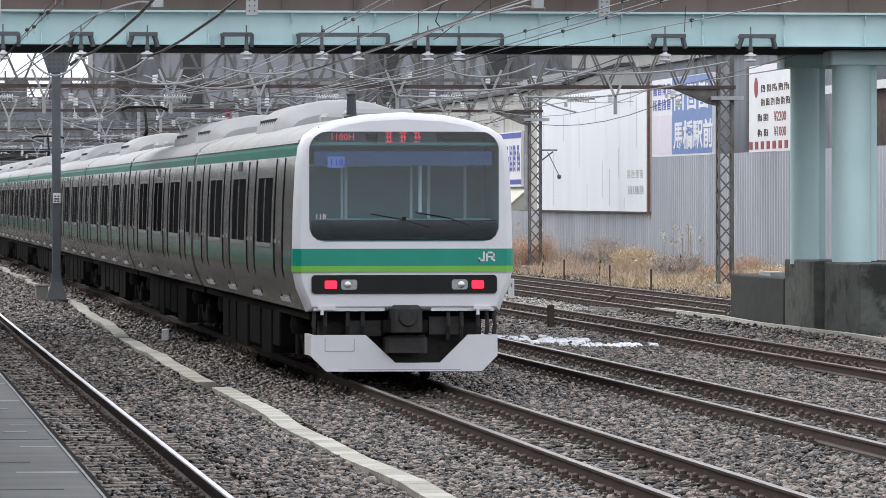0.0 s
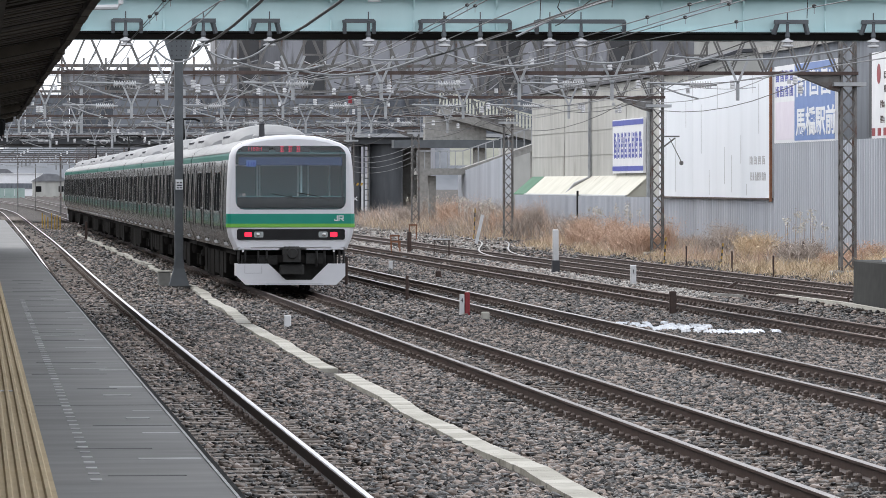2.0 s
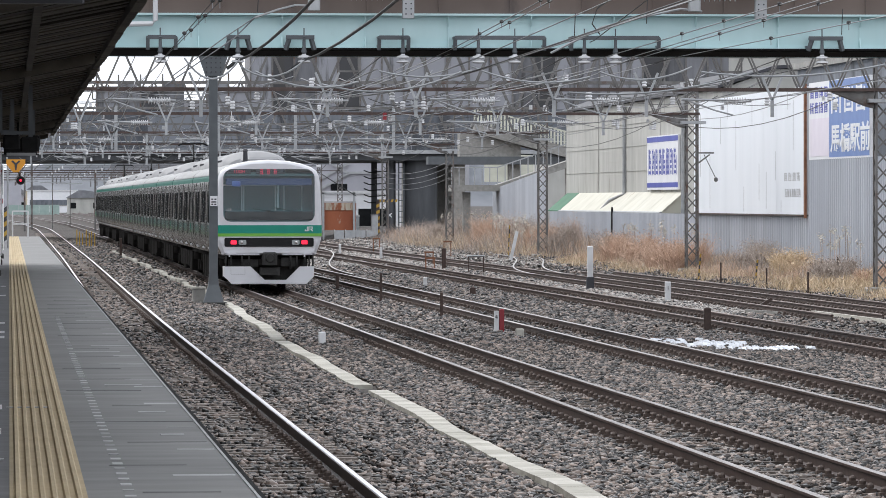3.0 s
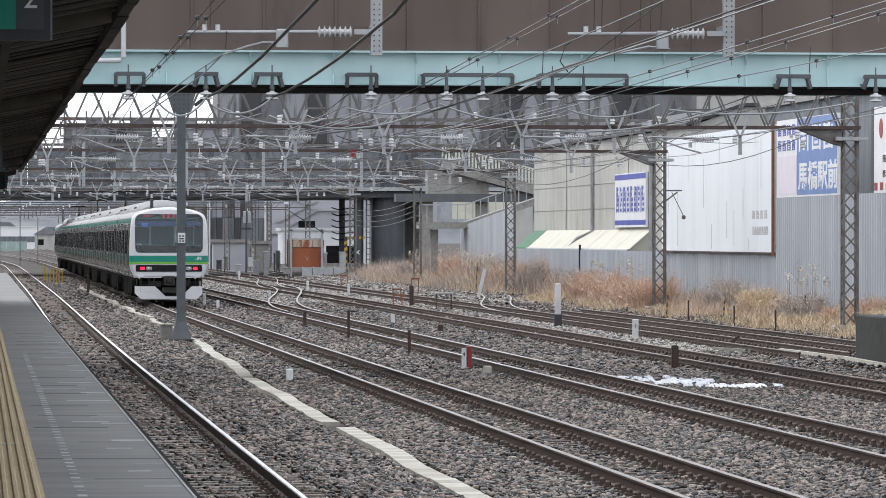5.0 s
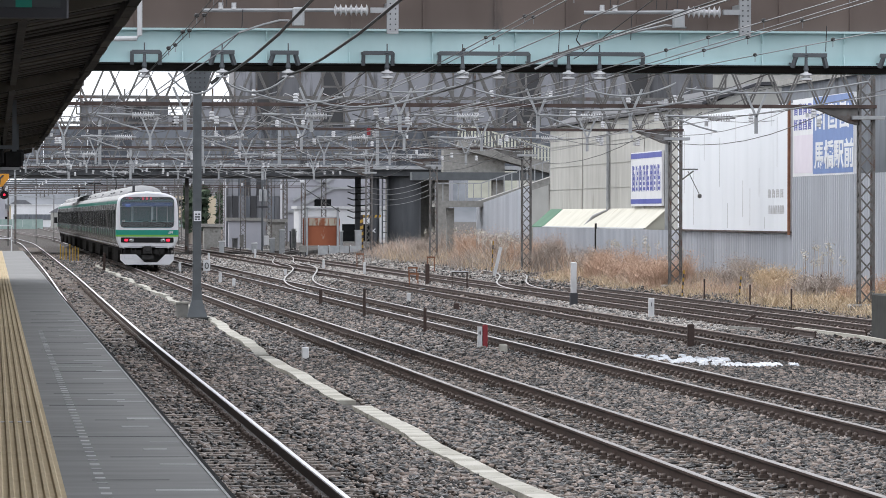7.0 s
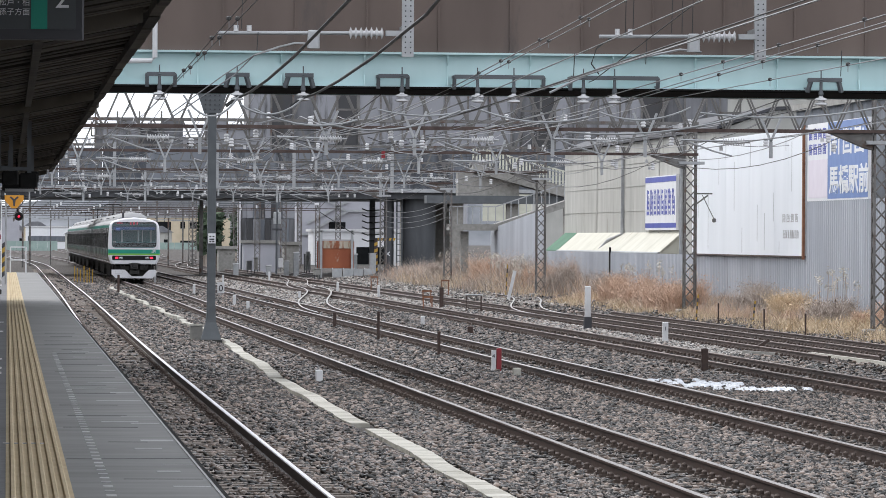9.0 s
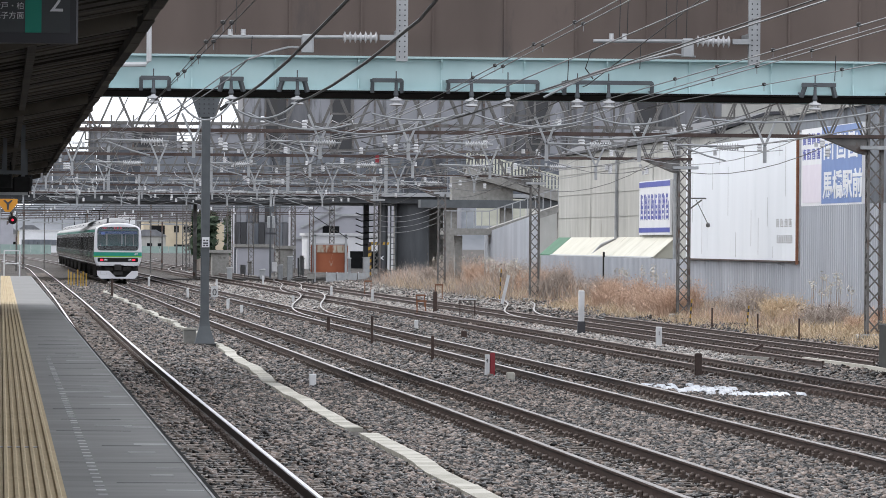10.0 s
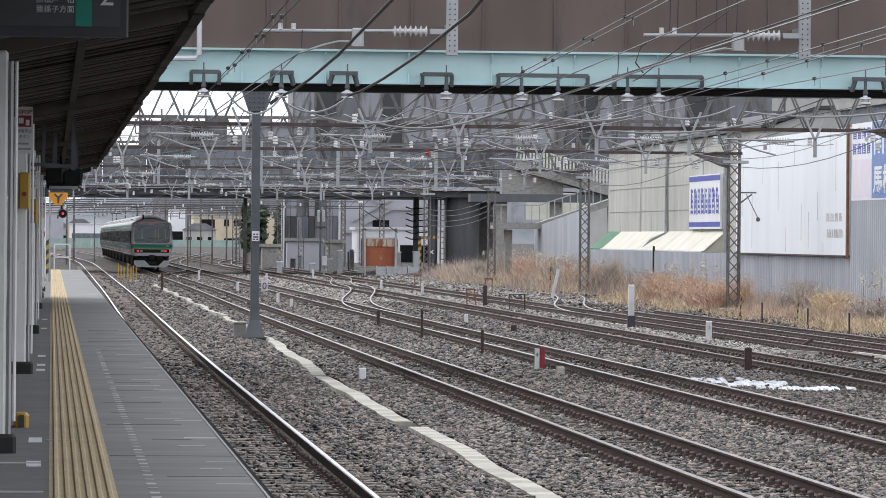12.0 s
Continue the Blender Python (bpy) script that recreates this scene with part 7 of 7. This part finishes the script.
for x, y, h in ((19.9, 352, 0.9), (20.4, 349, 1.5), (24.5, 350, 1.4), (16.2, 348, 0.7), (18.4, 347, 0.6)):
    rb = thing("relay_box", "pale grey line-side relay box with a sloping lid", "equipment box", group="relay boxes")
    part("case", Geo().box(x - 0.18, x + 0.18, y, y + 0.3, -0.1, h, 0, 0.02), M_GALV, rb)
    part("lid", Geo().sweep([(x - 0.22, h), (x + 0.22, h), (x + 0.18, h + 0.1), (x - 0.22, h + 0.05)], y - 0.04, y + 0.34), M_EDGE, rb)
    part("plinth", Geo().box(x - 0.22, x + 0.22, y - 0.03, y + 0.33, -0.3, -0.1), M_CONC, rb)
for x, y, h in ((19.2, 262, 0.7), (20.6, 236, 0.75), (15.9, 190, 0.5), (17.3, 207, 0.55)):
    hf = thing("cable_hoop", "small rusty orange hoop stand between the sidings", "pipe stand", group="rusty hoops")
    for u in (0, 0.32):
        part("leg", Geo().tube([(x + u, y, -0.25), (x + u, y, h - 0.2)], 0.025, 6), M_RUSTPOST, hf)
    part("crossbar", Geo().box(x - 0.04, x + 0.36, y - 0.04, y + 0.04, h - 0.2, h - 0.13), M_RUSTPOST, hf)
tg = thing("clearance_frame", "yellow and black striped clearance frame at the crossing", "frame")
for i in range(10):
    part("stripe", Geo().sweep([(25.5 + 0.14 * i, 2.4), (25.64 + 0.14 * i, 2.4), (25.7 + 0.14 * i, 2.58), (25.56 + 0.14 * i, 2.58)], 345.2, 345.4), M_YEL if i % 2 else M_DARK, tg)
for i in range(12):
    part("stripe", Geo().sweep([(25.5, -0.2 + 0.22 * i), (25.72, -0.1 + 0.22 * i), (25.72, 0.12 + 0.22 * i), (25.5, 0.02 + 0.22 * i)], 345.1, 345.19), M_RUSTBEAM if i % 2 else M_YEL, tg)
lamp = thing("crossing_lamp", "bent thin lamp post over the container", "lamp post")
part("pole", Geo().tube([(21.5, 342, -0.2), (21.55, 342, 4.4), (21.35, 342, 4.8)], 0.05, 6), M_TRUSS, lamp)
part("stay", Geo().tube([(21.55, 342, 4.3), (23.9, 342, 2.8)], 0.03, 5), M_CABLE, lamp)
part("head", Geo().box(21.2, 21.5, 341.9, 342.1, 4.75, 4.9, 0, 0.03), M_EDGE, lamp)
M_STAINED = stuff("rust_streaked_cream", (0.36, 0.31, 0.24), (0.5, 0.45, 0.37), 0.85, grain=1.5, bump=0.05, wear=(0.26, 0.09, 0.045), wear_at=0.48, wear_scale=1.0, stretch=(1.6, 1, 0.3))
tank = thing("rusty_container", "rust-stained white sheet container on legs", "container")
part("body", Geo().box(21.6, 23.95, 343, 345.5, 0.5, 2.35, 0, 0.05), M_RUSTTANK, tank)
part("upper_sheet", Geo().box(21.58, 23.97, 342.95, 343.0, 1.85, 2.33), M_STAINED, tank, "whitish rust-streaked upper sheet")
part("frame", Geo().box(21.6, 23.95, 343.2, 345.0, 2.35, 2.45), M_GALV, tank)
for x in (21.65, 23.75):
    part("leg", Geo().box(x, x + 0.15, 342.8, 342.99, -0.2, 3.1), M_GALV, tank)
part("top_rail", Geo().box(21.65, 23.9, 342.8, 342.9, 2.95, 3.05), M_GALV, tank)
gr = thing("guard_rail", "white guard rail panels by the road", "railing")
for i in range(4):
    part("panel", Geo().box(22.3 + i * 0.72, 22.95 + i * 0.72, 340, 340.1, -0.1, 0.5), M_GALV, gr)
    part("post", Geo().box(22.3 + i * 0.72, 22.36 + i * 0.72, 340.1, 340.16, -0.3, 0.55), M_EDGE, gr)
for x, y, z1, w in ((14.36, 362, 5.2, 0.26), (25.85, 352, 5.2, 0.38), (12.5, 440, 5.0, 0.14), (2.9, 480, 6, 0.2), (15.6, 470, 5.2, 0.12)):
    pl = thing("line_pole", "dark line-side pole below the viaduct", "pole", group="line-side poles")
    part("shaft", Geo().box(x - w / 2, x + w / 2, y - w / 2, y + w / 2, -0.3, z1), M_DUSK if w > 0.3 else M_TRUSS, pl)
    if w == 0.38:
        for i in range(6):
            part("arm", Geo().tube([(x - 0.75, y - 0.3, 4.6 - 0.42 * i), (x - 0.35, y - 0.3, 4.45 - 0.42 * i), (x + 0.9, y - 0.3, 4.55 - 0.42 * i)], 0.045, 6), M_CABLE, pl)
lt = thing("lattice_ladder", "grey steel ladder pole by the viaduct pier", "pole")
for x in (27.25, 27.6):
    part("rail", Geo().box(x - 0.05, x + 0.05, 348, 348.1, -0.2, 5.6), M_MAST, lt)
for i in range(14):
    part("rung", Geo().box(27.25, 27.6, 348.02, 348.06, 0.2 + 0.38 * i, 0.25 + 0.38 * i), M_MAST, lt)
for i in range(4):
    wire("grey cable drooping from a pole to a tower", sag((25.85, 351.6, 4.7 - 0.35 * i), (24.0, 272, 4.6 - 0.3 * i), 0.5, 10), 0.013)
xs_ = thing("crossing_sign", "black board with white cross mark", "sign")
part("board", Geo().box(26.2, 26.6, 345, 345.05, 1.3, 1.7), M_DARK, xs_)
part("mark", Geo().bar((26.26, 344.97, 1.36), (26.54, 344.97, 1.64), 0.06).bar((26.54, 344.97, 1.36), (26.26, 344.97, 1.64), 0.06), M_WHITE, xs_)
part("stake", Geo().box(26.35, 26.45, 345.05, 345.1, -0.2, 1.6), M_DARK, xs_)


def far_trees(label, x0, x1, y, h, n, seed):
    rng = random.Random(seed)
    ob = thing("tree", label, "tree")
    tr, cr = Geo(), Geo()
    for i in range(5):
        x = x0 + (x1 - x0) * (i + 0.5) / 5
        tr.tube([(x, y, -0.3), (x + rng.uniform(-0.2, 0.2), y, h * 0.6)], 0.25, 7, r1=0.08)
    for i in range(n):
        c = Vector((rng.uniform(x0, x1), y + rng.gauss(0, 1.5), h * (0.25 + 0.75 * rng.random() ** 0.7)))
        s = 0.28
        cr.add([c + Vector((rng.gauss(0, s), rng.gauss(0, s), rng.gauss(0, s))) for _ in range(3)], [(0, 1, 2)])
    part("trunk", tr, M_GREYWEED, ob)
    part("crown", cr, M_LEAF, ob)


M_LEAF = stuff("dark_evergreen_leaf", (0.025, 0.045, 0.025), (0.06, 0.09, 0.05), 0.8, grain=2, bump=0.0, island=0.6)
far_trees("dark evergreen trees beside the far buildings", 18.6, 20.4, 470, 5.0, 1600, 3)
far_trees("dark evergreen trees beyond the far hall", 24, 27.5, 520, 5.5, 2000, 4)
block("brown_building", "dark brown building behind the fence", "building", 29.5, 40, 120, 150, 5.6, M_RUSTBEAM, (), M_EDGE)
block("blue_grey_house", "blue-grey building behind the advertising boards", "building", 30, 46, 152, 190, 7.4, M_BLUEGREY)
M_CITY = stuff("grey_city_wall", (0.19, 0.188, 0.2), (0.3, 0.298, 0.315), 0.8, grain=0.5, bump=0.02, obj=0.4, stretch=(1, 1, 0.3))
for i, (x0, x1, y, h, m) in enumerate(((28, 62, 1300, 28, M_CITY), (25.5, 30.5, 520, 19, M_CITY), (31, 44, 500, 21, M_BARRIER), (45, 70, 420, 17, M_BEIGE))):
    b = thing("city_block", "pale grey city building rising behind the viaduct", "building")
    part("wall", Geo().box(x0, x1, y, y + 12, -0.3, h), m, b)
    part("roof", Geo().box(x0 - 0.2, x1 + 0.2, y - 0.2, y + 12.2, h, h + 0.3), M_CONC, b)
    nx = int((x1 - x0) / 2.4)
    for r in range(3):
        for c in range(nx):
            wx = x0 + 0.6 + c * 2.4
            part("window", Geo().box(wx, wx + 1.4, y - 0.05, y + 0.05, h - 2.6 - r * 2.8, h - 1.2 - r * 2.8), M_GLASSB, b)


def house(x, y, w, d, h, wall, roofm, seed):
    rng = random.Random(seed)
    ob = thing("house", "distant house with pitched roof beyond the line", "house", group="distant houses")
    part("wall", Geo().box(x - w / 2, x + w / 2, y, y + d, -0.3, h), wall, ob)
    part("roof", Geo().sweep([(x - w / 2 - 0.4, h), (x + w / 2 + 0.4, h), (x + w * 0.2, h + 1.5), (x - w * 0.2, h + 1.5)], y - 0.4, y + d + 0.4), roofm, ob)
    n = max(int(w / 2.2), 1)
    for r in range(int(h / 2.6)):
        for c in range(n):
            if rng.random() < 0.8:
                wx = x - w / 2 + (c + 0.5) * w / n
                part("window", Geo().box(wx - 0.6, wx + 0.6, y - 0.05, y + 0.03, 0.9 + 2.6 * r, 2.1 + 2.6 * r), M_GLASSB, ob)


M_FARROOF = stuff("grey_tile_roof", (0.13, 0.135, 0.15), (0.24, 0.245, 0.26), 0.8, grain=1, bump=0.0)
for i in range(20):
    rng = random.Random(900 + i)
    yy = rng.uniform(1060, 1500)
    house(-22 + i * 6.4 + rng.uniform(-1, 1), yy, rng.uniform(4, 8), 7, rng.uniform(2.8, 6.5), rng.choice((M_LILAC, M_APT, M_BEIGE, M_BARRIER)), rng.choice((M_FARROOF, M_FARROOF, M_BLUEGREY)), i)
g = Geo()
cols = 70
for j in range(2):
    for i in range(cols):
        x = -500 + i * 20
        hh = 26 + 9 * math.sin(i * 0.43) + 5 * math.sin(i * 1.7) + 2.5 * math.sin(i * 4.1)
        g.v.append((x, 2000 + 60 * j, -1 if j == 0 else hh))
g.f = [(i, i + 1, cols + i + 1, cols + i) for i in range(cols - 1)]
g.m = [0] * len(g.f)
M_HILL = stuff("hazy_wooded_hill", (0.12, 0.13, 0.145), (0.22, 0.23, 0.25), 0.95, grain=0.08, bump=0.0, wear_scale=0.02)
thing("far_hills", "hazy grey wooded hills on the horizon", "hills", g, M_HILL, kind="structure")
for i in range(9):
    rng = random.Random(700 + i)
    x, y = 2.5 + i * 2.1 + rng.uniform(-0.6, 0.6), rng.uniform(430, 540)
    pl = thing("line_pole", "slim grey lattice line pole beyond the viaduct", "pole", group="far line poles")
    w = rng.choice((0.09, 0.12, 0.16))
    part("shaft", Geo().box(x - w / 2, x + w / 2, y - w / 2, y + w / 2, -0.3, rng.uniform(4.5, 7.0)), M_TRUSS, pl)
    part("arm", Geo().box(x - 1.2, x + 1.2, y - 0.06, y + 0.06, 4.2, 4.3), M_GALV, pl)
for k, py in enumerate((390, 415, 440, 470, 505, 540)):
    p = thing("catenary_portal", "far grey steel portal beyond the viaduct", "railway gantry", group="far portals")
    part("beam", Geo().box(-3, 26, py - 0.1, py + 0.1, 5.3, 5.38), M_MAST, p)
    part("beam", Geo().box(-3, 26, py - 0.1, py + 0.1, 4.77, 4.83), M_RUSTBEAM, p)
    for x in (-3, 26):
        lattice_tower(p, x, py, -0.2, 5.5, 0.34)
    for i in range(28):
        x = -2.5 + i * 1.0
        part("diagonal", Geo().bar((x, py, 4.8), (x + 0.5, py, 5.35), 0.04), M_TRUSS, p)
        if i % 4 == 0:
            part("hanger", Geo().box(x - 0.05, x + 0.05, py - 0.3, py - 0.2, 4.0 + 0.1 * (i % 3), 4.8), M_TRUSS, p)
        if i % 3 == 1:
            linked("insulator", INS, p, (x + 0.2, py - 0.3, 4.5 + 0.15 * (i % 4)))


# ---- what moves ----
def motions():
    rows = []
    for k in range(13):
        y = 67.6 + 24.75 * k
        a, b = drift_main(y + 3), drift_main(y + 63)
        rows.append((float(k), pose(7.47 + drift_main(y), y, 0, 0, 0, -math.degrees(math.atan2(b - a, 60)))))
    walk(train, rows)


motions()
